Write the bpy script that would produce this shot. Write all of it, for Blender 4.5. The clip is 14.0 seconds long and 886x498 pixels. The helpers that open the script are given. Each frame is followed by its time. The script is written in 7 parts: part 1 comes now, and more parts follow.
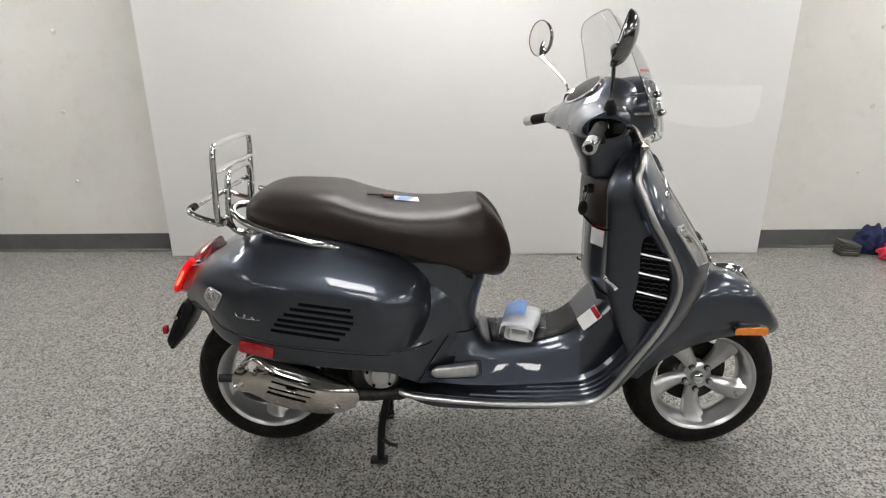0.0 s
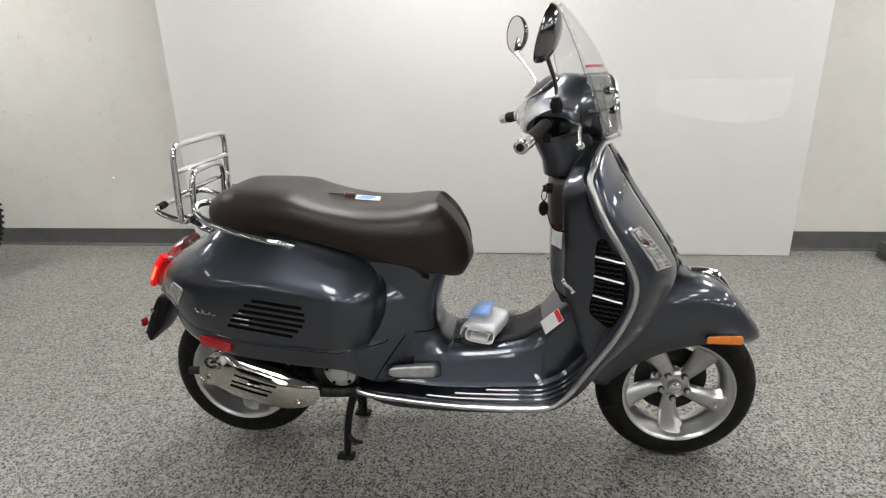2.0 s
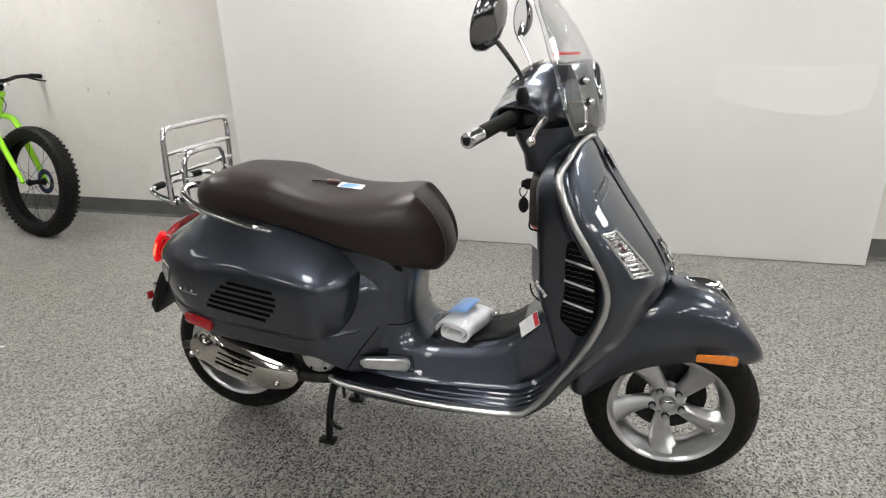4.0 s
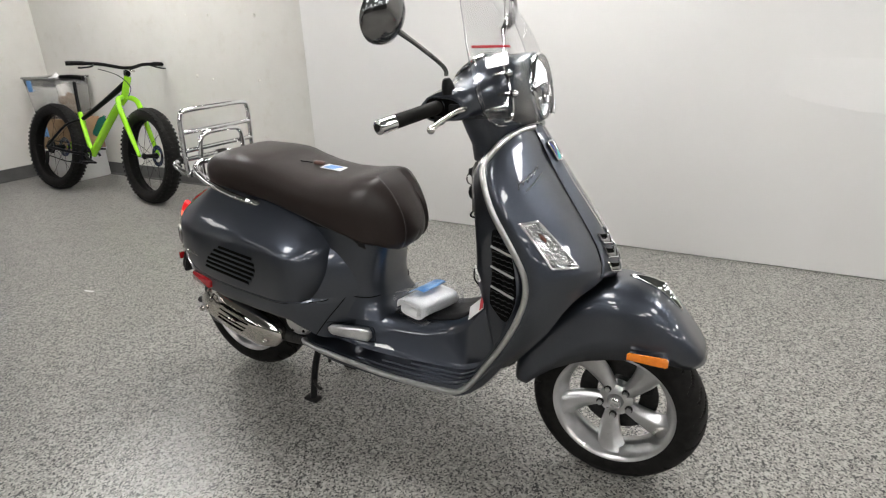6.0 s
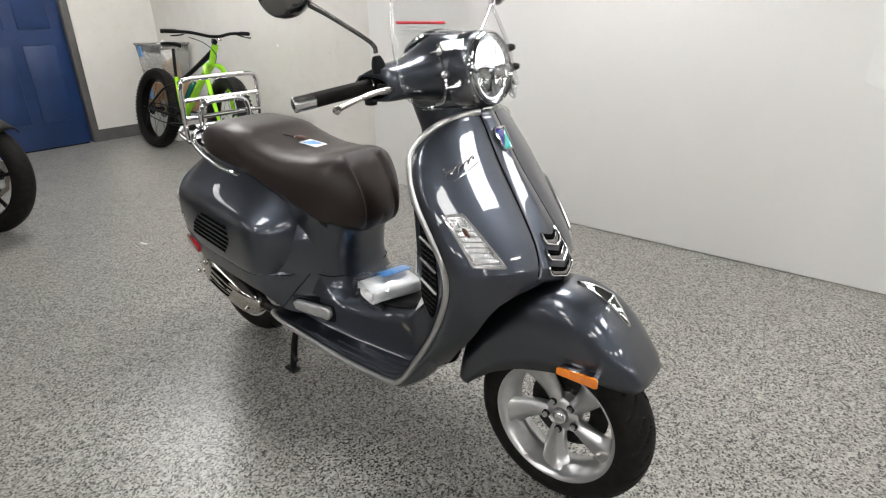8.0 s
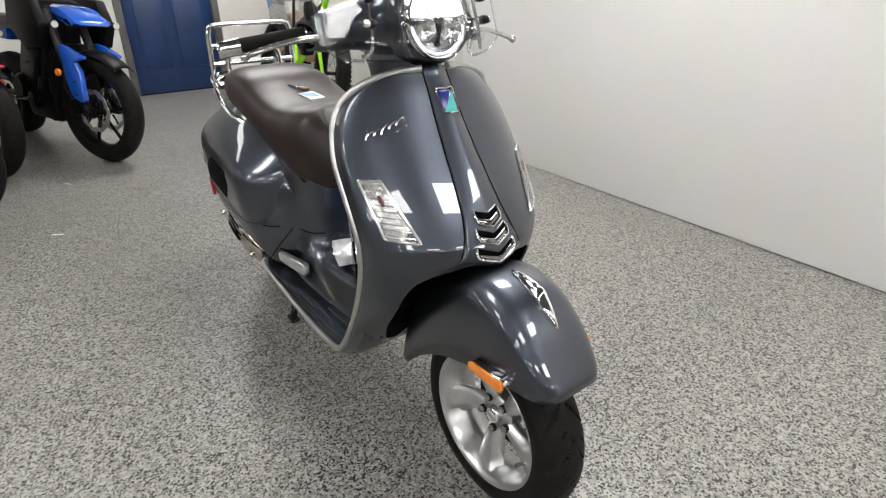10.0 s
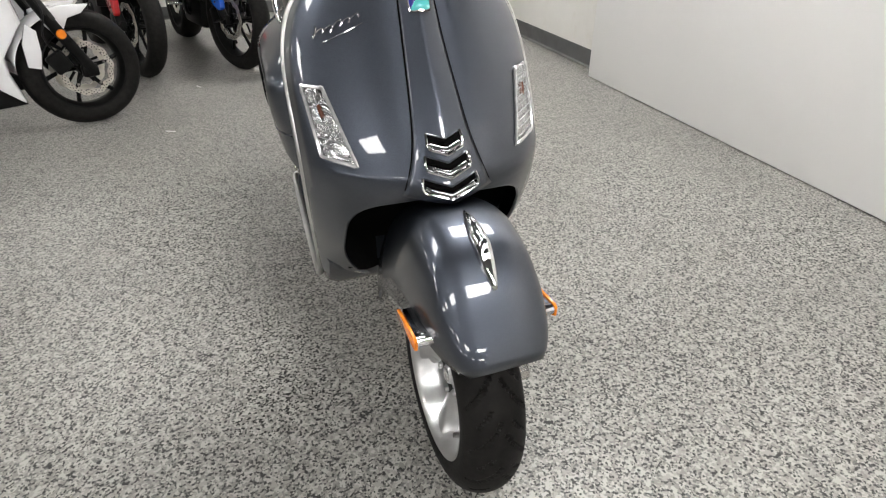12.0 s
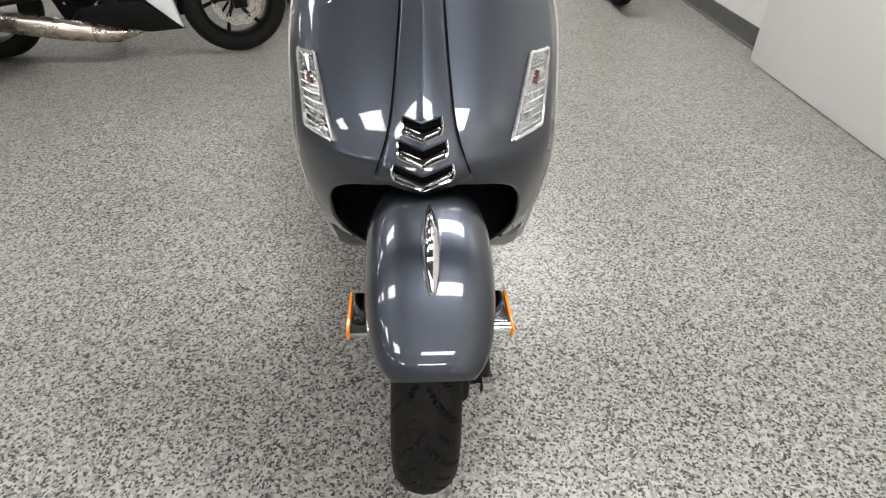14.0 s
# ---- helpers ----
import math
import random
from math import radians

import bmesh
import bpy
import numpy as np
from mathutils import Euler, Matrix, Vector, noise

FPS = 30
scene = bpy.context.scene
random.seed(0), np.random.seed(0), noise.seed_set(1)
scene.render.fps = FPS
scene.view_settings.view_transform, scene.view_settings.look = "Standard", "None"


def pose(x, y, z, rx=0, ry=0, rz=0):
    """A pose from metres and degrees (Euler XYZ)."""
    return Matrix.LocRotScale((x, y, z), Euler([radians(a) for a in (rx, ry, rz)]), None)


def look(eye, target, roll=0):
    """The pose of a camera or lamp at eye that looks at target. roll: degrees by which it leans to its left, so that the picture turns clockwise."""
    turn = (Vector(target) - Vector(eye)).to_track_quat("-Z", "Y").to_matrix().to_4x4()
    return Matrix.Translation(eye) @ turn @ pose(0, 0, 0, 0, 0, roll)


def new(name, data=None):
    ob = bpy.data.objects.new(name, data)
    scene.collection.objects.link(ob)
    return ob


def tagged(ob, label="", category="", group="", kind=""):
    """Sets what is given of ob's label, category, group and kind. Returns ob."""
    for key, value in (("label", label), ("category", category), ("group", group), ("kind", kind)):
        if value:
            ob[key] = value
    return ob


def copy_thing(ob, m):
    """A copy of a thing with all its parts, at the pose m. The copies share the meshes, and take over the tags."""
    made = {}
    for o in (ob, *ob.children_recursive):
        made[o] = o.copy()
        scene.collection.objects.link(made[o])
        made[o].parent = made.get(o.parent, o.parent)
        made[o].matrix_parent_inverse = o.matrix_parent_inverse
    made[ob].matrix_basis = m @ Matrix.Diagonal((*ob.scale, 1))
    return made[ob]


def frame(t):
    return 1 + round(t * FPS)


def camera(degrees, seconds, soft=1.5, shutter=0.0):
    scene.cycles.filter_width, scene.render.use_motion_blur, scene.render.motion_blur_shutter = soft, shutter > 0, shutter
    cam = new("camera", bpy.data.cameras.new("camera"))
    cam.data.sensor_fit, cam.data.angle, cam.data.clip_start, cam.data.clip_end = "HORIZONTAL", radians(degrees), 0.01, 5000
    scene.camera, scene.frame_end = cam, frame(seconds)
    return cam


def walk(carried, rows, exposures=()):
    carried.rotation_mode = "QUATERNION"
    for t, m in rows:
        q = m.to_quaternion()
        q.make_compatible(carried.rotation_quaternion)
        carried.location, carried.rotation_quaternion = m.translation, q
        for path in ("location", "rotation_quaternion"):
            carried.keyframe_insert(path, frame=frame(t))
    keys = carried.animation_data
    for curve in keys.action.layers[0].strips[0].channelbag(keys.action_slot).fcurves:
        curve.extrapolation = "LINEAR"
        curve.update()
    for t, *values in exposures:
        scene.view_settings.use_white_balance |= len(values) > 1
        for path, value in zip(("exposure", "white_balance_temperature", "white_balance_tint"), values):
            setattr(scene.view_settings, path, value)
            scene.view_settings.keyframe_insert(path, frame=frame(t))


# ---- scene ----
cam = camera(75.6, 14.0, 1.2)
PATH = [
    (0, (0.012, -0.001, 1.223), (0.005, 1.893, 0.581), -0.4),
    (0.5, (0.051, 0.001, 1.225), (-0.012, 1.895, 0.589), -1.1),
    (1, (0.163, -0.002, 1.226), (0.052, 1.891, 0.591), -1.4),
    (1.5, (0.251, -0.009, 1.223), (0.086, 1.879, 0.585), -1.6),
    (2, (0.294, 0.025, 1.223), (0.086, 1.906, 0.574), -1.6),
    (2.5, (0.338, 0.093, 1.215), (0.072, 1.957, 0.541), -1.6),
    (3, (0.392, 0.137, 1.216), (0.064, 1.987, 0.531), -1.6),
    (3.2, (0.421, 0.131, 1.223), (0.061, 1.974, 0.534), -1.5),
    (5.3, (0.852, 0.184, 1.228), (0.103, 1.9, 0.526), -2.3),
    (5.5, (0.883, 0.198, 1.227), (0.094, 1.896, 0.522), -2.3),
    (6, (1.041, 0.21, 1.222), (0.159, 1.857, 0.508), -1.9),
    (6.5, (1.162, 0.229, 1.231), (0.201, 1.825, 0.502), -1.7),
    (7, (1.202, 0.317, 1.223), (0.164, 1.856, 0.48), -1.4),
    (7.5, (1.241, 0.423, 1.216), (0.141, 1.908, 0.452), -1.3),
    (8, (1.354, 0.505, 1.213), (0.178, 1.924, 0.435), -1.1),
    (8.2, (1.418, 0.532, 1.218), (0.215, 1.923, 0.433), -1.0),
    (10.3, (1.643, 0.99, 1.163), (0.147, 1.963, 0.261), -0.4),
    (10.5, (1.69, 1.041, 1.153), (0.171, 1.965, 0.237), -0.4),
    (11, (1.737, 1.13, 1.133), (0.176, 1.92, 0.164), -0.6),
    (11.5, (1.692, 1.231, 1.098), (0.106, 1.889, 0.073), -0.8),
    (12, (1.637, 1.33, 1.082), (0.027, 1.854, 0.018), -0.9),
    (12.5, (1.626, 1.398, 1.087), (-0.009, 1.783, 0.002), -0.7),
    (13, (1.66, 1.519, 1.107), (0.009, 1.767, 0.006), -0.4),
    (13.5, (1.677, 1.605, 1.134), (0.034, 1.734, 0.001), -0.0),
    (14, (1.6, 1.646, 1.098), (-0.01, 1.664, -0.088), 0.2),
]
walk(cam, [(t, look(eye, target, roll)) for t, eye, target, roll in PATH], [(0, -0.02), (3.2, 0.05), (8.2, 0.12), (10.5, 0.25), (12.5, 0.36), (14, 0.33)])

# ---- world and exposure ----
scene.view_settings.exposure = 0.0
world = bpy.data.worlds.new("world")
scene.world = world
world.use_nodes = True
world.node_tree.nodes["Background"].inputs[0].default_value = (0.8, 0.82, 0.85, 1)
world.node_tree.nodes["Background"].inputs[1].default_value = 0.02


# ---- materials ----
def material(name, color, rough=0.5, metal=0.0, coat=0.0, coat_rough=0.03, spec=0.5):
    m = bpy.data.materials.new(name)
    m.use_nodes = True
    b = m.node_tree.nodes["Principled BSDF"]
    b.inputs["Base Color"].default_value = (*color, 1)
    b.inputs["Roughness"].default_value = rough
    b.inputs["Metallic"].default_value = metal
    b.inputs["Coat Weight"].default_value = coat
    b.inputs["Coat Roughness"].default_value = coat_rough
    b.inputs["Specular IOR Level"].default_value = spec
    return m


def node(m, kind, **values):
    n = m.node_tree.nodes.new(kind)
    for k, v in values.items():
        n.inputs[k].default_value = v
    return n


def link(m, a, b):
    m.node_tree.links.new(a, b)


def bsdf(m):
    return m.node_tree.nodes["Principled BSDF"]


def coords(m):
    return node(m, "ShaderNodeTexCoord").outputs["Object"]


def ramp(m, fac, stops, sharp=False):
    r = node(m, "ShaderNodeValToRGB")
    if sharp:
        r.color_ramp.interpolation = "CONSTANT"
    while len(r.color_ramp.elements) < len(stops):
        r.color_ramp.elements.new(0.5)
    for e, (p, c) in zip(r.color_ramp.elements, stops):
        e.position, e.color = p, (*c, 1)
    link(m, fac, r.inputs["Fac"])
    return r.outputs["Color"]


def noise_of(m, scale, detail=3.0, rough=0.55, vec=None):
    n = node(m, "ShaderNodeTexNoise", Scale=scale, Detail=detail, Roughness=rough)
    link(m, vec or coords(m), n.inputs["Vector"])
    return n.outputs["Fac"]


def mix(m, fac, a, b, mode="MIX"):
    n = m.node_tree.nodes.new("ShaderNodeMix")
    n.data_type, n.blend_type = "RGBA", mode
    for v, s in ((fac, n.inputs["Factor"]), (a, n.inputs["A"]), (b, n.inputs["B"])):
        if isinstance(v, (int, float)):
            s.default_value = v
        elif isinstance(v, tuple):
            s.default_value = (*v, 1)
        else:
            link(m, v, s)
    return n.outputs["Result"]


def bump(m, height, strength=0.2, distance=0.002):
    b = node(m, "ShaderNodeBump", Strength=strength, Distance=distance)
    link(m, height, b.inputs["Height"])
    link(m, b.outputs["Normal"], bsdf(m).inputs["Normal"])
    return m


def vary(m, scale, low, high, rough=None, relief=0.0, relief_scale=None):
    """Mottles the base colour between two colours, and the roughness between two values."""
    f = noise_of(m, scale, 5.0, 0.6)
    link(m, ramp(m, f, [(0.3, low), (0.7, high)]), bsdf(m).inputs["Base Color"])
    if rough:
        g = noise_of(m, scale * 2.3, 4.0)
        r = node(m, "ShaderNodeMapRange", **{"To Min": rough[0], "To Max": rough[1]})
        link(m, g, r.inputs["Value"])
        link(m, r.outputs[0], bsdf(m).inputs["Roughness"])
    if relief:
        bump(m, noise_of(m, relief_scale or scale * 8, 3.0), relief)
    return m


def clear_sheet(name, tint, gloss=0.08):
    """A thin clear plastic or glass sheet: mostly seen through, with a mirror gloss."""
    m = bpy.data.materials.new(name)
    m.use_nodes = True
    n = m.node_tree.nodes
    n.remove(n["Principled BSDF"])
    tr, gl = n.new("ShaderNodeBsdfTransparent"), n.new("ShaderNodeBsdfGlossy")
    tr.inputs["Color"].default_value = (*tint, 1)
    gl.inputs["Roughness"].default_value = 0.02
    mx, lw, mr = n.new("ShaderNodeMixShader"), n.new("ShaderNodeLayerWeight"), n.new("ShaderNodeMath")
    lw.inputs["Blend"].default_value = 0.35
    mr.operation = "MULTIPLY_ADD"
    mr.inputs[1].default_value, mr.inputs[2].default_value = 0.28, gloss * 0.4
    link(m, lw.outputs["Facing"], mr.inputs[0])
    link(m, mr.outputs[0], mx.inputs[0])
    link(m, tr.outputs[0], mx.inputs[1])
    link(m, gl.outputs[0], mx.inputs[2])
    link(m, mx.outputs[0], n["Material Output"].inputs["Surface"])
    return m


def glow(name, color, strength):
    m = material(name, color)
    bsdf(m).inputs["Emission Color"].default_value = (*color, 1)
    bsdf(m).inputs["Emission Strength"].default_value = strength
    return m


PAINT = material("grey_blue_metallic_paint", (0.07, 0.08, 0.1), 0.39, 1.0, 1.0, 0.008)
link(PAINT, ramp(PAINT, noise_of(PAINT, 900, 2.0), [(0.35, (0.054, 0.061, 0.076)), (0.7, (0.078, 0.088, 0.108))]), bsdf(PAINT).inputs["Base Color"])
LINER = vary(material("matt_black_liner", (0.003, 0.003, 0.003), 0.9, 0, 0, 0.03, 0.1), 30, (0.002, 0.002, 0.002), (0.004, 0.004, 0.004))
CHROME = vary(material("chrome", (0.75, 0.75, 0.75), 0.06, 1.0), 14, (0.70, 0.70, 0.70), (0.80, 0.80, 0.80), (0.03, 0.10))
STEEL = vary(material("polished_steel", (0.6, 0.58, 0.55), 0.2, 1.0), 18, (0.50, 0.48, 0.45), (0.66, 0.64, 0.61), (0.12, 0.3))
TRIM = vary(material("satin_aluminium_trim", (0.55, 0.55, 0.54), 0.3, 1.0), 25, (0.52, 0.52, 0.51), (0.62, 0.62, 0.61), (0.25, 0.36))
ALLOY = vary(material("silver_wheel_paint", (0.5, 0.5, 0.5), 0.3, 0.95, 0.5), 30, (0.52, 0.52, 0.52), (0.60, 0.60, 0.60), (0.24, 0.36))
RUBBER = vary(material("tyre_rubber", (0.02, 0.02, 0.02), 0.7), 40, (0.0060, 0.0057, 0.0054), (0.014, 0.0132, 0.0124), (0.5, 0.7), 0.15, 300)
BLACK = vary(material("black_plastic", (0.015, 0.015, 0.016), 0.45), 60, (0.004, 0.004, 0.0045), (0.008, 0.008, 0.0085), (0.35, 0.55), 0.1, 700)
DARKMETAL = vary(material("dark_engine_metal", (0.05, 0.05, 0.05), 0.5, 0.7), 30, (0.015, 0.015, 0.015), (0.05, 0.049, 0.047), (0.35, 0.65), 0.2, 120)
VINYL = vary(material("dark_brown_vinyl", (0.05, 0.037, 0.033), 0.45, spec=0.38), 6, (0.0120, 0.0068, 0.0054), (0.0175, 0.0101, 0.0082), (0.36, 0.46), 0.12, 900)
BROWNPANEL = vary(material("dark_brown_panel", (0.05, 0.04, 0.037), 0.4), 10, (0.018, 0.013, 0.012), (0.024, 0.018, 0.016), (0.35, 0.5))
REDLENS = vary(material("red_lens", (0.5, 0.012, 0.012), 0.12, 0, 1.0), 50, (0.30, 0.004, 0.008), (0.40, 0.018, 0.02))
REDGLOW = glow("lit_red_lens", (1.0, 0.010, 0.014), 0.36)
REDCORE = glow("lit_red_core", (1.0, 0.16, 0.075), 1.9)
AMBER = vary(material("amber_lens", (0.8, 0.2, 0.01), 0.15, 0, 1.0), 60, (0.75, 0.19, 0.012), (0.9, 0.27, 0.02))
LENS = clear_sheet("clear_lens", (0.93, 0.93, 0.93))
SCREEN = clear_sheet("clear_screen", (0.975, 0.978, 0.98), 0.05)
REFLECTOR = vary(material("silver_reflector", (0.8, 0.8, 0.8), 0.15, 1.0), 60, (0.55, 0.55, 0.55), (0.85, 0.85, 0.85), (0.04, 0.2), 0.9, 110)
LAMPON = glow("lit_headlamp", (0.93, 0.97, 1.0), 2.6)
link(LAMPON, ramp(LAMPON, noise_of(LAMPON, 55, 3.0), [(0.34, (0.28, 0.30, 0.32)), (0.60, (0.93, 0.97, 1.0))]), bsdf(LAMPON).inputs["Emission Color"])
DARKCHROME = vary(material("dark_chrome", (0.22, 0.22, 0.22), 0.12, 1.0), 14, (0.18, 0.18, 0.18), (0.26, 0.26, 0.26), (0.08, 0.18))
WHITEPAPER = vary(material("white_paper", (0.75, 0.75, 0.75), 0.6), 30, (0.7, 0.7, 0.7), (0.8, 0.8, 0.8))
REDINK = material("red_ink", (0.55, 0.02, 0.03), 0.4)
GREYINK = material("grey_ink", (0.45, 0.45, 0.45), 0.5)
BLUEINK = vary(material("blue_ink", (0.1, 0.3, 0.65), 0.35), 20, (0.08, 0.25, 0.6), (0.14, 0.36, 0.7))
BADGEBLUE = material("badge_dark_blue", (0.02, 0.03, 0.2), 0.2, 0, 1.0)
BADGEAQUA = material("badge_aqua", (0.08, 0.5, 0.5), 0.2, 0, 1.0)
for dull, level in ((RUBBER, 0.12), (BLACK, 0.25), (VINYL, 0.45), (BROWNPANEL, 0.3)):
    bsdf(dull).inputs["Specular IOR Level"].default_value = level
POLISHED = vary(material("polished_shield_steel", (0.5, 0.48, 0.45), 0.1, 1.0), 18, (0.60, 0.57, 0.53), (0.72, 0.69, 0.64), (0.05, 0.15))
MIRROR = material("mirror_glass", (0.9, 0.9, 0.9), 0.0, 1.0)
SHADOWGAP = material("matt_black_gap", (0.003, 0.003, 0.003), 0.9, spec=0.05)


# ---- mesh helpers ----
def smooth_curve(pts, steps=8, closed=False):
    """Catmull-Rom through the points."""
    p = [Vector(q) for q in pts]
    n, out = len(p), []
    for i in range(n if closed else n - 1):
        a, b, c, d = (p[(i + k) % n] if closed else p[min(max(i + k, 0), n - 1)] for k in (-1, 0, 1, 2))
        for s in range(steps):
            t = s / steps
            out.append(0.5 * ((2 * b) + (c - a) * t + (2 * a - 5 * b + 4 * c - d) * t * t + (3 * b - a - 3 * c + d) * t ** 3))
    if not closed:
        out.append(p[-1].copy())
    return out


def along(table, x):
    """Smooth value at x of a table of (x, value), without overshoot."""
    xs = [r[0] for r in table]
    ys = [r[1] for r in table]
    if x <= xs[0]:
        return ys[0]
    if x >= xs[-1]:
        return ys[-1]
    i = max(k for k in range(len(xs) - 1) if xs[k] <= x)
    d = [(ys[k + 1] - ys[k]) / (xs[k + 1] - xs[k]) for k in range(len(xs) - 1)]

    def slope(k):
        if k == 0:
            return d[0]
        if k == len(xs) - 1:
            return d[-1]
        return 0.0 if d[k - 1] * d[k] <= 0 else 2 * d[k - 1] * d[k] / (d[k - 1] + d[k])
    hh = xs[i + 1] - xs[i]
    t = (x - xs[i]) / hh
    return (ys[i] * (1 + 2 * t) * (1 - t) ** 2 + slope(i) * hh * t * (1 - t) ** 2
            + ys[i + 1] * t * t * (3 - 2 * t) + slope(i + 1) * hh * t * t * (t - 1))


def spread(a, b, n):
    return [a + (b - a) * i / (n - 1) for i in range(n)]


def sheet(rows, loop=False, ring=False, caps=False):
    """A skin over rows of points. loop: each row closes on itself; ring: the last row joins the first."""
    bm = bmesh.new()
    vs = [[bm.verts.new(p) for p in r] for r in rows]
    n, m = len(rows), len(rows[0])
    for i in range(n if ring else n - 1):
        for j in range(m if loop else m - 1):
            q = [vs[i][j], vs[i][(j + 1) % m], vs[(i + 1) % n][(j + 1) % m], vs[(i + 1) % n][j]]
            try:
                bm.faces.new(q)
            except ValueError:
                pass
    if caps and loop:
        bm.faces.new(vs[0][::-1])
        bm.faces.new(vs[-1])
    bmesh.ops.remove_doubles(bm, verts=bm.verts[:], dist=0.00002)
    bmesh.ops.recalc_face_normals(bm, faces=bm.faces[:])
    return bm


def tube(pts, radius, n=10, steps=6, closed=False, flat=1.0):
    """A round bar along a smooth line; radius is one number or one for each point of pts."""
    line = smooth_curve(pts, steps, closed)
    if isinstance(radius, (list, tuple)):
        k = len(pts) - 1
        rad = [along(list(enumerate(radius)), i / (len(line) - 1) * k) for i in range(len(line))]
    else:
        rad = [radius] * len(line)
    rows, side = [], None
    for i, p in enumerate(line):
        if closed:
            tan = line[(i + 1) % len(line)] - line[i - 1]
        else:
            tan = line[min(i + 1, len(line) - 1)] - line[max(i - 1, 0)]
        tan.normalize()
        if side is None:
            side = tan.orthogonal().normalized()
        side = (side - tan * side.dot(tan)).normalized()
        up = tan.cross(side)
        rows.append([p + rad[i] * (math.cos(a) * side + flat * math.sin(a) * up) for a in spread(0, 2 * math.pi * (n - 1) / n, n)])
    return sheet(rows, loop=True, ring=closed, caps=not closed)


def spin(profile, n=48, axis="y", whole=True, a0=0.0, a1=2 * math.pi):
    """Turns a profile of (radius, offset) about an axis through the origin."""
    rows = []
    for i in range(n):
        a = a0 + (a1 - a0) * i / (n if whole else n - 1)
        c, s = math.cos(a), math.sin(a)
        if axis == "y":
            rows.append([Vector((r * c, o, r * s)) for r, o in profile])
        elif axis == "x":
            rows.append([Vector((o, r * c, r * s)) for r, o in profile])
        else:
            rows.append([Vector((r * c, r * s, o)) for r, o in profile])
    return sheet(rows, loop=False, ring=whole)


def block(x0, x1, y0, y1, z0, z1, bevel=0.0, seg=2):
    bm = bmesh.new()
    bmesh.ops.create_cube(bm, size=1)
    for v in bm.verts:
        v.co = Vector(((x0 + x1) / 2 + v.co.x * (x1 - x0), (y0 + y1) / 2 + v.co.y * (y1 - y0), (z0 + z1) / 2 + v.co.z * (z1 - z0)))
    if bevel:
        bmesh.ops.bevel(bm, geom=bm.edges[:], offset=bevel, segments=seg, affect="EDGES", profile=0.5)
    return bm


def plate(outline, thick, bevel=0.0, axis="y"):
    """A flat plate with the outline (a, b), thick along axis, centred on it."""
    bm = bmesh.new()
    def at(a, b, c):
        return {"y": (a, c, b), "x": (c, a, b), "z": (a, b, c)}[axis]
    lo = [bm.verts.new(at(a, b, -thick / 2)) for a, b in outline]
    hi = [bm.verts.new(at(a, b, thick / 2)) for a, b in outline]
    bm.faces.new(lo[::-1])
    bm.faces.new(hi)
    for i in range(len(outline)):
        j = (i + 1) % len(outline)
        bm.faces.new((lo[i], lo[j], hi[j], hi[i]))
    bmesh.ops.recalc_face_normals(bm, faces=bm.faces[:])
    if bevel:
        es = [e for e in bm.edges if len(e.link_faces) == 2 and e.calc_face_angle() > 1.0]
        bmesh.ops.bevel(bm, geom=es, offset=bevel, segments=2, affect="EDGES", profile=0.5)
    return bm


def moved(bm, m):
    bm.transform(m)
    return bm


def joined(*many):
    out = bmesh.new()
    for b in many:
        me = bpy.data.meshes.new("tmp")
        b.to_mesh(me)
        b.free()
        out.from_mesh(me)
        bpy.data.meshes.remove(me)
    return out


def mirrored(bm):
    c = bm.copy()
    for v in c.verts:
        v.co.y = -v.co.y
    bmesh.ops.reverse_faces(c, faces=c.faces[:])
    return c


def part(name, bm, mat, parent=None, label="", angle=40, solid=0.0, at=None):
    me = bpy.data.meshes.new(name)
    bm.to_mesh(me)
    bm.free()
    me.materials.append(mat)
    for p in me.polygons:
        p.use_smooth = True
    me.set_sharp_from_angle(angle=radians(angle))
    ob = new(name, me)
    if solid:
        s = ob.modifiers.new("thickness", "SOLIDIFY")
        s.thickness, s.offset = solid, -1.0
    if parent:
        ob.parent = parent
    if at is not None:
        ob.matrix_basis = at
    return tagged(ob, label) if label else ob


def thing(name, label, category, m, group="", kind=""):
    ob = new(name)
    ob.matrix_basis = m
    ob.empty_display_size = 0.1
    return tagged(ob, label, category, group, kind)


# ---- the room ----
XL, XR, YB, YF, TOP = -5.15, 13.2, 3.62, -11.6, 2.95

FLOOR = material("flake_epoxy_floor", (0.3, 0.3, 0.3), 0.5, 0, 0.0, 0.2)
fc = coords(FLOOR)
v1 = node(FLOOR, "ShaderNodeTexVoronoi", Scale=150.0, Randomness=1.0)
v2 = node(FLOOR, "ShaderNodeTexVoronoi", Scale=205.0, Randomness=1.0)
warp = node(FLOOR, "ShaderNodeTexNoise", Scale=240.0, Detail=2.0)
link(FLOOR, fc, warp.inputs["Vector"])
wv = node(FLOOR, "ShaderNodeVectorMath")
wv.operation = "MULTIPLY_ADD"
link(FLOOR, warp.outputs["Color"], wv.inputs[0])
wv.inputs[1].default_value = (0.005, 0.005, 0.0)
link(FLOOR, fc, wv.inputs[2])
for v in (v1, v2):
    link(FLOOR, wv.outputs[0], v.inputs["Vector"])
s1 = node(FLOOR, "ShaderNodeSeparateColor")
s2 = node(FLOOR, "ShaderNodeSeparateColor")
link(FLOOR, v1.outputs["Color"], s1.inputs[0])
link(FLOOR, v2.outputs["Color"], s2.inputs[0])
c1 = ramp(FLOOR, s1.outputs[0], [(0.0, (0.248, 0.240, 0.221)), (0.3, (0.339, 0.328, 0.303)), (0.62, (0.455, 0.440, 0.406))], True)
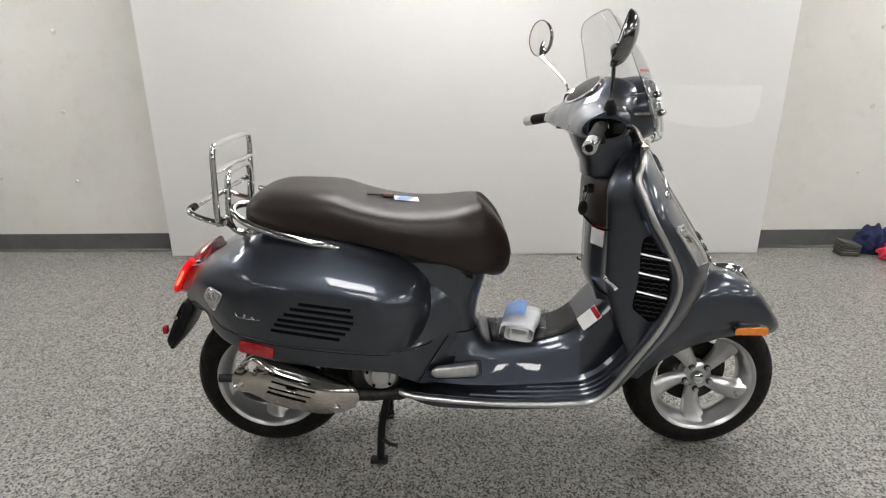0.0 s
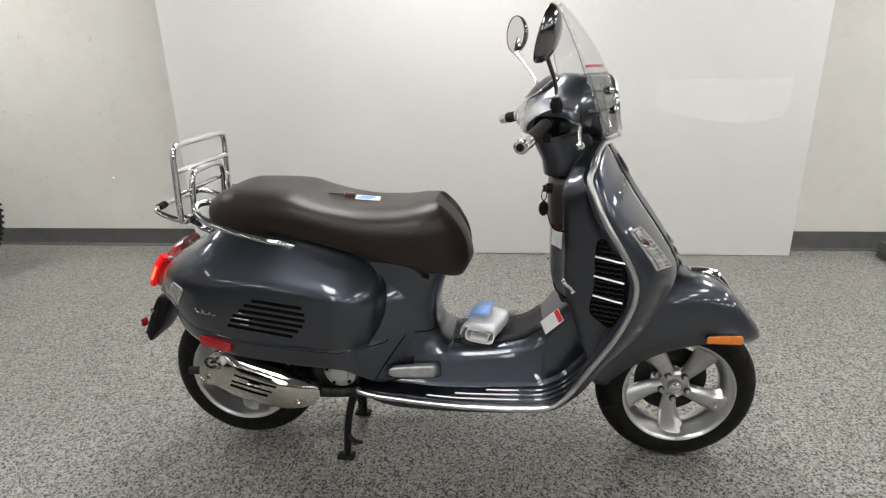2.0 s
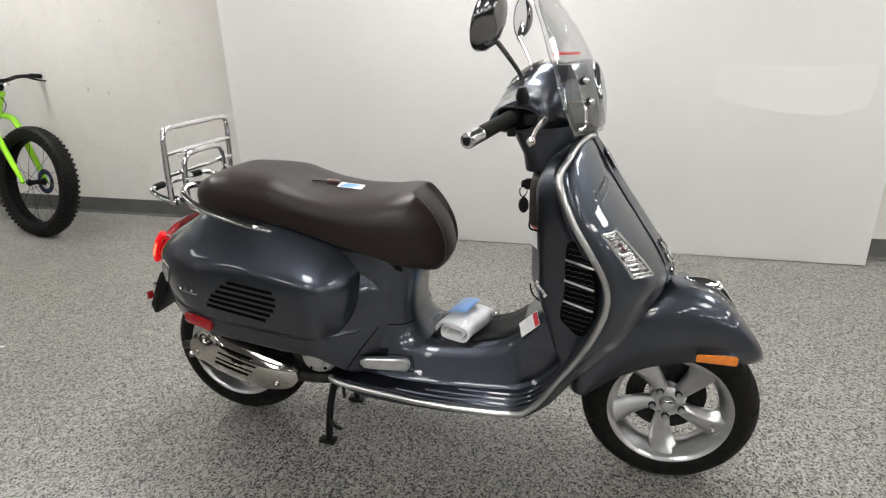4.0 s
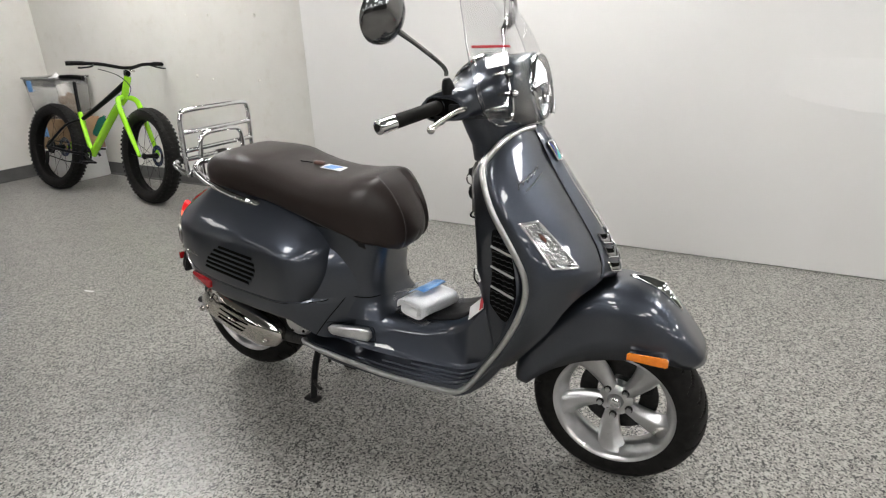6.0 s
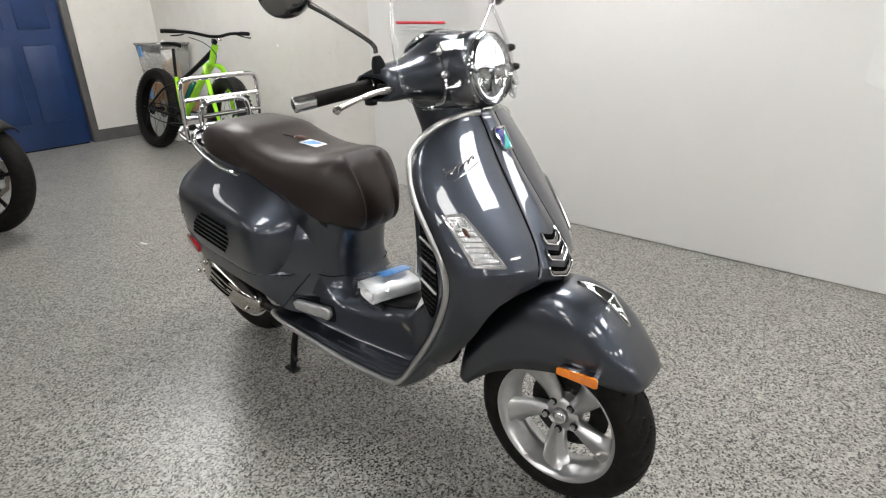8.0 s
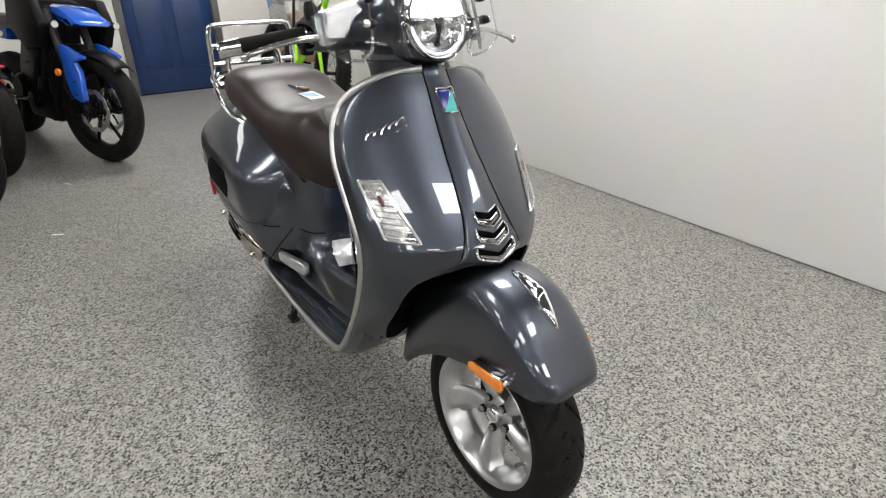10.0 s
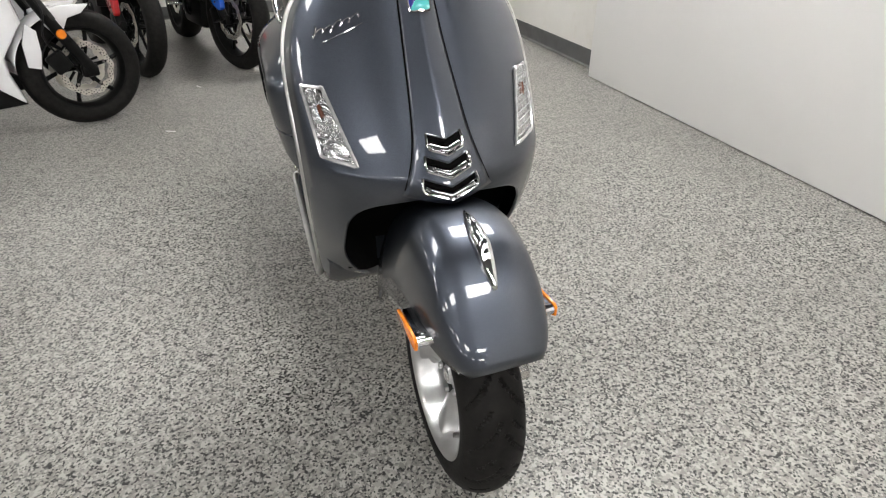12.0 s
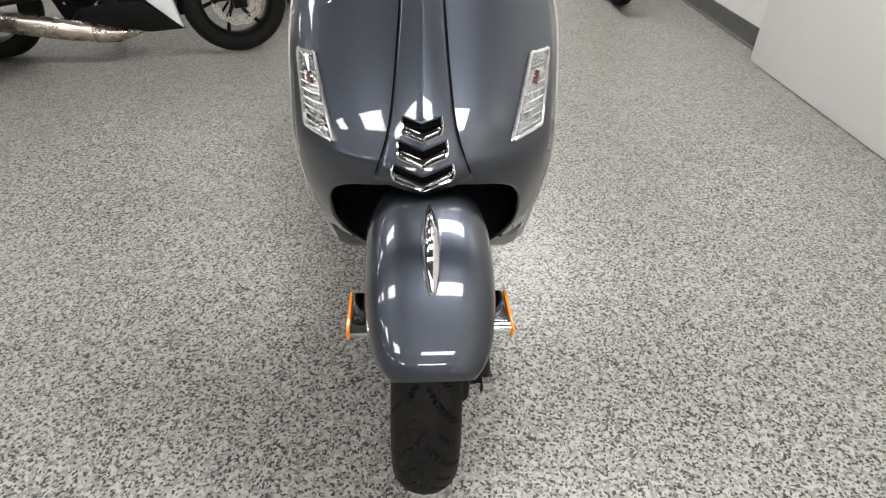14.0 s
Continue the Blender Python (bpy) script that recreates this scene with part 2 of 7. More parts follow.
dark = ramp(FLOOR, s2.outputs[1], [(0.0, (0.018, 0.018, 0.018)), (0.13, (0.055, 0.054, 0.052)), (0.21, (0.14, 0.138, 0.133)), (0.29, (1, 1, 1))], True)
mask = ramp(FLOOR, s2.outputs[1], [(0.0, (1, 1, 1)), (0.29, (0, 0, 0))], True)
cc = mix(FLOOR, mask, c1, dark)
tone = ramp(FLOOR, noise_of(FLOOR, 1.3, 4.0, 0.6, fc), [(0.3, (0.68, 0.68, 0.68)), (0.7, (0.80, 0.80, 0.80))])
link(FLOOR, mix(FLOOR, 1.0, cc, tone, "MULTIPLY"), bsdf(FLOOR).inputs["Base Color"])
rr = node(FLOOR, "ShaderNodeMapRange", **{"To Min": 0.27, "To Max": 0.42})
link(FLOOR, noise_of(FLOOR, 7.0, 4.0, 0.6, fc), rr.inputs["Value"])
link(FLOOR, rr.outputs[0], bsdf(FLOOR).inputs["Roughness"])
bump(FLOOR, noise_of(FLOOR, 130.0, 2.0, 0.5, fc), 0.12, 0.001)

WALL = material("white_wall_paint", (0.72, 0.70, 0.66), 0.6)
wn = ramp(WALL, noise_of(WALL, 2.2, 6.0, 0.65), [(0.25, (0.60, 0.585, 0.55)), (0.75, (0.67, 0.655, 0.62))])
wst = ramp(WALL, noise_of(WALL, 9.0, 6.0, 0.7), [(0.55, (1, 1, 1)), (0.85, (0.9, 0.88, 0.84))])
link(WALL, mix(WALL, 1.0, wn, wst, "MULTIPLY"), bsdf(WALL).inputs["Base Color"])
bump(WALL, noise_of(WALL, 25.0, 5.0, 0.6), 0.15, 0.004)
PANEL = material("white_panel_sheet", (0.74, 0.72, 0.69), 0.22, 0, 0.0)
link(PANEL, ramp(PANEL, noise_of(PANEL, 1.2, 4.0), [(0.3, (0.785, 0.775, 0.763)), (0.7, (0.815, 0.805, 0.793))]), bsdf(PANEL).inputs["Base Color"])
GREYWALL = vary(material("grey_wall_paint", (0.3, 0.3, 0.3), 0.6), 2, (0.07, 0.07, 0.068), (0.11, 0.11, 0.107))
CEIL = vary(material("ceiling_white", (0.75, 0.75, 0.73), 0.8), 3, (0.66, 0.66, 0.65), (0.74, 0.74, 0.73))
DARKCEIL = vary(material("dark_grey_ceiling", (0.12, 0.12, 0.12), 0.9), 3, (0.10, 0.10, 0.10), (0.15, 0.15, 0.148))
BASE = vary(material("grey_cove_base", (0.1, 0.1, 0.1), 0.45), 6, (0.055, 0.055, 0.054), (0.085, 0.085, 0.083), (0.35, 0.6))
DOORBLUE = vary(material("dark_blue_door_paint", (0.01, 0.03, 0.1), 0.35), 4, (0.008, 0.026, 0.085), (0.014, 0.038, 0.125), (0.3, 0.45), 0.1, 40)
FRAMEGREY = vary(material("grey_door_frame", (0.1, 0.095, 0.09), 0.45), 6, (0.08, 0.078, 0.075), (0.12, 0.117, 0.112))

part("floor", sheet([[(x, y, 0) for y in spread(YF, YB, 2)] for x in spread(XL, XR, 2)]), FLOOR)
tagged(bpy.data.objects["floor"], "grey speckled flake epoxy floor with soft gloss", "floor", kind="structure")
W = 0.12
tagged(part("wall_north", block(XL - W, XR + W, YB, YB + W, -0.02, TOP), WALL), "off-white painted wall with patched screw holes", "wall", kind="structure")
DY0, DY1, DZ = 1.89, 2.75, 2.06
tagged(part("wall_west", joined(block(XL - W, XL, YF, DY0, -0.02, TOP), block(XL - W, XL, DY1, YB, -0.02, TOP), block(XL - W, XL, DY0, DY1, DZ, TOP)), WALL), "off-white painted wall around a blue door", "wall", kind="structure")
tagged(part("wall_east", block(XR, XR + W, YF, YB, -0.02, TOP), GREYWALL), "plain grey painted wall", "wall", kind="structure")
tagged(part("wall_south", block(XL - W, XR + W, YF - W, YF, -0.02, TOP), GREYWALL), "plain dark grey painted wall", "wall", kind="structure")
tagged(part("ceiling", block(XL - W, XR + W, YF - W, YB + W, TOP, TOP + 0.1), DARKCEIL), "plain dark grey ceiling", "ceiling", kind="structure")

# the white sheet that stands proud of the wall
tagged(part("white_panel", block(-1.752, 2.025, 3.485, YB - 0.001, 0.004, TOP - 0.03, 0.003), PANEL), "smooth white wall panel proud of the wall", "panel", kind="structure")


TOUCHUP = material("touch_up_paint", (0.808, 0.799, 0.788), 0.22)
patch = [(1.16, 1.045), (1.40, 1.050), (1.66, 1.040), (1.88, 1.046), (1.885, 0.93), (1.86, 0.835), (1.70, 0.800), (1.50, 0.812), (1.30, 0.850), (1.20, 0.882), (1.155, 0.905)]
part("touch_up_patch", moved(plate(patch, 0.0012), Matrix.Translation((0, 3.4846, 0))), TOUCHUP, bpy.data.objects["white_panel"], "slightly whiter touched-up patch")


def baseboard(name, p, q, inward):
    a, b = Vector((*p, 0)), Vector((*q, 0))
    n = Vector((*inward, 0))
    prof = [(0.0, 0.118), (0.006, 0.118), (0.008, 0.112), (0.008, 0.03), (0.013, 0.014), (0.03, 0.0045), (0.03, 0.0015), (0.0, 0.0015)]
    bm = sheet([[e + n * d + Vector((0, 0, z)) for d, z in prof] for e in (a, b)], loop=True, caps=True)
    return tagged(part(name, bm, BASE), "dark grey rubber cove base along the wall", "baseboard", kind="structure")


baseboard("baseboard", (XL, YB), (-1.757, YB), (0, -1))
baseboard("baseboard", (2.032, YB), (XR, YB), (0, -1))
baseboard("baseboard", (XL, DY1 + 0.07), (XL, YB - 0.03), (1, 0))
baseboard("baseboard", (XL, YF), (XL, DY0 - 0.07), (1, 0))

# blue door in a grey frame
door = thing("door_1", "closed dark blue panelled door in a grey frame", "door", Matrix.Identity(4), kind="structure")
part("door_leaf", block(XL - 0.075, XL - 0.03, DY0 + 0.004, DY1 - 0.004, 0.008, DZ - 0.004, 0.003), DOORBLUE, door)
for y0, y1 in ((DY0 - 0.065, DY0 + 0.002), (DY1 - 0.002, DY1 + 0.065)):
    part("door_frame", block(XL - 0.11, XL + 0.028, y0, y1, 0.002, DZ + 0.06, 0.004), FRAMEGREY, door)
part("door_frame", block(XL - 0.11, XL + 0.027, DY0 + 0.004, DY1 - 0.004, DZ - 0.002, DZ + 0.062, 0.004), FRAMEGREY, door)
for z0, z1 in ((0.25, 0.95), (1.1, 1.9)):
    for y0, y1 in ((DY0 + 0.11, DY0 + 0.38), (DY0 + 0.48, DY0 + 0.75)):
        part("door_panel", block(XL - 0.034, XL - 0.022, y0, y1, z0, z1, 0.005), DOORBLUE, door)
part("door_handle", joined(block(XL - 0.03, XL + 0.03, DY0 + 0.06, DY0 + 0.09, 0.98, 1.01, 0.006), block(XL + 0.015, XL + 0.032, DY0 + 0.06, DY0 + 0.18, 0.985, 1.005, 0.006)), TRIM, door, "satin metal lever handle")

# patched screw holes, in rows up the wall
PATCH = vary(material("filler_patch", (0.6, 0.58, 0.54), 0.8), 60, (0.5, 0.48, 0.44), (0.68, 0.66, 0.62))
rng = random.Random(5)
for x in (-3.04, -2.82, -2.33, 2.63, 3.1, -4.4):
    for z in (0.49, 0.92, 1.38, 1.8):
        s = 0.006 + 0.006 * rng.random()
        bm = spin([(0.0, -0.006), (s * 0.8, -0.005), (s, -0.002), (s * 1.5, 0.0005)], 9)
        ob = part("screw_hole_patch", moved(bm, Matrix.Translation((x + rng.uniform(-.03, .03), YB, z + rng.uniform(-.02, .02)))), PATCH)
        tagged(ob, "small rough filler patch over a screw hole", "wall patch", "screw hole patches")

# ceiling lights
# strengths set by row: south rows lowered to deepen the shadow below the scooter
LIGHT = glow("lit_diffuser", (1.0, 0.985, 0.965), 26.5)
DIMLIGHT = glow("dimmer_lit_diffuser", (1.0, 0.985, 0.965), 16.5)


def ceiling_light(face):
    t = thing("ceiling_light", "lit long flat ceiling light panel with thin white frame", "ceiling light", Matrix.Identity(4), "ceiling lights")
    a, c = 0.30, 0.60
    part("diffuser", block(-a, a, -c, c, -0.010, -0.004), face, t)
    fr = joined(block(-a - .02, a + .02, -c - .02, -c, -.014, -.001), block(-a - .02, a + .02, c, c + .02, -.014, -.001),
                block(-a - .02, -a, -c, c, -.014, -.001), block(a, a + .02, -c, c, -.014, -.001))
    part("frame", fr, CEIL, t)
    return t


# west end adjusted: one panel raised for the wall, two cut to darken the motorcycles
WESTLIGHT = glow("bright_lit_diffuser", (1.0, 0.985, 0.965), 33.0)
LOWLIGHT = glow("lowest_lit_diffuser", (1.0, 0.98, 0.95), 7.0)
for face, spots in ((WESTLIGHT, [(-3.3, 2.5)]), (LIGHT, [(x, 2.5) for x in (0.0, 3.1, 6.2, 9.3)]), (LOWLIGHT, [(-3.3, -0.4), (-3.3, -3.3)]),
                    (DIMLIGHT, [(x, y) for y in (-0.4, -3.3, -6.2, -9.1) for x in (-3.3, 0.0, 3.1, 6.2, 9.3) if x > -3 or y < -4])):
    lamp = ceiling_light(face)
    lamp.matrix_basis = Matrix.Translation((*spots[0], TOP))
    for x, y in spots[1:]:
        copy_thing(lamp, Matrix.Translation((x, y, TOP)))


# ---- the scooter (x ahead, y to its left, z up, from the floor under its middle) ----
SCOOTER = thing("scooter", "dark grey-blue metallic motor scooter with brown seat, on its centre stand", "scooter", Matrix.Translation((0, 1.622, 0)))
STEER = Matrix.Translation((0.66, 0, 0.55)) @ Matrix.Rotation(radians(3.4), 4, Vector((-0.438, 0, 0.899))) @ Matrix.Translation((-0.66, 0, -0.55))


def sp(name, bm, mat, label="", parent=None, **kw):
    return part(name, bm, mat, parent or SCOOTER, label, **kw)


def both(name, bm, mat, label="", **kw):
    other = mirrored(bm)
    return sp(name, bm, mat, label, **kw), sp(name, other, mat, label, **kw)


# -- leg shield --
EDGE_X = [(0.27, 0.44), (0.31, 0.47), (0.40, 0.535), (0.52, 0.605), (0.60, 0.635), (0.645, 0.641), (0.66, 0.640), (0.68, 0.633), (0.75, 0.597), (0.85, 0.540), (0.93, 0.515), (0.97, 0.535), (0.988, 0.565)]
FRONT_X = [(0.27, 0.46), (0.31, 0.52), (0.40, 0.63), (0.52, 0.745), (0.60, 0.774), (0.642, 0.781), (0.660, 0.778), (0.68, 0.768), (0.70, 0.757), (0.75, 0.7235), (0.80, 0.688), (0.85, 0.6525), (0.90, 0.6205), (0.95, 0.592), (0.988, 0.568)]
BACK_X = [(0.27, 0.53), (0.40, 0.53), (0.46, 0.50), (0.53, 0.464), (0.62, 0.433), (0.75, 0.431), (0.87, 0.431), (0.95, 0.475), (0.988, 0.545)]


def half_width(z):
    if z > 0.76:
        u = min(1.0, (z - 0.76) / 0.2285)
        return 0.236 * max(0.0, 1 - u ** 2.7) ** (1 / 2.7)
    return along([(0.27, 0.208), (0.32, 0.217), (0.45, 0.227), (0.60, 0.234), (0.76, 0.236)], z)


def arch_half(z):
    return along([(0.27, 0.085), (0.30, 0.102), (0.34, 0.135), (0.40, 0.164), (0.47, 0.179), (0.54, 0.177), (0.585, 0.162), (0.608, 0.132), (0.620, 0.085), (0.626, 0.0)], z)


def shield_front(z, y):
    """How far ahead the painted front lies at a height and distance from the middle."""
    w = max(half_width(z), 1e-4)
    u = min(1.0, abs(y) / w)
    e, f = along(EDGE_X, z), along(FRONT_X, z)
    return e + (f - e) * (1 - u ** 2.2) ** 0.75


zs = spread(0.275, 0.57, 18) + spread(0.58, 0.6255, 12) + spread(0.631, 0.70, 16) + spread(0.710, 0.90, 14) + [0.90 + 0.0882 * math.sin(a) for a in spread(0.08, math.pi / 2, 16)]
rows = []
for z in zs:
    w, a = half_width(z), arch_half(z) if z < 0.626 else 0.0
    rows.append([Vector((shield_front(z, y), y, z)) for y in [w - (w - a) * (k / 18) ** 1.0 for k in range(19)]])
right = sheet(rows)
left = mirrored(right)
apron = joined(right, left)
bmesh.ops.remove_doubles(apron, verts=apron.verts[:], dist=0.0004)
bmesh.ops.recalc_face_normals(apron, faces=apron.faces[:])
sp("front_apron", apron, PAINT, "painted metallic front apron with a wheel arch", solid=0.004, angle=60)

# rolled lip of the wheel arch
lip = [Vector((shield_front(z, arch_half(z)) - 0.004, s * arch_half(z), z)) for s, order in ((-1, spread(0.275, 0.56, 8) + spread(0.58, 0.6258, 8)), (1, spread(0.6258, 0.58, 8)[1:] + spread(0.56, 0.275, 8))) for z in order]
sp("arch_lip", tube(lip, 0.0035, 8, 2), PAINT)

# inner face of the leg shield, with the glove box
rows = []
for z in spread(0.36, 0.987, 40):
    w, e, b = half_width(z), along(EDGE_X, z), along(BACK_X, z)
    mid = along([(0.30, 0.17), (0.46, 0.155), (0.53, 0.14), (0.62, 0.135), (0.85, 0.125), (0.95, 0.08), (0.987, 0.02)], z)
    pts = [(e, w), (e - 0.03 * (w / 0.23), w * 0.94), (e - 0.30 * (e - b), w * 0.84), (b + 0.16 * (e - b), min(mid * 1.10, w * 0.8)), (b + 0.03, mid * 0.8), (b, mid * 0.35)]
    half = smooth_curve([Vector((x, -y, z)) for x, y in pts], 4)
    rows.append(half + [Vector((p.x, -p.y, p.z)) for p in reversed(half)])
liner = [[Vector((p.x + 0.008, p.y * 0.965, p.z)) for p in r] for r in rows if r[0].z < 0.67]
sp("arch_liner", sheet(liner), LINER, "black plastic wheel arch liner")
sp("arch_liner", moved(plate([(-0.165, 0.37), (-0.099, 0.37), (-0.099, 0.44), (0.099, 0.44), (0.099, 0.37), (0.165, 0.37), (0.188, 0.46), (0.192, 0.58), (0.15, 0.63), (-0.15, 0.63), (-0.192, 0.58), (-0.188, 0.46)], 0.003, 0, "x"), Matrix.Translation((0.5645, 0, 0))), LINER)
sp("inner_shield", sheet(rows), PAINT, "painted inner leg shield with glove box", solid=0.003, angle=50)

# bright edge trim: floor edge, up the shield and over its top
trim = [(-0.115, -0.208, 0.318), (-0.105, -0.218, 0.312), (-0.035, -0.221, 0.299), (0.191, -0.222, 0.278), (0.385, -0.222, 0.279), (0.455, -0.222, 0.303)]
trim += [(along(EDGE_X, z) - 0.011, -half_width(z) + 0.0025, z) for z in (0.40, 0.48, 0.55, 0.62, 0.68, 0.75, 0.82, 0.88, 0.92)]
trim += [(0.522, -0.162, 0.957), (0.535, -0.118, 0.976), (0.553, -0.07, 0.987), (0.572, -0.032, 0.991)]
both("edge_trim", tube(trim, 0.0080, 10, 6), TRIM, "satin metal edge trim")

# centre tie with three chevron slots
TIE_W = [(0.634, 0.084), (0.64, 0.079), (0.66, 0.070), (0.70, 0.057), (0.73, 0.050), (0.76, 0.046), (0.86, 0.036), (0.95, 0.030), (0.992, 0.028)]
TIE_OUT = [(0.64, 0.014), (0.66, 0.018), (0.70, 0.018), (0.80, 0.016), (0.90, 0.016), (0.992, 0.010)]


def tie_point(z, u):
    w = along(TIE_W, z)
    y = u * w
    x = shield_front(min(max(z, 0.632), 0.984), y)
    return Vector((x + 0.002 + along(TIE_OUT, z) * (1 - abs(u) ** 1.15) ** 0.85, y, z - 0.017 * (1 - abs(u)) * along([(0.64, 1.15), (0.70, 0.75), (0.76, 0.15), (0.80, 0.0)], z)))


sp("centre_tie", sheet([[tie_point(z, u) for u in spread(-1, 1, 21)] for z in spread(0.634, 0.992, 42)]), PAINT, "painted ridge cover down the apron", solid=0.006, angle=50)
for s in (-1, 1):
    sp("tie_seam", tube([tie_point(z, s) + Vector((-0.001, s * 0.001, 0)) for z in spread(0.644, 0.985, 10)], 0.0015, 6, 3), SHADOWGAP)
for k, (zc, wu) in enumerate(((0.719, 0.62), (0.688, 0.68), (0.655, 0.72))):
    def chev(u, dz, out):
        return tie_point(zc + dz + 0.003 * abs(u), u * wu) + Vector((out, 0, 0))
    sp("slot", sheet([[chev(u, dz, out) for u in spread(-0.95, 0.95, 13)] for dz, out in ((0.0015, 0.0012), (0.0105, 0.0012))]), SHADOWGAP, solid=0.002)
    sp("chevron_lip", sheet([[chev(u, dz, out) for u in spread(-0.95, 0.95, 13)] for dz, out in ((-0.008, 0.0050), (-0.003, 0.0040), (0.002, 0.0016))]), DARKCHROME, "dull silver inside of the chevron", solid=0.001)
    rim = [chev(-0.99, 0.011, 0.002), chev(-1.0, 0.004, 0.005), chev(-0.97, -0.003, 0.005)] + [chev(u, -0.0085, 0.0055) for u in spread(-0.86, 0.86, 11)] + [chev(0.97, -0.003, 0.005), chev(1.0, 0.004, 0.005), chev(0.99, 0.011, 0.002)]
    sp("chevron_bar", tube(rim, 0.0024, 8, 3), CHROME, "chrome chevron bar")
    sp("chevron_edge", tube([chev(u, 0.0115, 0.0015) for u in spread(-0.96, 0.96, 13)], 0.0014, 6, 2), PAINT)

# badge at the top of the tie: two plain coloured halves
def badge_point(s, t, out):
    """s down the badge, t across it, both from 0 to 1."""
    z = 0.953 - 0.044 * s
    p = tie_point(z, 0.0)
    y = (t - 0.5) * (0.040 - 0.004 * s)
    return Vector((p.x + out - 10 * y * y, y, z + 0.45 * 10 * y * y * 0))


rim = [badge_point(s, t, 0.003) for s, t in ((0, 0), (0, 0.5), (0, 1), (0.5, 1), (1, 1), (1, 0.5), (1, 0), (0.5, 0))]
badge = sp("badge", tube(rim, 0.0022, 6, 2, closed=True), CHROME, "rectangular badge with dark blue and aqua halves")
part("badge_half", sheet([[badge_point(s, t * (1 - s), 0.003) for t in spread(0, 1, 6)] for s in spread(0, 0.999, 6)]), BADGEBLUE, badge, solid=0.002)
part("badge_half", sheet([[badge_point(s, 1 - t * s, 0.003) for t in spread(0, 1, 6)] for s in spread(0.001, 1, 6)]), BADGEAQUA, badge, solid=0.002)

# raised script, as a plain stroke
script = []
for k in spread(0, 1, 90):
    amp = along([(0, 0.014), (0.14, 0.006), (0.38, 0.0045), (0.5, 0.0095), (0.62, 0.005), (0.86, 0.005), (1, 0.007)], k)
    script.append((-0.184 + 0.080 * k + 0.0030 * math.sin(2 * math.pi * 5.3 * k + 0.6) + 0.55 * amp * math.cos(2 * math.pi * 5.3 * k), 0.872 + 0.030 * k + amp * math.cos(2 * math.pi * 5.3 * k)))
mark = sp("script_mark", tube([Vector((shield_front(z, y) + 0.004, y, z)) for y, z in script], 0.0011, 6, 1), CHROME, "thin raised chrome script stroke")
tail_ = [(-0.168 + 0.070 * k, 0.862 + 0.030 * k) for k in spread(0, 1, 8)]
part("under_stroke", tube([Vector((shield_front(z, y) + 0.004, y, z)) for y, z in tail_], 0.0009, 6, 2), CHROME, mark)

# front indicators, set into the apron
def shield_patch(corners, inset, n=8, out=0.003):
    a, b, c, d = corners
    rows = []
    for s in spread(inset, 1 - inset, n):
        row = []
        for t in spread(inset, 1 - inset, n):
            y = (a[0] * (1 - t) + b[0] * t) * (1 - s) + (d[0] * (1 - t) + c[0] * t) * s
            z = (a[1] * (1 - t) + b[1] * t) * (1 - s) + (d[1] * (1 - t) + c[1] * t) * s
            row.append(Vector((shield_front(z, y) + out, y, z)))
        rows.append(row)
    return rows


def rim_of(rows):
    m = len(rows[0])
    return rows[0] + [r[-1] for r in rows[1:]] + rows[-1][::-1][1:] + [r[0] for r in rows[1:-1]][::-1]


SIGBACK = vary(material("indicator_bowl", (0.5, 0.5, 0.5), 0.2, 1.0), 90, (0.25, 0.25, 0.25), (0.75, 0.75, 0.75), (0.05, 0.25), 0.8, 140)
SIGRIB = vary(material("indicator_prism", (0.7, 0.7, 0.7), 0.14, 0.7), 80, (0.5, 0.5, 0.5), (0.85, 0.85, 0.85))
AMBERBULB = material("amber_bulb", (0.10, 0.035, 0.02), 0.25)
SIG = [(-0.216, 0.797), (-0.182, 0.798), (-0.147, 0.679), (-0.204, 0.689)]
for s in (1, -1):
    def m_(bm):
        return bm if s == 1 else mirrored(bm)
    lamp_ = sp("front_indicator", m_(tube(rim_of(shield_patch(SIG, 0.02)), 0.0034, 8, 2, closed=True)), SIGRIB, "clear slanted front indicator with ribbed lens")
    part("reflector", m_(sheet(shield_patch(SIG, 0.0, 10, 0.0012))), SIGBACK, lamp_)
    for k in range(5, 18, 2):
        r = shield_patch(SIG, 0.05, 19, 0.0034)[k]
        part("lens_rib", m_(tube([r[1], r[9], r[17]], 0.0016, 5, 2)), SIGRIB, lamp_)
    for k in range(1, 4):
        for c in range(2, 18, 3):
            q = shield_patch(SIG, 0.05, 19, 0.0036)[k][c]
            part("lens_bead", m_(moved(block(-0.0016, 0.0016, -0.0017, 0.0017, -0.0017, 0.0017, 0.0006, 1), Matrix.Translation(q))), SIGRIB, lamp_)
    part("bulb", m_(tube([shield_patch(SIG, 0.0, 13, 0.003)[j][6] for j in (3, 4, 5)], [0.003, 0.0045, 0.003], 10, 3)), AMBERBULB, lamp_, "small amber bulb")
    part("lens", m_(sheet(shield_patch(SIG, 0.03, 10, 0.007))), LENS, lamp_)

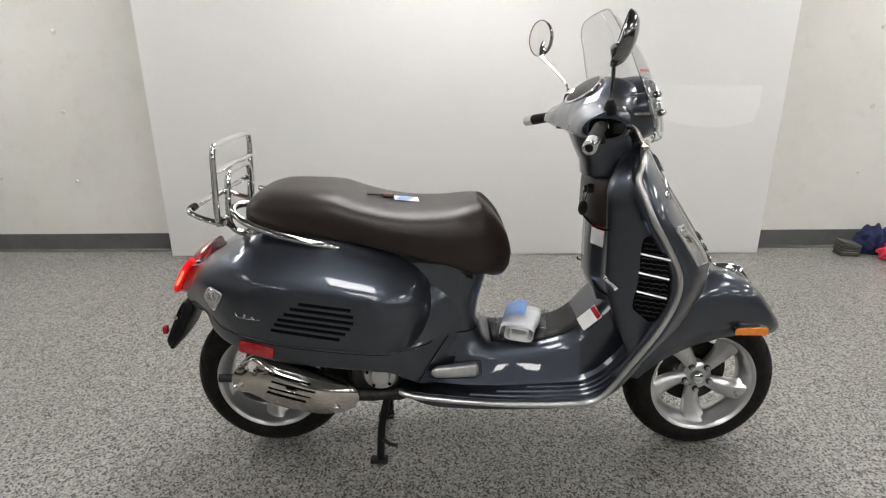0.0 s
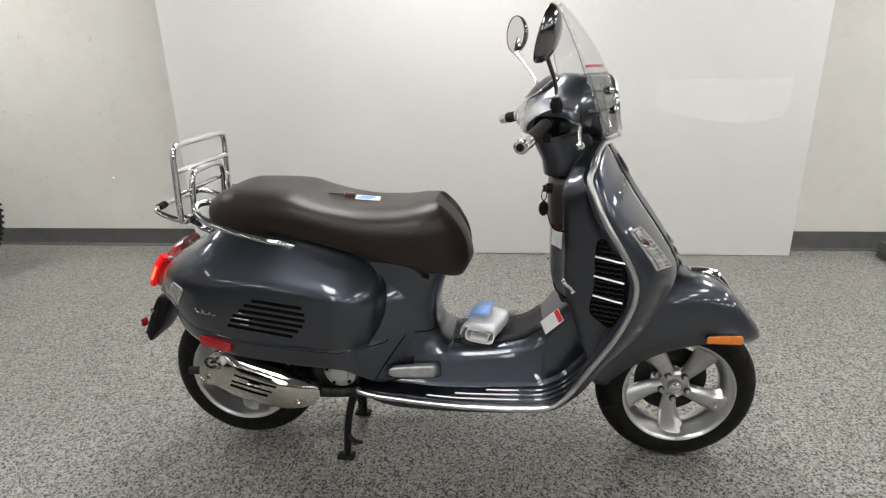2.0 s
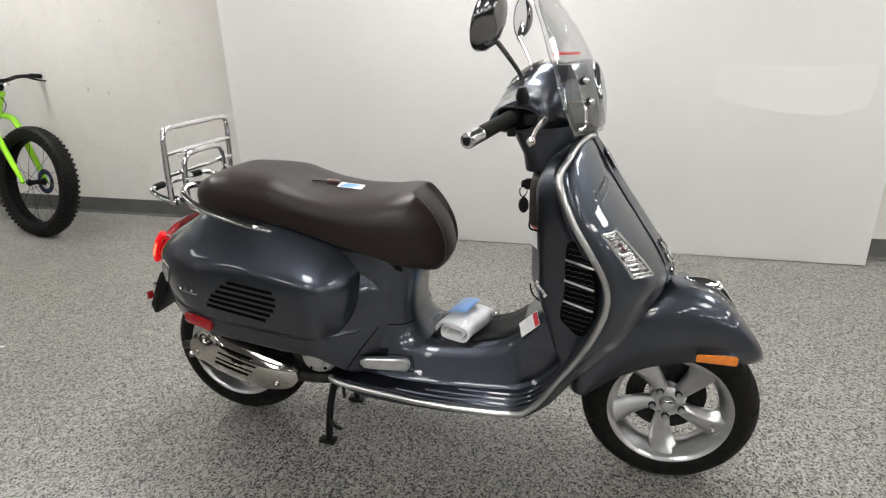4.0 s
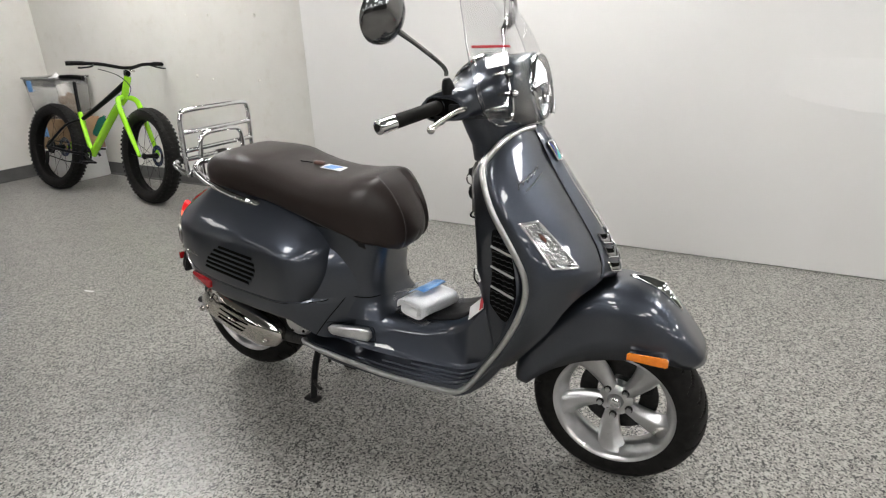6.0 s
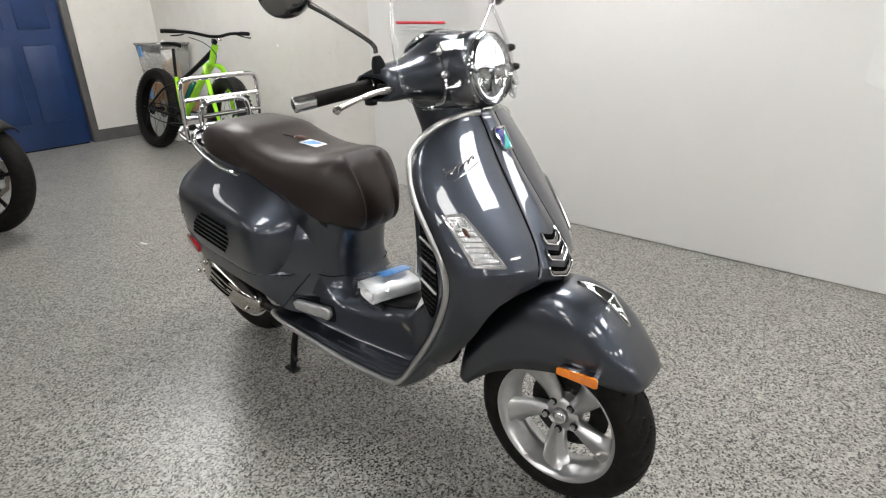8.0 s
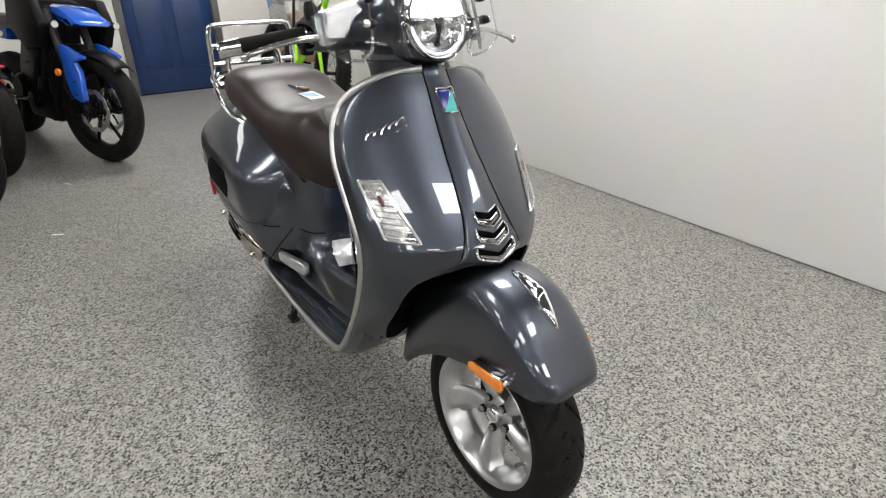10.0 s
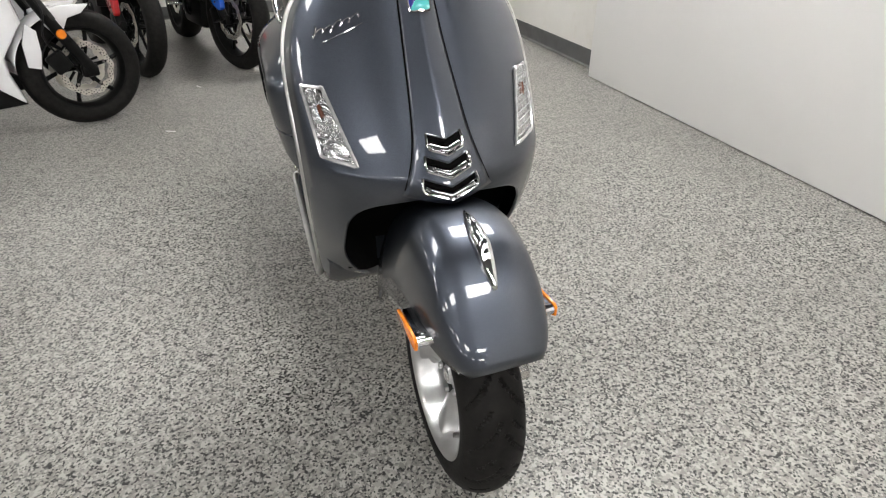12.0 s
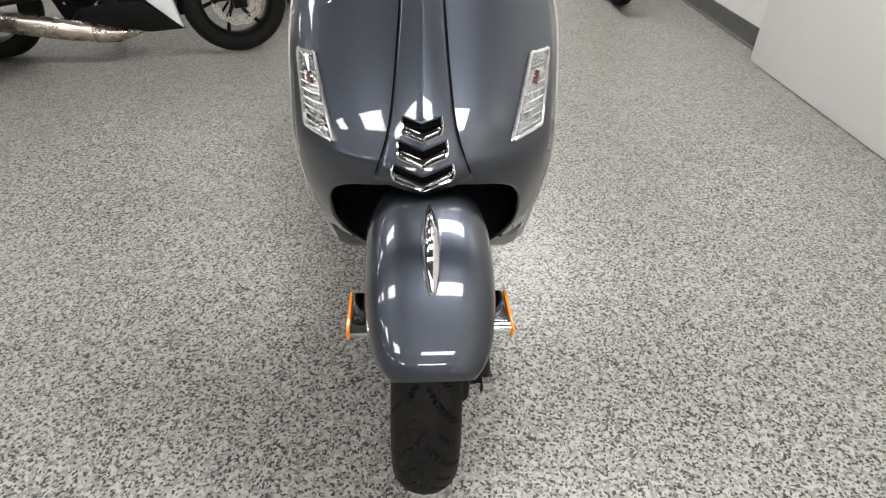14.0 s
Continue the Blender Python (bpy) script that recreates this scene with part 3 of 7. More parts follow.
# side air vents on the inner shield
VENTMESH = material("dark_vent_mesh", (0.016, 0.016, 0.017), 0.6, spec=0.2)
VENT = [(0.531, 0.765), (0.572, 0.760), (0.592, 0.71), (0.603, 0.65), (0.603, 0.60), (0.583, 0.545), (0.566, 0.535), (0.540, 0.552), (0.522, 0.575), (0.530, 0.65)]
vy = lambda x, z: -(along([(0.50, 0.184), (0.55, 0.206), (0.60, 0.227), (0.62, 0.233)], x)) - 0.003
cx = sum(p[0] for p in VENT) / len(VENT)
cz = sum(p[1] for p in VENT) / len(VENT)
vrows = [[Vector((cx + (p.x - cx) * r, vy(cx + (p.x - cx) * r, 0), cz + (p.y - cz) * r)) for p in smooth_curve([Vector((a, b, 0)) for a, b in VENT], 4, True)] for r in (0.02, 0.35, 0.7, 1.0)]
for s in (1, -1):
    bm = sheet(vrows, loop=True)
    vent = sp("air_vent", bm if s == 1 else mirrored(bm), SHADOWGAP, "black mesh air vent with bright slats", solid=0.002)
    for z in (0.725, 0.672, 0.618):
        bar = tube([(x, vy(x, z) - 0.004, z - (x - 0.53) * 0.12) for x in (0.527, 0.55, 0.575, 0.598)], 0.003, 8, 2, flat=0.6)
        part("slat", bar if s == 1 else mirrored(bar), TRIM, vent, "bright metal slat")
    for i in range(16):
        z = 0.55 + i * 0.0135
        x0, x1 = along([(0.54, 0.55), (0.58, 0.525), (0.77, 0.535)], z), along([(0.54, 0.575), (0.60, 0.600), (0.70, 0.592), (0.77, 0.566)], z)
        bar = tube([(x, vy(x, z) - 0.002, z + 0.003 * (k % 2)) for k, x in enumerate(spread(x0, x1, 9))], 0.0016, 5, 1)
        part("mesh_wire", bar if s == 1 else mirrored(bar), VENTMESH, vent)

# brown panel, ignition, keys and labels on the inner shield
sp("dash_panel", sheet([[Vector((along(BACK_X, z) + d, y, z)) for d, y in ((0.10, -0.146), (0.06, -0.143), (0.02, -0.126), (-0.004, -0.095), (-0.008, 0.0), (-0.004, 0.095), (0.02, 0.126), (0.06, 0.143), (0.10, 0.146))] for z in spread(0.775, 0.905, 8)]), BROWNPANEL, "dark brown plastic dash panel", solid=0.003, angle=50)
gl = [(0.52, -0.150, 0.765), (0.47, -0.146, 0.772), (0.432, -0.115, 0.770), (0.424, 0.0, 0.770), (0.432, 0.115, 0.770), (0.47, 0.146, 0.772), (0.52, 0.15, 0.765)]
sp("glove_box_seam", tube(gl, 0.0025, 6, 4), SHADOWGAP)
gs = [(0.52, -0.1515, 0.765), (0.527, -0.159, 0.70), (0.525, -0.163, 0.61), (0.505, -0.161, 0.575), (0.45, -0.13, 0.59), (0.435, -0.10, 0.61)]
both("glove_box_seam", tube(gs, 0.0022, 6, 4), SHADOWGAP)
sp("ignition_lock", moved(joined(spin([(0, -0.02), (0.016, -0.02), (0.018, -0.014), (0.018, 0.012), (0, 0.012)], 18, "x"), block(-0.03, 0.0, -0.004, 0.004, -0.012, 0.012, 0.002)), Matrix.Translation((0.426, -0.055, 0.868)) @ Matrix.Diagonal((0.8, 0.8, 0.8, 1))), BLACK, "black ignition lock")
keys = sp("ring", tube([(0.406 + 0.008 * math.cos(a), -0.050 + 0.013 * math.cos(a), 0.850 + 0.017 * math.sin(a)) for a in spread(0, 2 * math.pi * 11 / 12, 12)], 0.0016, 6, 2, closed=True), STEEL, "key in the lock with key ring and black fob")
part("fob", moved(spin([(0, -0.006), (0.012, -0.006), (0.0155, 0.0), (0.012, 0.006), (0, 0.006)], 18, "y"), Matrix.Translation((0.406, -0.042, 0.808)) @ Matrix.Diagonal((0.9, 0.9, 1.4, 1))), BLACK, keys, "oval black key fob")
part("key_blade", block(0.400, 0.420, -0.0575, -0.0525, 0.862, 0.874, 0.001), STEEL, keys)

glove_label = Matrix.Translation((0.441, -0.088, 0.742)) @ Matrix.Rotation(radians(26), 4, "Z")
lab = sp("warning_label", moved(block(-0.0008, 0.0008, -0.026, 0.026, -0.030, 0.030), glove_label), WHITEPAPER, "white warning label with a red band on the glove box")
part("red_band", moved(block(-0.0016, 0.0006, -0.026, 0.026, 0.018, 0.030), glove_label), REDINK, lab)
# small lettering on the glove box flank
font = bpy.data.curves.new("lettering", "FONT")
font.body, font.size, font.extrude, font.shear, font.align_x = "Touring", 0.0160, 0.0012, 0.3, "CENTER"
tmp = bpy.data.objects.new("tmp", font)
scene.collection.objects.link(tmp)
bpy.context.view_layer.update()
me = bpy.data.meshes.new_from_object(tmp.evaluated_get(bpy.context.evaluated_depsgraph_get()))
bpy.data.objects.remove(tmp)
bm = bmesh.new()
bm.from_mesh(me)
bpy.data.meshes.remove(me)
sp("lettering", moved(bm, Matrix(((0.63, 0.352, -0.77, 0.4660), (-0.70, -0.222, -0.62, -0.1530), (-0.45, 0.906, 0.147, 0.6200), (0, 0, 0, 1)))), WHITEPAPER, "small bright lettering")

# -- floor board and tunnel --
def rise(x):
    return along([(0.30, 0.0), (0.40, 0.004), (0.46, 0.028), (0.50, 0.066), (0.54, 0.115), (0.57, 0.165)], x)


rows = []
for x in spread(-0.12, 0.56, 36):
    r = rise(x)
    base = along([(-0.12, 0.315), (0.0, 0.30), (0.2, 0.285), (0.56, 0.285)], x)
    hump = along([(-0.12, 0.44), (0.0, 0.44), (0.10, 0.418), (0.16, 0.403), (0.28, 0.408), (0.36, 0.426), (0.41, 0.458), (0.45, 0.51), (0.50, 0.57), (0.56, 0.63)], x)
    low = along([(-0.12, 0.30), (-0.06, 0.262), (0.0, 0.247), (0.2, 0.238), (0.42, 0.248), (0.50, 0.30), (0.56, 0.38)], x)
    ww = along([(-0.12, 0.202), (-0.09, 0.217), (0.56, 0.217)], x)
    tn = along([(-0.12, 0.158), (0.06, 0.156), (0.2, 0.146), (0.4, 0.134), (0.56, 0.13)], x)
    prof = [(0, low), (ww - 0.035, low), (ww - 0.012, low + 0.012), (ww - 0.002, base + r - 0.012), (ww - 0.006, base + r + 0.004), (ww - 0.03, base + r + 0.006), (tn, base + r + 0.010), (tn - 0.010, base + r + 0.022), (tn - 0.020, max(hump - 0.035, base + r + 0.03)), (tn - 0.036, hump - 0.010), (tn - 0.054, hump - 0.002), (0.06, hump), (0, hump)]
    rows.append([Vector((x, -y, z)) for y, z in prof] + [Vector((x, y, z)) for y, z in reversed(prof[1:-1])])
sp("floor_board", sheet(rows, loop=True, caps=True), PAINT, "painted step-through floor board with tunnel", angle=35)
mat_rows = [[Vector((x, y, along([(0.10, 0.418), (0.16, 0.403), (0.28, 0.408), (0.36, 0.426), (0.41, 0.458), (0.45, 0.51)], x) + 0.004)) for y in spread(-0.078, 0.078, 5)] for x in spread(0.15, 0.412, 14)]
sp("tunnel_mat", sheet(mat_rows), BLACK, "black rubber tunnel mat", solid=0.004)
for y0, z0, xs_ in ((0.199, 0.006, 0.08), (0.178, 0.008, 0.16), (0.158, 0.010, 0.25)):
    ribs = tube([(x, -y0, along([(-0.12, 0.315), (0.0, 0.30), (0.2, 0.285), (0.56, 0.285)], x) + rise(x) + z0) for x in spread(xs_, 0.545, 14)], 0.0040, 6, 3)
    both("floor_rib", ribs, PAINT)
floor_label = Matrix(((0.706, -0.270, -0.655, 0.436), (-0.082, 0.887, -0.454, -0.092), (0.704, 0.374, 0.605, 0.487), (0, 0, 0, 1)))
lab = sp("warning_label", moved(block(-0.034, 0.034, -0.024, 0.024, -0.001, 0.001), floor_label), WHITEPAPER, "white warning label with a red edge on the tunnel")
part("red_band", moved(block(0.018, 0.033, -0.022, 0.022, -0.0005, 0.0018), floor_label), REDINK, lab)

# folded foot rests
rows = []
for k in spread(0, 1, 15):
    x = -0.028 + 0.136 * k
    h_ = along([(0, 0.006), (0.04, 0.013), (0.12, 0.0165), (0.6, 0.0195), (0.92, 0.021), (0.98, 0.017), (1, 0.009)], k)
    d_ = along([(0, 0.004), (0.05, 0.009), (0.5, 0.012), (0.95, 0.011), (1, 0.005)], k)
    zc = 0.364 - 0.010 * k
    rows.append([Vector((x, -0.1885 + 0.0335 * k - d_ * math.copysign(abs(math.cos(a)) ** 0.5, math.cos(a)), zc + h_ * math.copysign(abs(math.sin(a)) ** 0.5, math.sin(a)))) for a in spread(0, 2 * math.pi * 23 / 24, 24)])
RESTMETAL = vary(material("satin_silver_casting", (0.6, 0.6, 0.6), 0.34, 0.9), 60, (0.56, 0.56, 0.56), (0.68, 0.68, 0.68), (0.26, 0.4), 0.15, 90)
rests = both("foot_rest", sheet(rows, loop=True, caps=True), RESTMETAL, "folded satin silver foot rest", angle=50)
well = [(-0.036, -0.1815, 0.372), (-0.030, -0.183, 0.384), (0.03, -0.169, 0.386), (0.10, -0.152, 0.381), (0.114, -0.148, 0.373), (0.116, -0.148, 0.342), (0.108, -0.150, 0.328), (0.03, -0.170, 0.332), (-0.026, -0.183, 0.343), (-0.036, -0.1825, 0.354)]
both("foot_rest_recess", tube(well, 0.0012, 6, 3, closed=True), SHADOWGAP)

# -- rear body --
TOPZ = [(-0.765, 0.555), (-0.74, 0.595), (-0.70, 0.658), (-0.65, 0.692), (-0.58, 0.730), (-0.48, 0.768), (-0.35, 0.765), (-0.2, 0.735), (-0.05, 0.695), (0.04, 0.672)]
LOWZ = [(-0.765, 0.530), (-0.74, 0.525), (-0.665, 0.534), (-0.645, 0.492), (-0.57, 0.460), (-0.46, 0.430), (-0.29, 0.406), (-0.15, 0.390), (-0.10, 0.362), (-0.05, 0.325), (0.04, 0.315)]
HALF = [(-0.765, 0.035), (-0.75, 0.075), (-0.70, 0.115), (-0.62, 0.172), (-0.50, 0.215), (-0.35, 0.227), (-0.2, 0.226), (-0.10, 0.210), (-0.03, 0.178), (0.01, 0.157), (0.04, 0.1405), (0.07, 0.121), (0.09, 0.10)]
SKIRT = [(-0.765, 0.035), (-0.73, 0.088), (-0.70, 0.118), (-0.66, 0.158), (-0.62, 0.192), (-0.58, 0.216), (-0.54, 0.232), (-0.48, 0.244), (-0.40, 0.2495), (-0.20, 0.2495), (-0.12, 0.238), (-0.06, 0.203), (0.0, 0.163), (0.04, 0.1405), (0.07, 0.121), (0.09, 0.10)]
SEAM = [(-0.765, 0.536), (-0.74, 0.546), (-0.70, 0.558), (-0.655, 0.550), (-0.605, 0.521), (-0.513, 0.503), (-0.438, 0.487), (-0.357, 0.475), (-0.249, 0.463), (-0.141, 0.456), (-0.05, 0.456), (0.09, 0.456)]
rows = []
for x in spread(-0.765, -0.64, 14) + spread(-0.62, 0.09, 42):
    t, b, w, k = along(TOPZ, x), along(LOWZ, x), along(HALF, x), along(SKIRT, x)
    z = along(SEAM, x)
    m = max(b + 0.35 * (t - b), z + 0.012)
    ring = [(0.0, b + 0.02), (k * 0.80, b + 0.012), (k * 0.93, b + 0.001), (k * 0.965, b + 0.003), (k * 0.98, b + 0.012), (k - 0.001, z - 0.012), (k, z - 0.003), (min(w, k), z + 0.004), (w, m)]
    ring = [Vector((0, p, q)) for p, q in ring]
    ring += [Vector((0, w * math.cos(a) ** along([(-0.62, 0.62), (-0.48, 1.0)], x), m + (t - m) * math.sin(a) ** along([(-0.62, 0.75), (-0.48, 1.0), (-0.10, 1.0), (0.0, 0.75)], x))) for a in spread(0.12, math.pi / 2 - 0.001, 16)]
    rows.append([Vector((x, -p.y, p.z)) for p in ring] + [Vector((x, p.y, p.z)) for p in reversed(ring[1:-1])])
sp("rear_body", sheet(rows, loop=True, caps=True), PAINT, "painted steel rear body", angle=60)
# waisted column under the nose of the seat
rows = []
for z in spread(0.395, 0.68, 26):
    xf = along([(0.395, 0.165), (0.42, 0.130), (0.45, 0.112), (0.49, 0.106), (0.54, 0.112), (0.60, 0.128), (0.68, 0.146)], z)
    w = along([(0.395, 0.152), (0.42, 0.149), (0.45, 0.145), (0.50, 0.142), (0.60, 0.140), (0.68, 0.142)], z)
    rows.append([Vector((-0.06 + (xf + 0.06) * math.copysign(abs(math.cos(a)) ** 0.55, math.cos(a)), w * math.copysign(abs(math.sin(a)) ** 0.55, math.sin(a)), z)) for a in spread(0, 2 * math.pi * 39 / 40, 40)])
sp("seat_column", sheet(rows, loop=True, caps=True), PAINT, "painted waisted column under the seat", angle=60)

# side cowls: bulged shells that run from the seam up under the seat
COWLW = [(-0.765, 0.042), (-0.74, 0.083), (-0.70, 0.125), (-0.66, 0.166), (-0.62, 0.202), (-0.58, 0.228), (-0.54, 0.245), (-0.48, 0.257), (-0.40, 0.262), (0.0, 0.262)]
COWLX = [(0.44, -0.052), (0.47, -0.040), (0.50, -0.028), (0.555, -0.018), (0.615, -0.026), (0.664, -0.052), (0.702, -0.095), (0.738, -0.165), (0.775, -0.25), (0.80, -0.32)]


def cowl_y(p):
    """The cowl's distance from the middle at a place (x, z) on its flank."""
    x, z = p
    t, b, w = along(TOPZ, x) + 0.004, along(SEAM, x), along(COWLW, x)
    m = b + 0.42 * (t - b)
    if z <= m:
        y = w * (1 - 0.045 * ((m - z) / (m - b)) ** 2)
    else:
        y = w * max(0.0, 1 - min(1.0, (z - m) / (t - m)) ** 2.2) ** (1 / 3.0)
    # the flank and the slope up to the seat meet in a soft shoulder
    k = min(1.0, max(0.0, (x + 0.62) / 0.14))
    k = k * k * (3 - 2 * k)
    if k > 0:
        flank = w * (1 - 0.05 * ((z - m) / (t - b)) ** 2) if z > m else y
        slope = w * 0.54 + w * 0.46 * (t - z) / (0.36 * (t - b))
        r = 0.016
        y = y * (1 - k) + k * -r * math.log(math.exp(-flank / r) + math.exp(-slope / r))
    xf = along(COWLX, z)
    u = min(1.0, max(0.0, (x - xf + 0.15) / 0.15))
    return 0.12 + (y - 0.12) * (1 - u ** 2.5) ** 0.62 if y > 0.12 else y


rows = []
for x in spread(-0.745, -0.64, 16) + spread(-0.63, -0.19, 36) + spread(-0.18, -0.019, 40):
    t, b = along(TOPZ, x) + 0.004, along(SEAM, x)
    m = b + 0.42 * (t - b)
    zs = [b + (m - b) * k for k in spread(0, 1, 12)] + [m + (t - m) * math.sin(a) ** 0.9 for a in spread(0.06, math.pi / 2, 34)]
    rows.append([Vector((x, -cowl_y((x, b)) + 0.006, b - 0.001)), Vector((x, -cowl_y((x, b)) + 0.0015, b - 0.0012))] + [Vector((x, -cowl_y((x, z)), z)) for z in zs])
cowls = both("side_cowl", sheet(rows), PAINT, "rounded painted side cowl with louvres", angle=60)
edge = [Vector((x, -cowl_y((x, along(SEAM, x))) - 0.0006, along(SEAM, x))) for x in spread(-0.735, -0.110, 32)]
for s, cw in zip((1, -1), cowls):
    bm = tube(edge, 0.0021, 8, 2)
    part("folded_edge", bm if s == 1 else mirrored(bm), PAINT, cw, "rolled lower edge of the cowl")
    bm = tube([q + Vector((0, 0.0025, -0.0035)) for q in edge], 0.0019, 6, 2)
    sp("cowl_seam", bm if s == 1 else mirrored(bm), SHADOWGAP, "thin dark seam line")
    for xa, za, xb, zb in ((-0.370, 0.612, -0.236, 0.592), (-0.394, 0.599, -0.230, 0.573), (-0.411, 0.583, -0.231, 0.555), (-0.430, 0.568, -0.240, 0.538), (-0.440, 0.553, -0.254, 0.522), (-0.451, 0.536, -0.271, 0.505)):
        pts = [(xa + (xb - xa) * k, -cowl_y((xa + (xb - xa) * k, za + (zb - za) * k)) - 0.0005, za + (zb - za) * k) for k in spread(0, 1, 7)]
        bm = tube(pts, 0.0046, 8, 2, flat=0.8)
        part("louvre", bm if s == 1 else mirrored(bm), SHADOWGAP, cw, "black louvre slot")
        pts = [(p[0], p[1] - 0.0004, p[2] - 0.0066) for p in pts]
        bm = tube(pts, 0.0022, 8, 2)
        part("louvre_lip", bm if s == 1 else mirrored(bm), PAINT, cw)
mk = [(-0.541 + 0.056 * k - 0.007 * math.sin(2 * math.pi * 2.6 * k + 0.4), 0.574 - 0.008 * k + (0.0075 - 0.004 * k) * math.cos(2 * math.pi * 2.6 * k + 0.4)) for k in spread(0, 1, 48)]
sp("script_mark", tube([(x, -cowl_y((x, z)) - 0.0015, z) for x, z in mk], 0.0011, 6, 1), CHROME, "small chrome script stroke")

col_w = lambda x: 0.1425 * max(0.0, 1 - min(1.0, abs((x + 0.06) / 0.172)) ** (2 / 0.55)) ** 0.275
seam2 = [(x, -col_w(x) - 0.0015, 0.470 - 0.01 * max(0, x) / 0.1) for x in spread(-0.015, 0.105, 9)]
both("body_seam", tube([(x, -along(SKIRT, x) - 0.0005, 0.456 + 0.10 * max(0, x + 0.06)) for x in (-0.075, -0.055, -0.03)] + seam2, 0.0015, 6, 3), SHADOWGAP)
both("body_seam", tube([(x, -along(SKIRT, x) - 0.0005, z) for x, z in ((0.020, 0.464), (-0.004, 0.432), (-0.036, 0.388), (-0.066, 0.342))], 0.0015, 6, 3), SHADOWGAP)

# reflectors, rear indicators, tail light, plate holder
refl = plate([(-0.552, 0.466), (-0.548, 0.490), (-0.540, 0.494), (-0.458, 0.478), (-0.452, 0.472), (-0.455, 0.452), (-0.462, 0.448), (-0.545, 0.461)], 0.012, 0.003)
both("side_reflector", moved(refl, Matrix.Translation((-0.502, -0.243, 0)) @ Matrix.Rotation(radians(-9), 4, "Z") @ Matrix.Translation((0.502, 0, 0))), REDLENS, "red side reflector")
corner = [Vector((x, z)) for x, z in ((-0.654, 0.598), (-0.624, 0.637), (-0.578, 0.628), (-0.618, 0.566))]
rows = []
for i in range(41):
    u = i / 40
    row = []
    for j in range(13):
        v = j / 12
        r_ = 1 - 0.10 * max(0.0, (abs(2 * u - 1) * abs(2 * v - 1)) - 0.55) / 0.45
        uu, vv = 0.5 + (u - 0.5) * r_, 0.5 + (v - 0.5) * r_
        q = (corner[0] * (1 - uu) + corner[3] * uu) * (1 - vv) + (corner[1] * (1 - uu) + corner[2] * uu) * vv
        inside = min(u, 1 - u, v, 1 - v)
        out = 0.005 if inside > 0.01 else 0.0
        out += 0.0026 * (i % 5 in (1, 2)) * (inside > 0.1)
        row.append(Vector((q.x, -cowl_y((q.x, q.y)) - out, q.y)))
    rows.append(row)
rim = [r[0] for r in rows] + rows[-1][1:] + [r[-1] for r in rows[::-1][1:]] + rows[0][::-1][1:-1]
for o, k in zip(both("rear_indicator", sheet(rows), SIGRIB, "clear ribbed rear indicator", angle=25), (1, -1)):
    bm = tube([q + Vector((0, -0.003, 0)) for q in rim[::2]], 0.0022, 6, 1, closed=True)
    part("rim", bm if k == 1 else mirrored(bm), TRIM, o, "thin pale surround")
rows = []
for x, zt, zb, w in ((-0.803, 0.572, 0.560, 0.012), (-0.798, 0.585, 0.552, 0.030), (-0.775, 0.618, 0.545, 0.052), (-0.745, 0.655, 0.545, 0.074), (-0.715, 0.688, 0.56, 0.082), (-0.69, 0.704, 0.60, 0.080), (-0.67, 0.712, 0.65, 0.060)):
    rows.append([Vector((x, w * math.cos(a) * (abs(math.cos(a)) ** -0.3 if abs(math.cos(a)) > 0.01 else 1), (zt + zb) / 2 + (zt - zb) / 2 * math.sin(a))) for a in spread(0, 2 * math.pi * 19 / 20, 20)])
tail = sp("tail_light", sheet(rows, loop=True, caps=True), REDLENS, "lit red tail light with chrome surround")
part("light_bar", tube([(-0.789, -0.045, 0.566), (-0.768, -0.066, 0.60), (-0.738, -0.078, 0.645), (-0.712, -0.080, 0.672)], 0.010, 10, 4), REDGLOW, tail, "lit red strip")
part("light_core", tube([(-0.786, -0.054, 0.577), (-0.768, -0.0735, 0.60), (-0.742, -0.0835, 0.640)], 0.0045, 8, 4), REDCORE, tail, "bright lit core")
part("light_core", tube([(-0.786, 0.054, 0.577), (-0.768, 0.0735, 0.60), (-0.742, 0.0835, 0.640)], 0.0045, 8, 4), REDCORE, tail, "bright lit core")
part("light_bar", tube([(-0.789, 0.045, 0.566), (-0.768, 0.066, 0.60), (-0.738, 0.078, 0.645), (-0.712, 0.080, 0.672)], 0.010, 10, 4), REDGLOW, tail, "lit red strip")
both("tail_trim", tube([(-0.72, -0.07, 0.655), (-0.69, -0.085, 0.665), (-0.655, -0.105, 0.665)], 0.008, 8, 4), CHROME, "short chrome trim beside the tail light")
holder = plate([(-0.775, 0.532), (-0.795, 0.500), (-0.842, 0.405), (-0.835, 0.368), (-0.824, 0.372), (-0.785, 0.42), (-0.745, 0.50), (-0.735, 0.53)], 0.13, 0.012)
hold = sp("plate_holder", holder, BLACK, "black plastic plate holder")
part("reflector", block(-0.846, -0.834, -0.064, -0.044, 0.425, 0.45, 0.003), REDLENS, hold, "small red reflector")
part("bolt", moved(spin([(0, -0.006), (0.007, -0.005), (0.008, 0), (0, 0.004)], 10), Matrix.Translation((-0.795, -0.068, 0.485))), STEEL, hold)

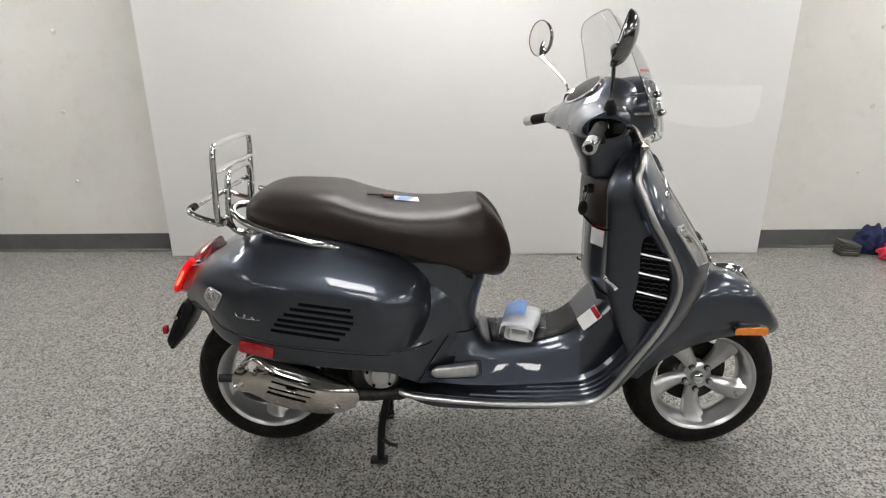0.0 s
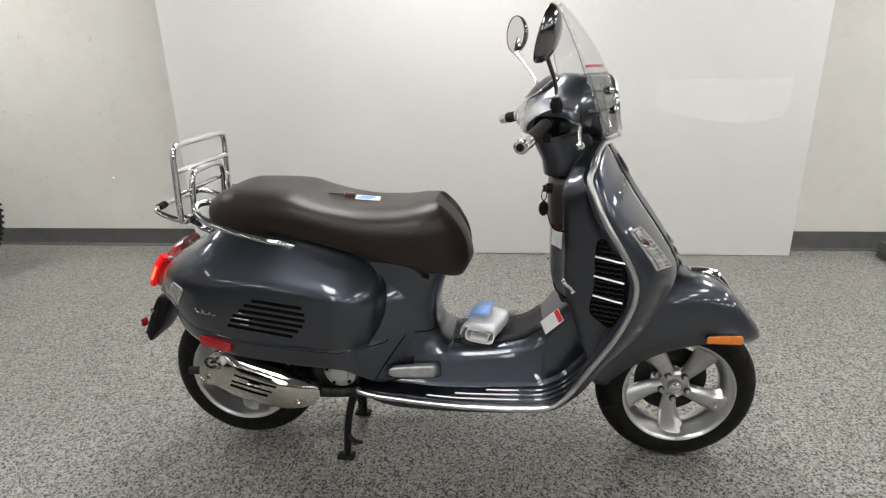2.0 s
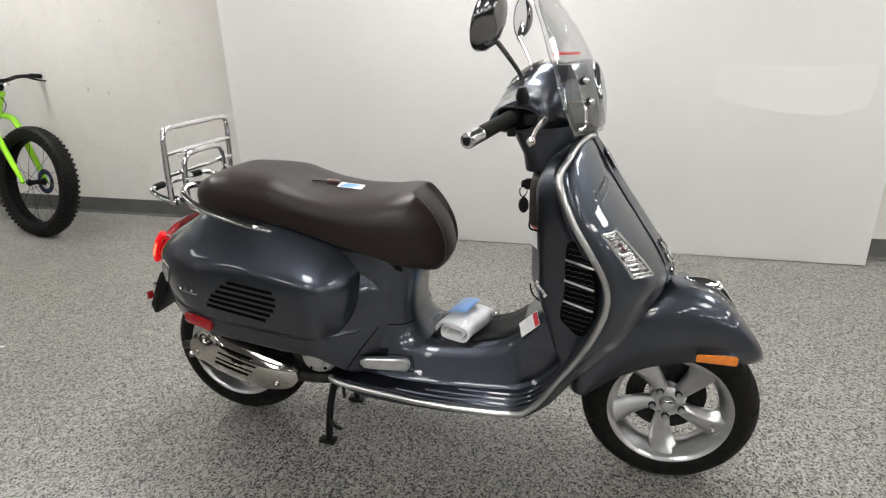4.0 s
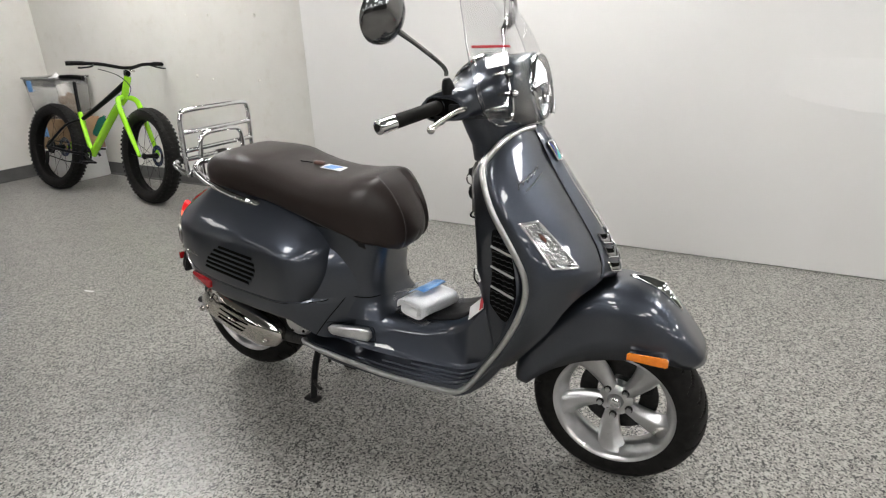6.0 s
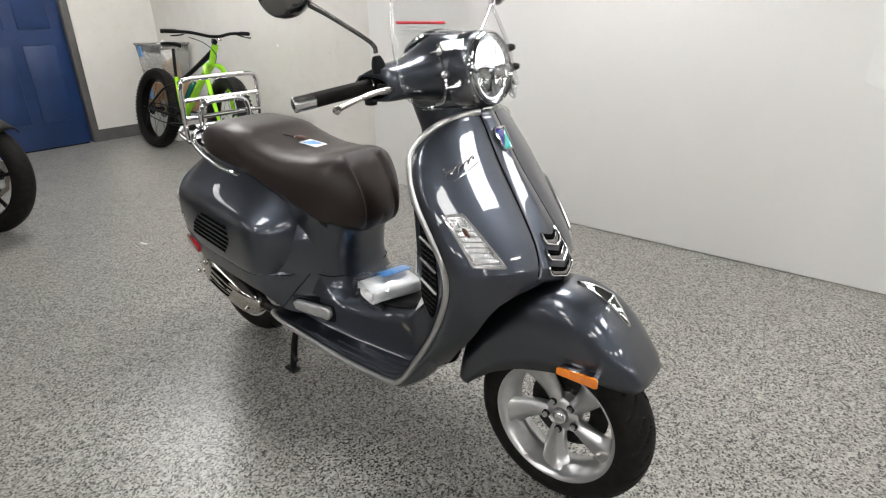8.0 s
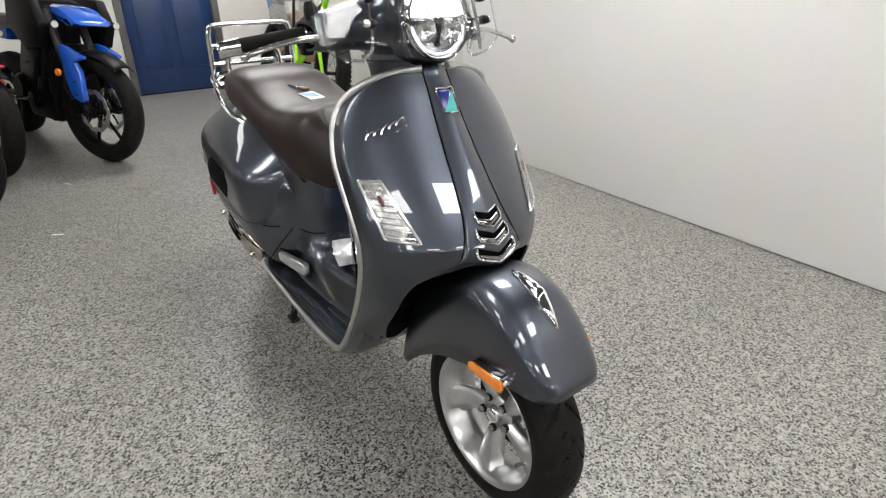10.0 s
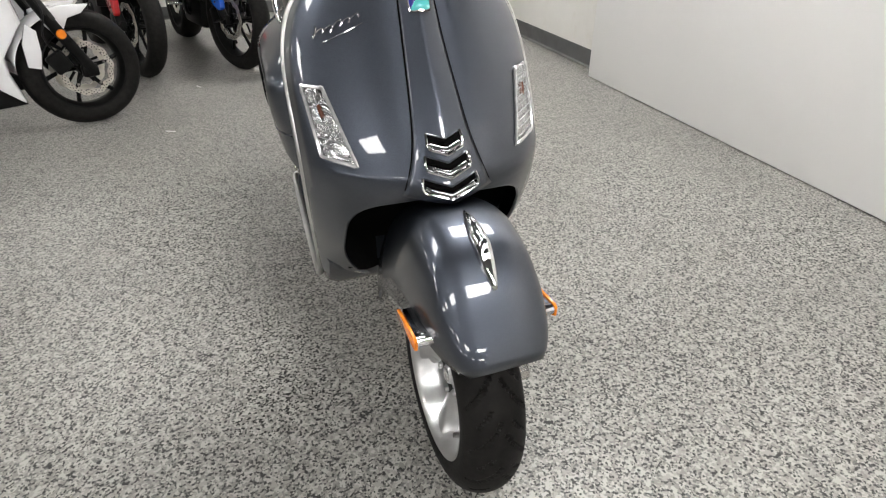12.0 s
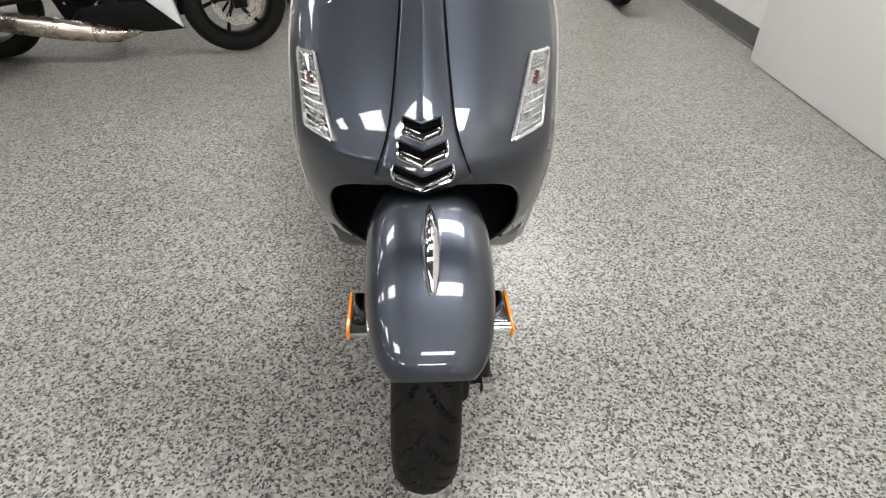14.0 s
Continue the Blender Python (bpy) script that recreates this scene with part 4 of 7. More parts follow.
# -- seat --
ST = [(-0.536, 0.822), (-0.534, 0.838), (-0.528, 0.850), (-0.512, 0.863), (-0.49, 0.872), (-0.45, 0.880), (-0.355, 0.878), (-0.29, 0.872), (-0.235, 0.853), (-0.15, 0.832), (-0.07, 0.823), (0.0, 0.824), (0.08, 0.834), (0.112, 0.836), (0.149, 0.812), (0.183, 0.772), (0.208, 0.728), (0.218, 0.694), (0.222, 0.671)]
SB = [(-0.536, 0.800), (-0.534, 0.788), (-0.528, 0.779), (-0.50, 0.776), (-0.33, 0.758), (-0.24, 0.745), (-0.15, 0.722), (-0.06, 0.697), (0.03, 0.670), (0.123, 0.632), (0.155, 0.613), (0.176, 0.609), (0.195, 0.619), (0.210, 0.638), (0.219, 0.656), (0.222, 0.668)]
SW = [(-0.536, 0.096), (-0.533, 0.112), (-0.524, 0.128), (-0.50, 0.142), (-0.42, 0.156), (-0.25, 0.166), (-0.05, 0.168), (0.06, 0.159), (0.10, 0.149), (0.14, 0.129), (0.17, 0.106), (0.19, 0.085), (0.205, 0.062), (0.215, 0.040), (0.222, 0.012)]


def SEAT_Z(x):
    """Height of the middle of the seat."""
    return along(ST, x)


def tongue(x, y, z):
    """How far the front panel of the seat lies behind its two side panels."""
    k = min(1.0, max(0.0, (0.070 - abs(y)) / 0.012))
    a = min(1.0, max(0.0, (x - 0.075) / 0.06))
    return 0.013 * k * k * (3 - 2 * k) * a * a * (3 - 2 * a)


rows = []
for x in [-0.536, -0.5355, -0.534, -0.532, -0.528, -0.522, -0.514, -0.504, -0.495] + spread(-0.485, 0.10, 34) + spread(0.104, 0.2213, 46):
    t, b, w = along(ST, x), along(SB, x), along(SW, x)
    drop = along([(-0.56, 0.004), (-0.4, 0.006), (-0.25, 0.012), (0.0, 0.010), (0.1, 0.006), (0.22, 0.002)], x)
    h_ = t - b
    mid = b + 0.42 * h_
    half = [(0, b + 0.006), (w * 0.70, b + 0.003), (w * 0.92, b), (w * 0.975, b + 0.10 * h_), (w, mid)]
    f = min(1.0, max(0.0, (x - 0.09) / 0.10))
    under = [(0, b + 0.004), (w * 0.40, b + 0.02 * h_), (w * 0.72, b + 0.09 * h_), (w * 0.92, b + 0.22 * h_), (w, mid)]
    half = [(p[0] * (1 - f) + q[0] * f, p[1] * (1 - f) + q[1] * f) for p, q in zip(half, under)]
    half = smooth_curve([Vector((0, p, q)) for p, q in half], 3)[:-1]
    ew = along([(-0.536, 0.50), (-0.45, 0.43), (0.05, 0.48), (0.15, 0.62), (0.222, 0.85)], x)
    half += [Vector((0, w * math.cos(k) ** ew, mid + (t - mid) * math.sin(k) ** 0.86)) for k in spread(0.0, math.pi / 2, 26)]
    half = [Vector((-tongue(x, p.y, p.z), p.y, p.z - 0.35 * tongue(x, p.y, p.z))) for p in half]
    rows.append([Vector((x + p.x, -p.y, p.z)) for p in half] + [Vector((x + p.x, p.y, p.z)) for p in reversed(half[1:-1])])
seat = sp("seat", sheet(rows, loop=True, caps=True), VINYL, "dark brown vinyl two-level seat", angle=70)

sp("seat_base", sheet([[Vector((x, s * along(SW, x) * 0.86, along(SB, x) + d)) for s, d in ((-1, 0.004), (-0.97, -0.022), (0.97, -0.022), (1, 0.004))] for x in spread(-0.515, 0.09, 20)], loop=False), BLACK, "black seat base", solid=0.004)

# -- chrome rear rack, folded up, and grab rail --
bar = lambda pts, r=0.0085, n=10: tube(pts, r, n, 6)
hx = lambda z: -0.600 + (z - 0.80) * 0.055
rack = sp("rack_frame", bar([(hx(0.80), -0.138, 0.790), (hx(0.83), -0.144, 0.83), (hx(0.95), -0.144, 0.95), (hx(0.985), -0.140, 0.985), (hx(1.004), -0.120, 1.004), (hx(1.005), 0, 1.006), (hx(1.004), 0.128, 1.004), (hx(0.985), 0.150, 0.985), (hx(0.95), 0.154, 0.95), (hx(0.83), 0.154, 0.83), (hx(0.80), 0.146, 0.790)]), CHROME, "chrome tube luggage rack folded upright")
part("crossbar", bar([(hx(0.935), -0.144, 0.935), (hx(0.935), 0, 0.935), (hx(0.935), 0.154, 0.935)], 0.008), CHROME, rack)
part("crossbar", bar([(hx(0.875), -0.144, 0.875), (hx(0.875), 0, 0.875), (hx(0.875), 0.154, 0.875)], 0.008), CHROME, rack)
part("inner_hoop", bar([(-0.51, -0.085, 0.748), (-0.548, -0.086, 0.752), (-0.580, -0.088, 0.768), (-0.588, -0.090, 0.80), (-0.582, -0.090, 0.88), (-0.580, -0.080, 0.912), (-0.579, -0.055, 0.924), (-0.579, 0.0, 0.926), (-0.579, 0.06, 0.924), (-0.580, 0.088, 0.912), (-0.582, 0.098, 0.88), (-0.588, 0.098, 0.80), (-0.580, 0.094, 0.768), (-0.548, 0.092, 0.752), (-0.51, 0.088, 0.748)], 0.0085), CHROME, rack)
both("grab_rail", bar([(-0.262, -0.150, 0.722), (-0.300, -0.172, 0.742), (-0.33, -0.180, 0.750), (-0.37, -0.182, 0.760), (-0.44, -0.179, 0.779), (-0.51, -0.168, 0.803), (-0.548, -0.150, 0.824), (-0.558, -0.126, 0.836), (-0.550, -0.10, 0.840), (-0.52, -0.08, 0.836)], 0.010), CHROME, "chrome passenger grab rail")
sp("rear_loop", bar([(-0.585, -0.14, 0.796), (-0.62, -0.141, 0.804), (-0.655, -0.138, 0.816), (-0.680, -0.122, 0.824), (-0.688, -0.09, 0.826), (-0.690, 0.0, 0.826), (-0.688, 0.09, 0.826), (-0.680, 0.122, 0.824), (-0.655, 0.138, 0.816), (-0.62, 0.141, 0.804), (-0.585, 0.14, 0.796)], 0.0085), CHROME, "chrome rear loop of the rack")
for s in (-1, 1):
    sp("rack_rubber", tube([(-0.686, s * 0.105, 0.8255), (-0.689, s * 0.085, 0.826), (-0.690, s * 0.065, 0.826)], 0.0105, 12, 2), RUBBER, "black rubber sleeve on the rack loop")
    sp("rack_hinge", joined(moved(spin([(0, -0.014), (0.013, -0.013), (0.013, 0.013), (0, 0.014)], 14), Matrix.Translation((-0.592, s * 0.120, 0.800))), tube([(-0.592, s * 0.12, 0.80), (-0.586, s * 0.105, 0.785), (-0.580, s * 0.09, 0.775)], 0.008, 8, 3)), CHROME, "chrome rack hinge")

# -- engine, exhaust, stand --
sp("engine_block", joined(block(-0.36, -0.10, -0.10, 0.14, 0.20, 0.40, 0.03), moved(spin([(0, -0.03), (0.06, -0.03), (0.075, -0.015), (0.08, 0.03), (0, 0.03)], 28), Matrix.Translation((-0.205, -0.115, 0.335)))), DARKMETAL, "dark cast engine casing")
sp("engine_cover", moved(spin([(0, -0.030), (0.026, -0.030), (0.030, -0.022), (0.046, -0.018), (0.055, -0.004), (0.056, 0.02)], 24), Matrix.Translation((-0.178, -0.150, 0.345))), RESTMETAL, "bare alloy engine cover")
for a in range(5):
    sp("cover_bolt", moved(spin([(0, -0.004), (0.004, -0.004), (0.0055, 0), (0, 0.001)], 8), Matrix.Translation((-0.178 + 0.039 * math.cos(a * 1.257 + 0.4), -0.1695, 0.345 + 0.039 * math.sin(a * 1.257 + 0.4)))), SHADOWGAP)
sp("swing_arm", joined(block(-0.55, -0.20, 0.05, 0.13, 0.21, 0.30, 0.025), tube([(-0.54, -0.10, 0.25), (-0.45, -0.11, 0.25), (-0.33, -0.08, 0.27)], 0.022, 10)), DARKMETAL)
muf_rows = []
ax0, ax1 = Vector((-0.61, 0, 0.335)), Vector((-0.255, 0, 0.268))
for k in spread(0, 1, 24):
    c = ax0.lerp(ax1, k)
    hgt = along([(0, 0.018), (0.06, 0.045), (0.2, 0.066), (0.45, 0.066), (0.7, 0.056), (0.9, 0.036), (1, 0.014)], k)
    wid = along([(0, 0.015), (0.06, 0.035), (0.2, 0.05), (0.5, 0.052), (0.8, 0.045), (1, 0.015)], k)
    muf_rows.append([Vector((c.x + 0.22 * hgt * math.sin(a), -0.150 + wid * math.cos(a), c.z + hgt * math.sin(a))) for a in spread(0, 2 * math.pi * 27 / 28, 28)])
muf = sp("silencer", sheet(muf_rows, loop=True, caps=True), DARKMETAL, "exhaust silencer with polished heat shield")
SH = [(-0.605, 0.335), (-0.598, 0.362), (-0.572, 0.392), (-0.535, 0.412), (-0.500, 0.412), (-0.44, 0.388), (-0.35, 0.352), (-0.27, 0.315), (-0.243, 0.290), (-0.245, 0.264), (-0.272, 0.238), (-0.32, 0.226), (-0.37, 0.226), (-0.46, 0.246), (-0.555, 0.285), (-0.598, 0.312)]
shl = smooth_curve([Vector((x, 0, z)) for x, z in SH], 4, True)
sc = Vector((-0.43, 0, 0.325))
SHY = lambda p, r: -0.184 - 0.030 * (1 - r ** 2.6)
srows = [[Vector((sc.x + (q.x - sc.x) * r, SHY(q, r), sc.z + (q.z - sc.z) * r)) for q in shl] for r in (0.02, 0.3, 0.55, 0.75, 0.88, 0.95, 0.985, 1.0)]
srows.append([v + Vector((0, 0.030, 0)) for v in srows[-1]])
shield = part("heat_shield", sheet(srows, loop=True), POLISHED, muf, "polished steel heat shield with slots", angle=60, solid=0.002)
for xa, za, xb, zb in ((-0.472, 0.372, -0.372, 0.340), (-0.482, 0.352, -0.360, 0.314), (-0.492, 0.333, -0.375, 0.298), (-0.498, 0.318, -0.39, 0.284)):
    part("slot", tube([(xa, -0.2115, za), ((xa + xb) / 2, -0.2140, (za + zb) / 2), (xb, -0.2115, zb)], 0.0036, 8, 3, flat=0.5), SHADOWGAP, muf)
for x, z in ((-0.531, 0.372), (-0.588, 0.325), (-0.305, 0.256), (-0.352, 0.274)):
    part("bolt", moved(spin([(0, -0.007), (0.006, -0.006), (0.010, -0.001), (0.010, 0.003)], 12), Matrix.Translation((x, -0.202, z))), STEEL, muf)
sp("exhaust_pipe", tube([(-0.26, -0.15, 0.270), (-0.20, -0.15, 0.268), (-0.14, -0.14, 0.270), (-0.08, -0.10, 0.285), (-0.05, -0.05, 0.30)], [0.020, 0.019, 0.017, 0.017, 0.017], 12), DARKMETAL, "dark exhaust pipe")
sp("tailpipe", moved(spin([(0.008, -0.03), (0.012, -0.03), (0.013, 0.02), (0.012, 0.03)], 14, "x"), Matrix.Translation((-0.625, -0.150, 0.325))), DARKMETAL)
stand = sp("centre_stand", joined(tube([(-0.17, -0.085, 0.215), (-0.19, -0.10, 0.12), (-0.196, -0.117, 0.012)], 0.012, 10, 4), tube([(-0.17, 0.085, 0.215), (-0.19, 0.10, 0.12), (-0.196, 0.117, 0.012)], 0.012, 10, 4), tube([(-0.175, -0.09, 0.19), (-0.175, 0, 0.185), (-0.175, 0.09, 0.19)], 0.012, 10, 4)), BLACK, "black tubular centre stand on the floor")
for y in (-0.118, 0.118):
    part("foot", block(-0.228, -0.172, y - 0.016, y + 0.016, 0.001, 0.014, 0.004), DARKMETAL, stand)
part("tang", tube([(-0.192, -0.11, 0.085), (-0.165, -0.125, 0.072), (-0.14, -0.135, 0.075)], 0.006, 8, 3), DARKMETAL, stand)
part("spring", tube([(-0.16 - 0.003 * (i % 2), -0.05, 0.20 - 0.01 * i) for i in range(8)], 0.006, 6, 2), DARKMETAL, stand)


# -- wheels --
def wheel(name, radius, width, label, front):
    tyre_prof = []
    h0 = 0.163
    for a in spread(-1, 1, 53):
        tyre_prof.append(a)
    bm = bmesh.new()
    nu, nv = 480, 53
    vs = []
    for i in range(nu):
        ph = 2 * math.pi * i / nu
        row = []
        for j, a in enumerate(tyre_prof):
            ang = a * 2.15
            y = width / 2 * math.sin(ang) if abs(ang) < 1.57 else width / 2 * math.copysign(1 - 0.16 * (abs(ang) - 1.57) ** 1.6, ang)
            r = radius - (1 - math.cos(min(abs(ang), 1.57))) * 0.052 - max(0.0, abs(ang) - 1.57) * (radius - 0.052 - h0) / 0.58
            if abs(ang) < 1.25:
                u = abs(y) / (width / 2)
                sweep = 1.9 * u ** 0.7 * (1 if front else -1)
                k = (ph * 15 / math.pi + sweep + (0.5 if y > 0 else 0.0)) % 2.0
                if 0.06 < u < 0.90 and k < 0.13 + 0.05 * u:
                    r -= 0.0065
                if 0.30 < u < 0.72 and 1.0 < k < 1.10:
                    r -= 0.0065
            row.append(bm.verts.new((r * math.cos(ph), y, r * math.sin(ph))))
        vs.append(row)
    for i in range(nu):
        for j in range(nv - 1):
            bm.faces.new((vs[i][j], vs[i][j + 1], vs[(i + 1) % nu][j + 1], vs[(i + 1) % nu][j]))
    bmesh.ops.recalc_face_normals(bm, faces=bm.faces[:])
    t = sp(name, bm, RUBBER, label, angle=30)
    w = width / 2 - 0.012
    rim = [(0.152, -w + 0.006), (0.164, -w - 0.002), (0.167, -w - 0.006), (0.165, -w - 0.009), (0.160, -w - 0.008), (0.153, -w + 0.002), (0.149, -w + 0.014), (0.138, -w + 0.035), (0.135, 0.0), (0.140, w - 0.02), (0.149, w - 0.01), (0.160, w + 0.006), (0.166, w + 0.006), (0.164, w), (0.152, w - 0.006)]
    part("rim", spin(rim, 72), ALLOY, t, "silver alloy rim", angle=50)
    part("hub", spin([(0, -0.024), (0.018, -0.024), (0.021, -0.020), (0.023, -0.012), (0.040, -0.010), (0.047, -0.004), (0.047, 0.03), (0, 0.03)], 40), ALLOY, t)
    part("hub_cap", spin([(0, -0.0285), (0.012, -0.028), (0.0165, -0.0245), (0.017, -0.02)], 24), CHROME, t, "chrome hub cap")
    for k in range(5):
        a = 2 * math.pi * k / 5 + radians(117)
        rows = []
        for s in spread(0, 1, 9):
            r = 0.035 + s * 0.119
            tw = 0.20 * s ** 1.5
            hw = along([(0, 0.019), (0.25, 0.0235), (0.6, 0.032), (0.85, 0.039), (1, 0.050)], s)
            y0 = along([(0, -0.010), (0.4, -0.014), (0.8, -0.026), (1, -0.037)], s)
            d = Vector((math.cos(a + tw), 0, math.sin(a + tw)))
            e = Vector((-math.sin(a + tw), 0, math.cos(a + tw)))
            dip = along([(0, 0.0), (0.45, 0.0), (0.7, 0.006), (1, 0.009)], s)
            rows.append([d * r + e * hw * q + Vector((0, y0 + o, 0)) for q, o in ((-1, 0.016), (-0.92, 0.006), (-0.7, 0.001), (-0.2, -0.003), (0.2, -0.005), (0.42, -0.0035), (0.55, dip), (0.85, dip + 0.004), (1, 0.018), (0.7, 0.030), (-0.7, 0.030))])
        part("spoke", sheet(rows, loop=True, caps=True), ALLOY, t, angle=60)
        b = a + 0.10
        part("nut_seat", moved(spin([(0, -0.0075), (0.0095, -0.0075), (0.0105, -0.004), (0.0105, 0.0)], 14), Matrix.Translation((0.042 * math.cos(b), -0.012, 0.042 * math.sin(b)))), DARKMETAL, t)
        part("wheel_nut", moved(spin([(0, -0.015), (0.0060, -0.015), (0.0078, -0.012), (0.0078, 0)], 6), Matrix.Translation((0.042 * math.cos(b), -0.012, 0.042 * math.sin(b)))), ALLOY, t)
    disc = spin([(0.06, 0.034), (0.11, 0.034), (0.11, 0.038), (0.06, 0.038)], 48)
    part("brake_disc", disc, DARKMETAL, t, "dark steel brake disc")
    part("valve", tube([(0.125, -0.01, -0.05), (0.118, -0.035, -0.047), (0.115, -0.05, -0.046)], 0.005, 8, 2), STEEL, t)
    return t


fw = wheel("front_wheel", 0.2365, 0.120, "front wheel with black tyre and five-spoke silver rim", True)
fw.matrix_basis = STEER @ Matrix.Translation((0.822, 0.0, 0.2375)) @ Matrix.Rotation(radians(-2.6), 4, "Z")
rw = wheel("rear_wheel", 0.240, 0.130, "rear wheel with black tyre and silver rim", False)
rw.matrix_basis = Matrix.Translation((-0.537, 0.0, 0.260))


def st(name, bm, mat, label="", parent=None, **kw):
    """A part that turns with the handlebar."""
    return part(name, moved(bm, STEER), mat, parent or SCOOTER, label, **kw)


# -- front fender --
FC = Vector((0.822, 0, 0.2375))
FR = [(43, 0.290), (48, 0.298), (55, 0.308), (67, 0.336), (79, 0.364), (92, 0.377), (110, 0.365), (130, 0.335), (155, 0.300), (168, 0.285), (178, 0.275)]
FE = [(43, 0.262), (48, 0.245), (56, 0.230), (66, 0.212), (76, 0.196), (90, 0.184), (105, 0.178), (125, 0.182), (150, 0.205), (165, 0.232), (178, 0.265)]
FW = [(43, 0.066), (46, 0.079), (52, 0.093), (60, 0.102), (70, 0.107), (95, 0.110), (130, 0.106), (178, 0.095)]
rows = []
for d in spread(43, 168, 44):
    R, e, w = along(FR, d), along(FE, d), along(FW, d)
    a = radians(d)
    ring = []
    for t in spread(0, math.pi, 29):
        c, s = math.cos(t), math.sin(t)
        ring.append(FC + Vector((math.cos(a), 0, math.sin(a))) * (e + (R - e) * s ** 0.56) + Vector((0, -w * math.copysign(abs(c) ** 0.56, c), 0)))
    rows.append(ring)
fender = st("front_fender", sheet(rows), PAINT, "painted metallic front fender", solid=0.004, angle=60)


def fender_top(d, y=0.0, out=0.0):
    a = radians(d)
    R, e, w = along(FR, d), along(FE, d), along(FW, d)
    u = min(0.999, abs(y) / w)
    s = math.sqrt(max(0.0, 1 - (u ** (1 / 0.56)) ** 2))
    return FC + Vector((math.cos(a), 0, math.sin(a))) * (e + (R - e) * s ** 0.56 + out) + Vector((0, y, 0))


rows = []
for k, d in enumerate(spread(65, 89, 20)):
    k /= 19
    w = 0.017 * math.sin(math.pi * min(1, k * 0.9 + 0.05)) ** 0.8
    hgt = 0.004 + 0.016 * math.sin(math.pi * k) ** 1.2 + (0.004 if 0.42 < k < 0.48 else 0)
    rows.append([fender_top(d, w * c, hgt * max(0.0, 1 - abs(c) ** 2.0) + 0.0005) for c in spread(-1, 1, 11)])
st("fender_crest", sheet(rows), CHROME, "chrome teardrop fender crest", solid=0.003, angle=35)
for s in (-1, 1):
    pts = plate([(0.850, 0.441), (0.850, 0.456), (0.856, 0.461), (0.942, 0.463), (0.948, 0.458), (0.948, 0.441), (0.942, 0.437)], 0.006, 0.002)
    mark = st("side_marker", moved(pts, Matrix.Translation((0, s * 0.131, 0))), AMBER, "amber side marker on a chrome base")
    wedge = plate([(0.855, s * 0.104), (0.855, s * 0.126), (0.935, s * 0.128), (0.935, s * 0.090)], 0.018, 0.003, "z")
    st("marker_base", moved(wedge, Matrix.Translation((0, 0, 0.451))), DARKCHROME, parent=mark)
    st("marker_tube", moved(spin([(0, -0.022), (0.0105, -0.022), (0.011, 0.0), (0.0105, 0.022), (0, 0.022)], 18), Matrix.Translation((0.937, s * 0.106, 0.450))), CHROME, "short chrome tube", parent=mark)
# suspension arm, caliper and damper on the left of the wheel
arm = st("fork_arm", joined(tube([(0.822, 0.075, 0.2375), (0.78, 0.085, 0.27), (0.74, 0.08, 0.34), (0.71, 0.06, 0.45)], 0.024, 12, 5), moved(spin([(0, -0.03), (0.035, -0.03), (0.04, 0.02), (0.03, 0.04), (0, 0.045)], 24), Matrix.Translation((0.822, 0.075, 0.2375)))), DARKMETAL, "single-sided trailing fork arm")
part("damper", moved(tube([(0.87, 0.10, 0.25), (0.80, 0.09, 0.40), (0.76, 0.08, 0.50)], 0.022, 12, 3), STEER), BLACK, arm)
part("caliper", moved(block(0.865, 0.925, 0.028, 0.075, 0.245, 0.315, 0.012), STEER), BLACK, arm, "black brake caliper")
part("axle_nut", moved(moved(spin([(0.006, 0.05), (0.016, 0.05), (0.016, 0.03), (0.022, 0.028)], 8), Matrix.Translation((0.89, 0.072, 0.26))), STEER), STEEL, arm)

# -- headset and bars --
rows = []
for z, xf, xb, w in ((0.90, 0.545, 0.405, 0.075), (0.94, 0.545, 0.398, 0.074), (0.975, 0.535, 0.380, 0.074), (1.01, 0.53, 0.365, 0.078), (1.05, 0.53, 0.345, 0.085)):
    rows.append([Vector(((xf + xb) / 2 + (xf - xb) / 2 * math.copysign(abs(math.cos(a)) ** 0.7, math.cos(a)), w * math.copysign(abs(math.sin(a)) ** 0.7, math.sin(a)), z)) for a in spread(0, 2 * math.pi * 23 / 24, 24)])
st("steering_neck", sheet(rows, loop=True, caps=True), PAINT, "painted neck below the headset")
rows = []
for y in spread(-0.205, 0.205, 41):
    u = abs(y) / 0.205
    xf = along([(0, 0.548), (0.3, 0.540), (0.42, 0.515), (0.55, 0.492), (0.75, 0.474), (0.95, 0.462), (1, 0.455)], u)
    xb = along([(0, 0.335), (0.35, 0.335), (0.6, 0.330), (0.9, 0.330), (1, 0.335)], u)
    zt = along([(0, 1.166), (0.2, 1.163), (0.35, 1.148), (0.5, 1.118), (0.7, 1.104), (0.93, 1.094), (1, 1.088)], u)
    zb = along([(0, 0.995), (0.3, 1.000), (0.45, 1.016), (0.6, 1.018), (0.93, 1.016), (1, 1.020)], u)
    row = []
    for a in spread(0, 2 * math.pi * 31 / 32, 32):
        c, s = math.cos(a), math.sin(a)
        xm = xb + (xf - xb) * 0.55
        x = xm + ((xf - xm) if c > 0 else (xm - xb)) * math.copysign(abs(c) ** 0.75, c)
        z = (zt + zb) / 2 + (zt - zb) / 2 * math.copysign(abs(s) ** 0.75, s)
        z -= 0.05 * max(0.0, (xm - x) / (xm - xb)) * (1 if s > 0 else 0) * (zt - zb) / 0.17
        row.append(Vector((x, y, z)))
    rows.append(row)
headset = st("headset", sheet(rows, loop=True, caps=True), PAINT, "painted handlebar headset", angle=60)
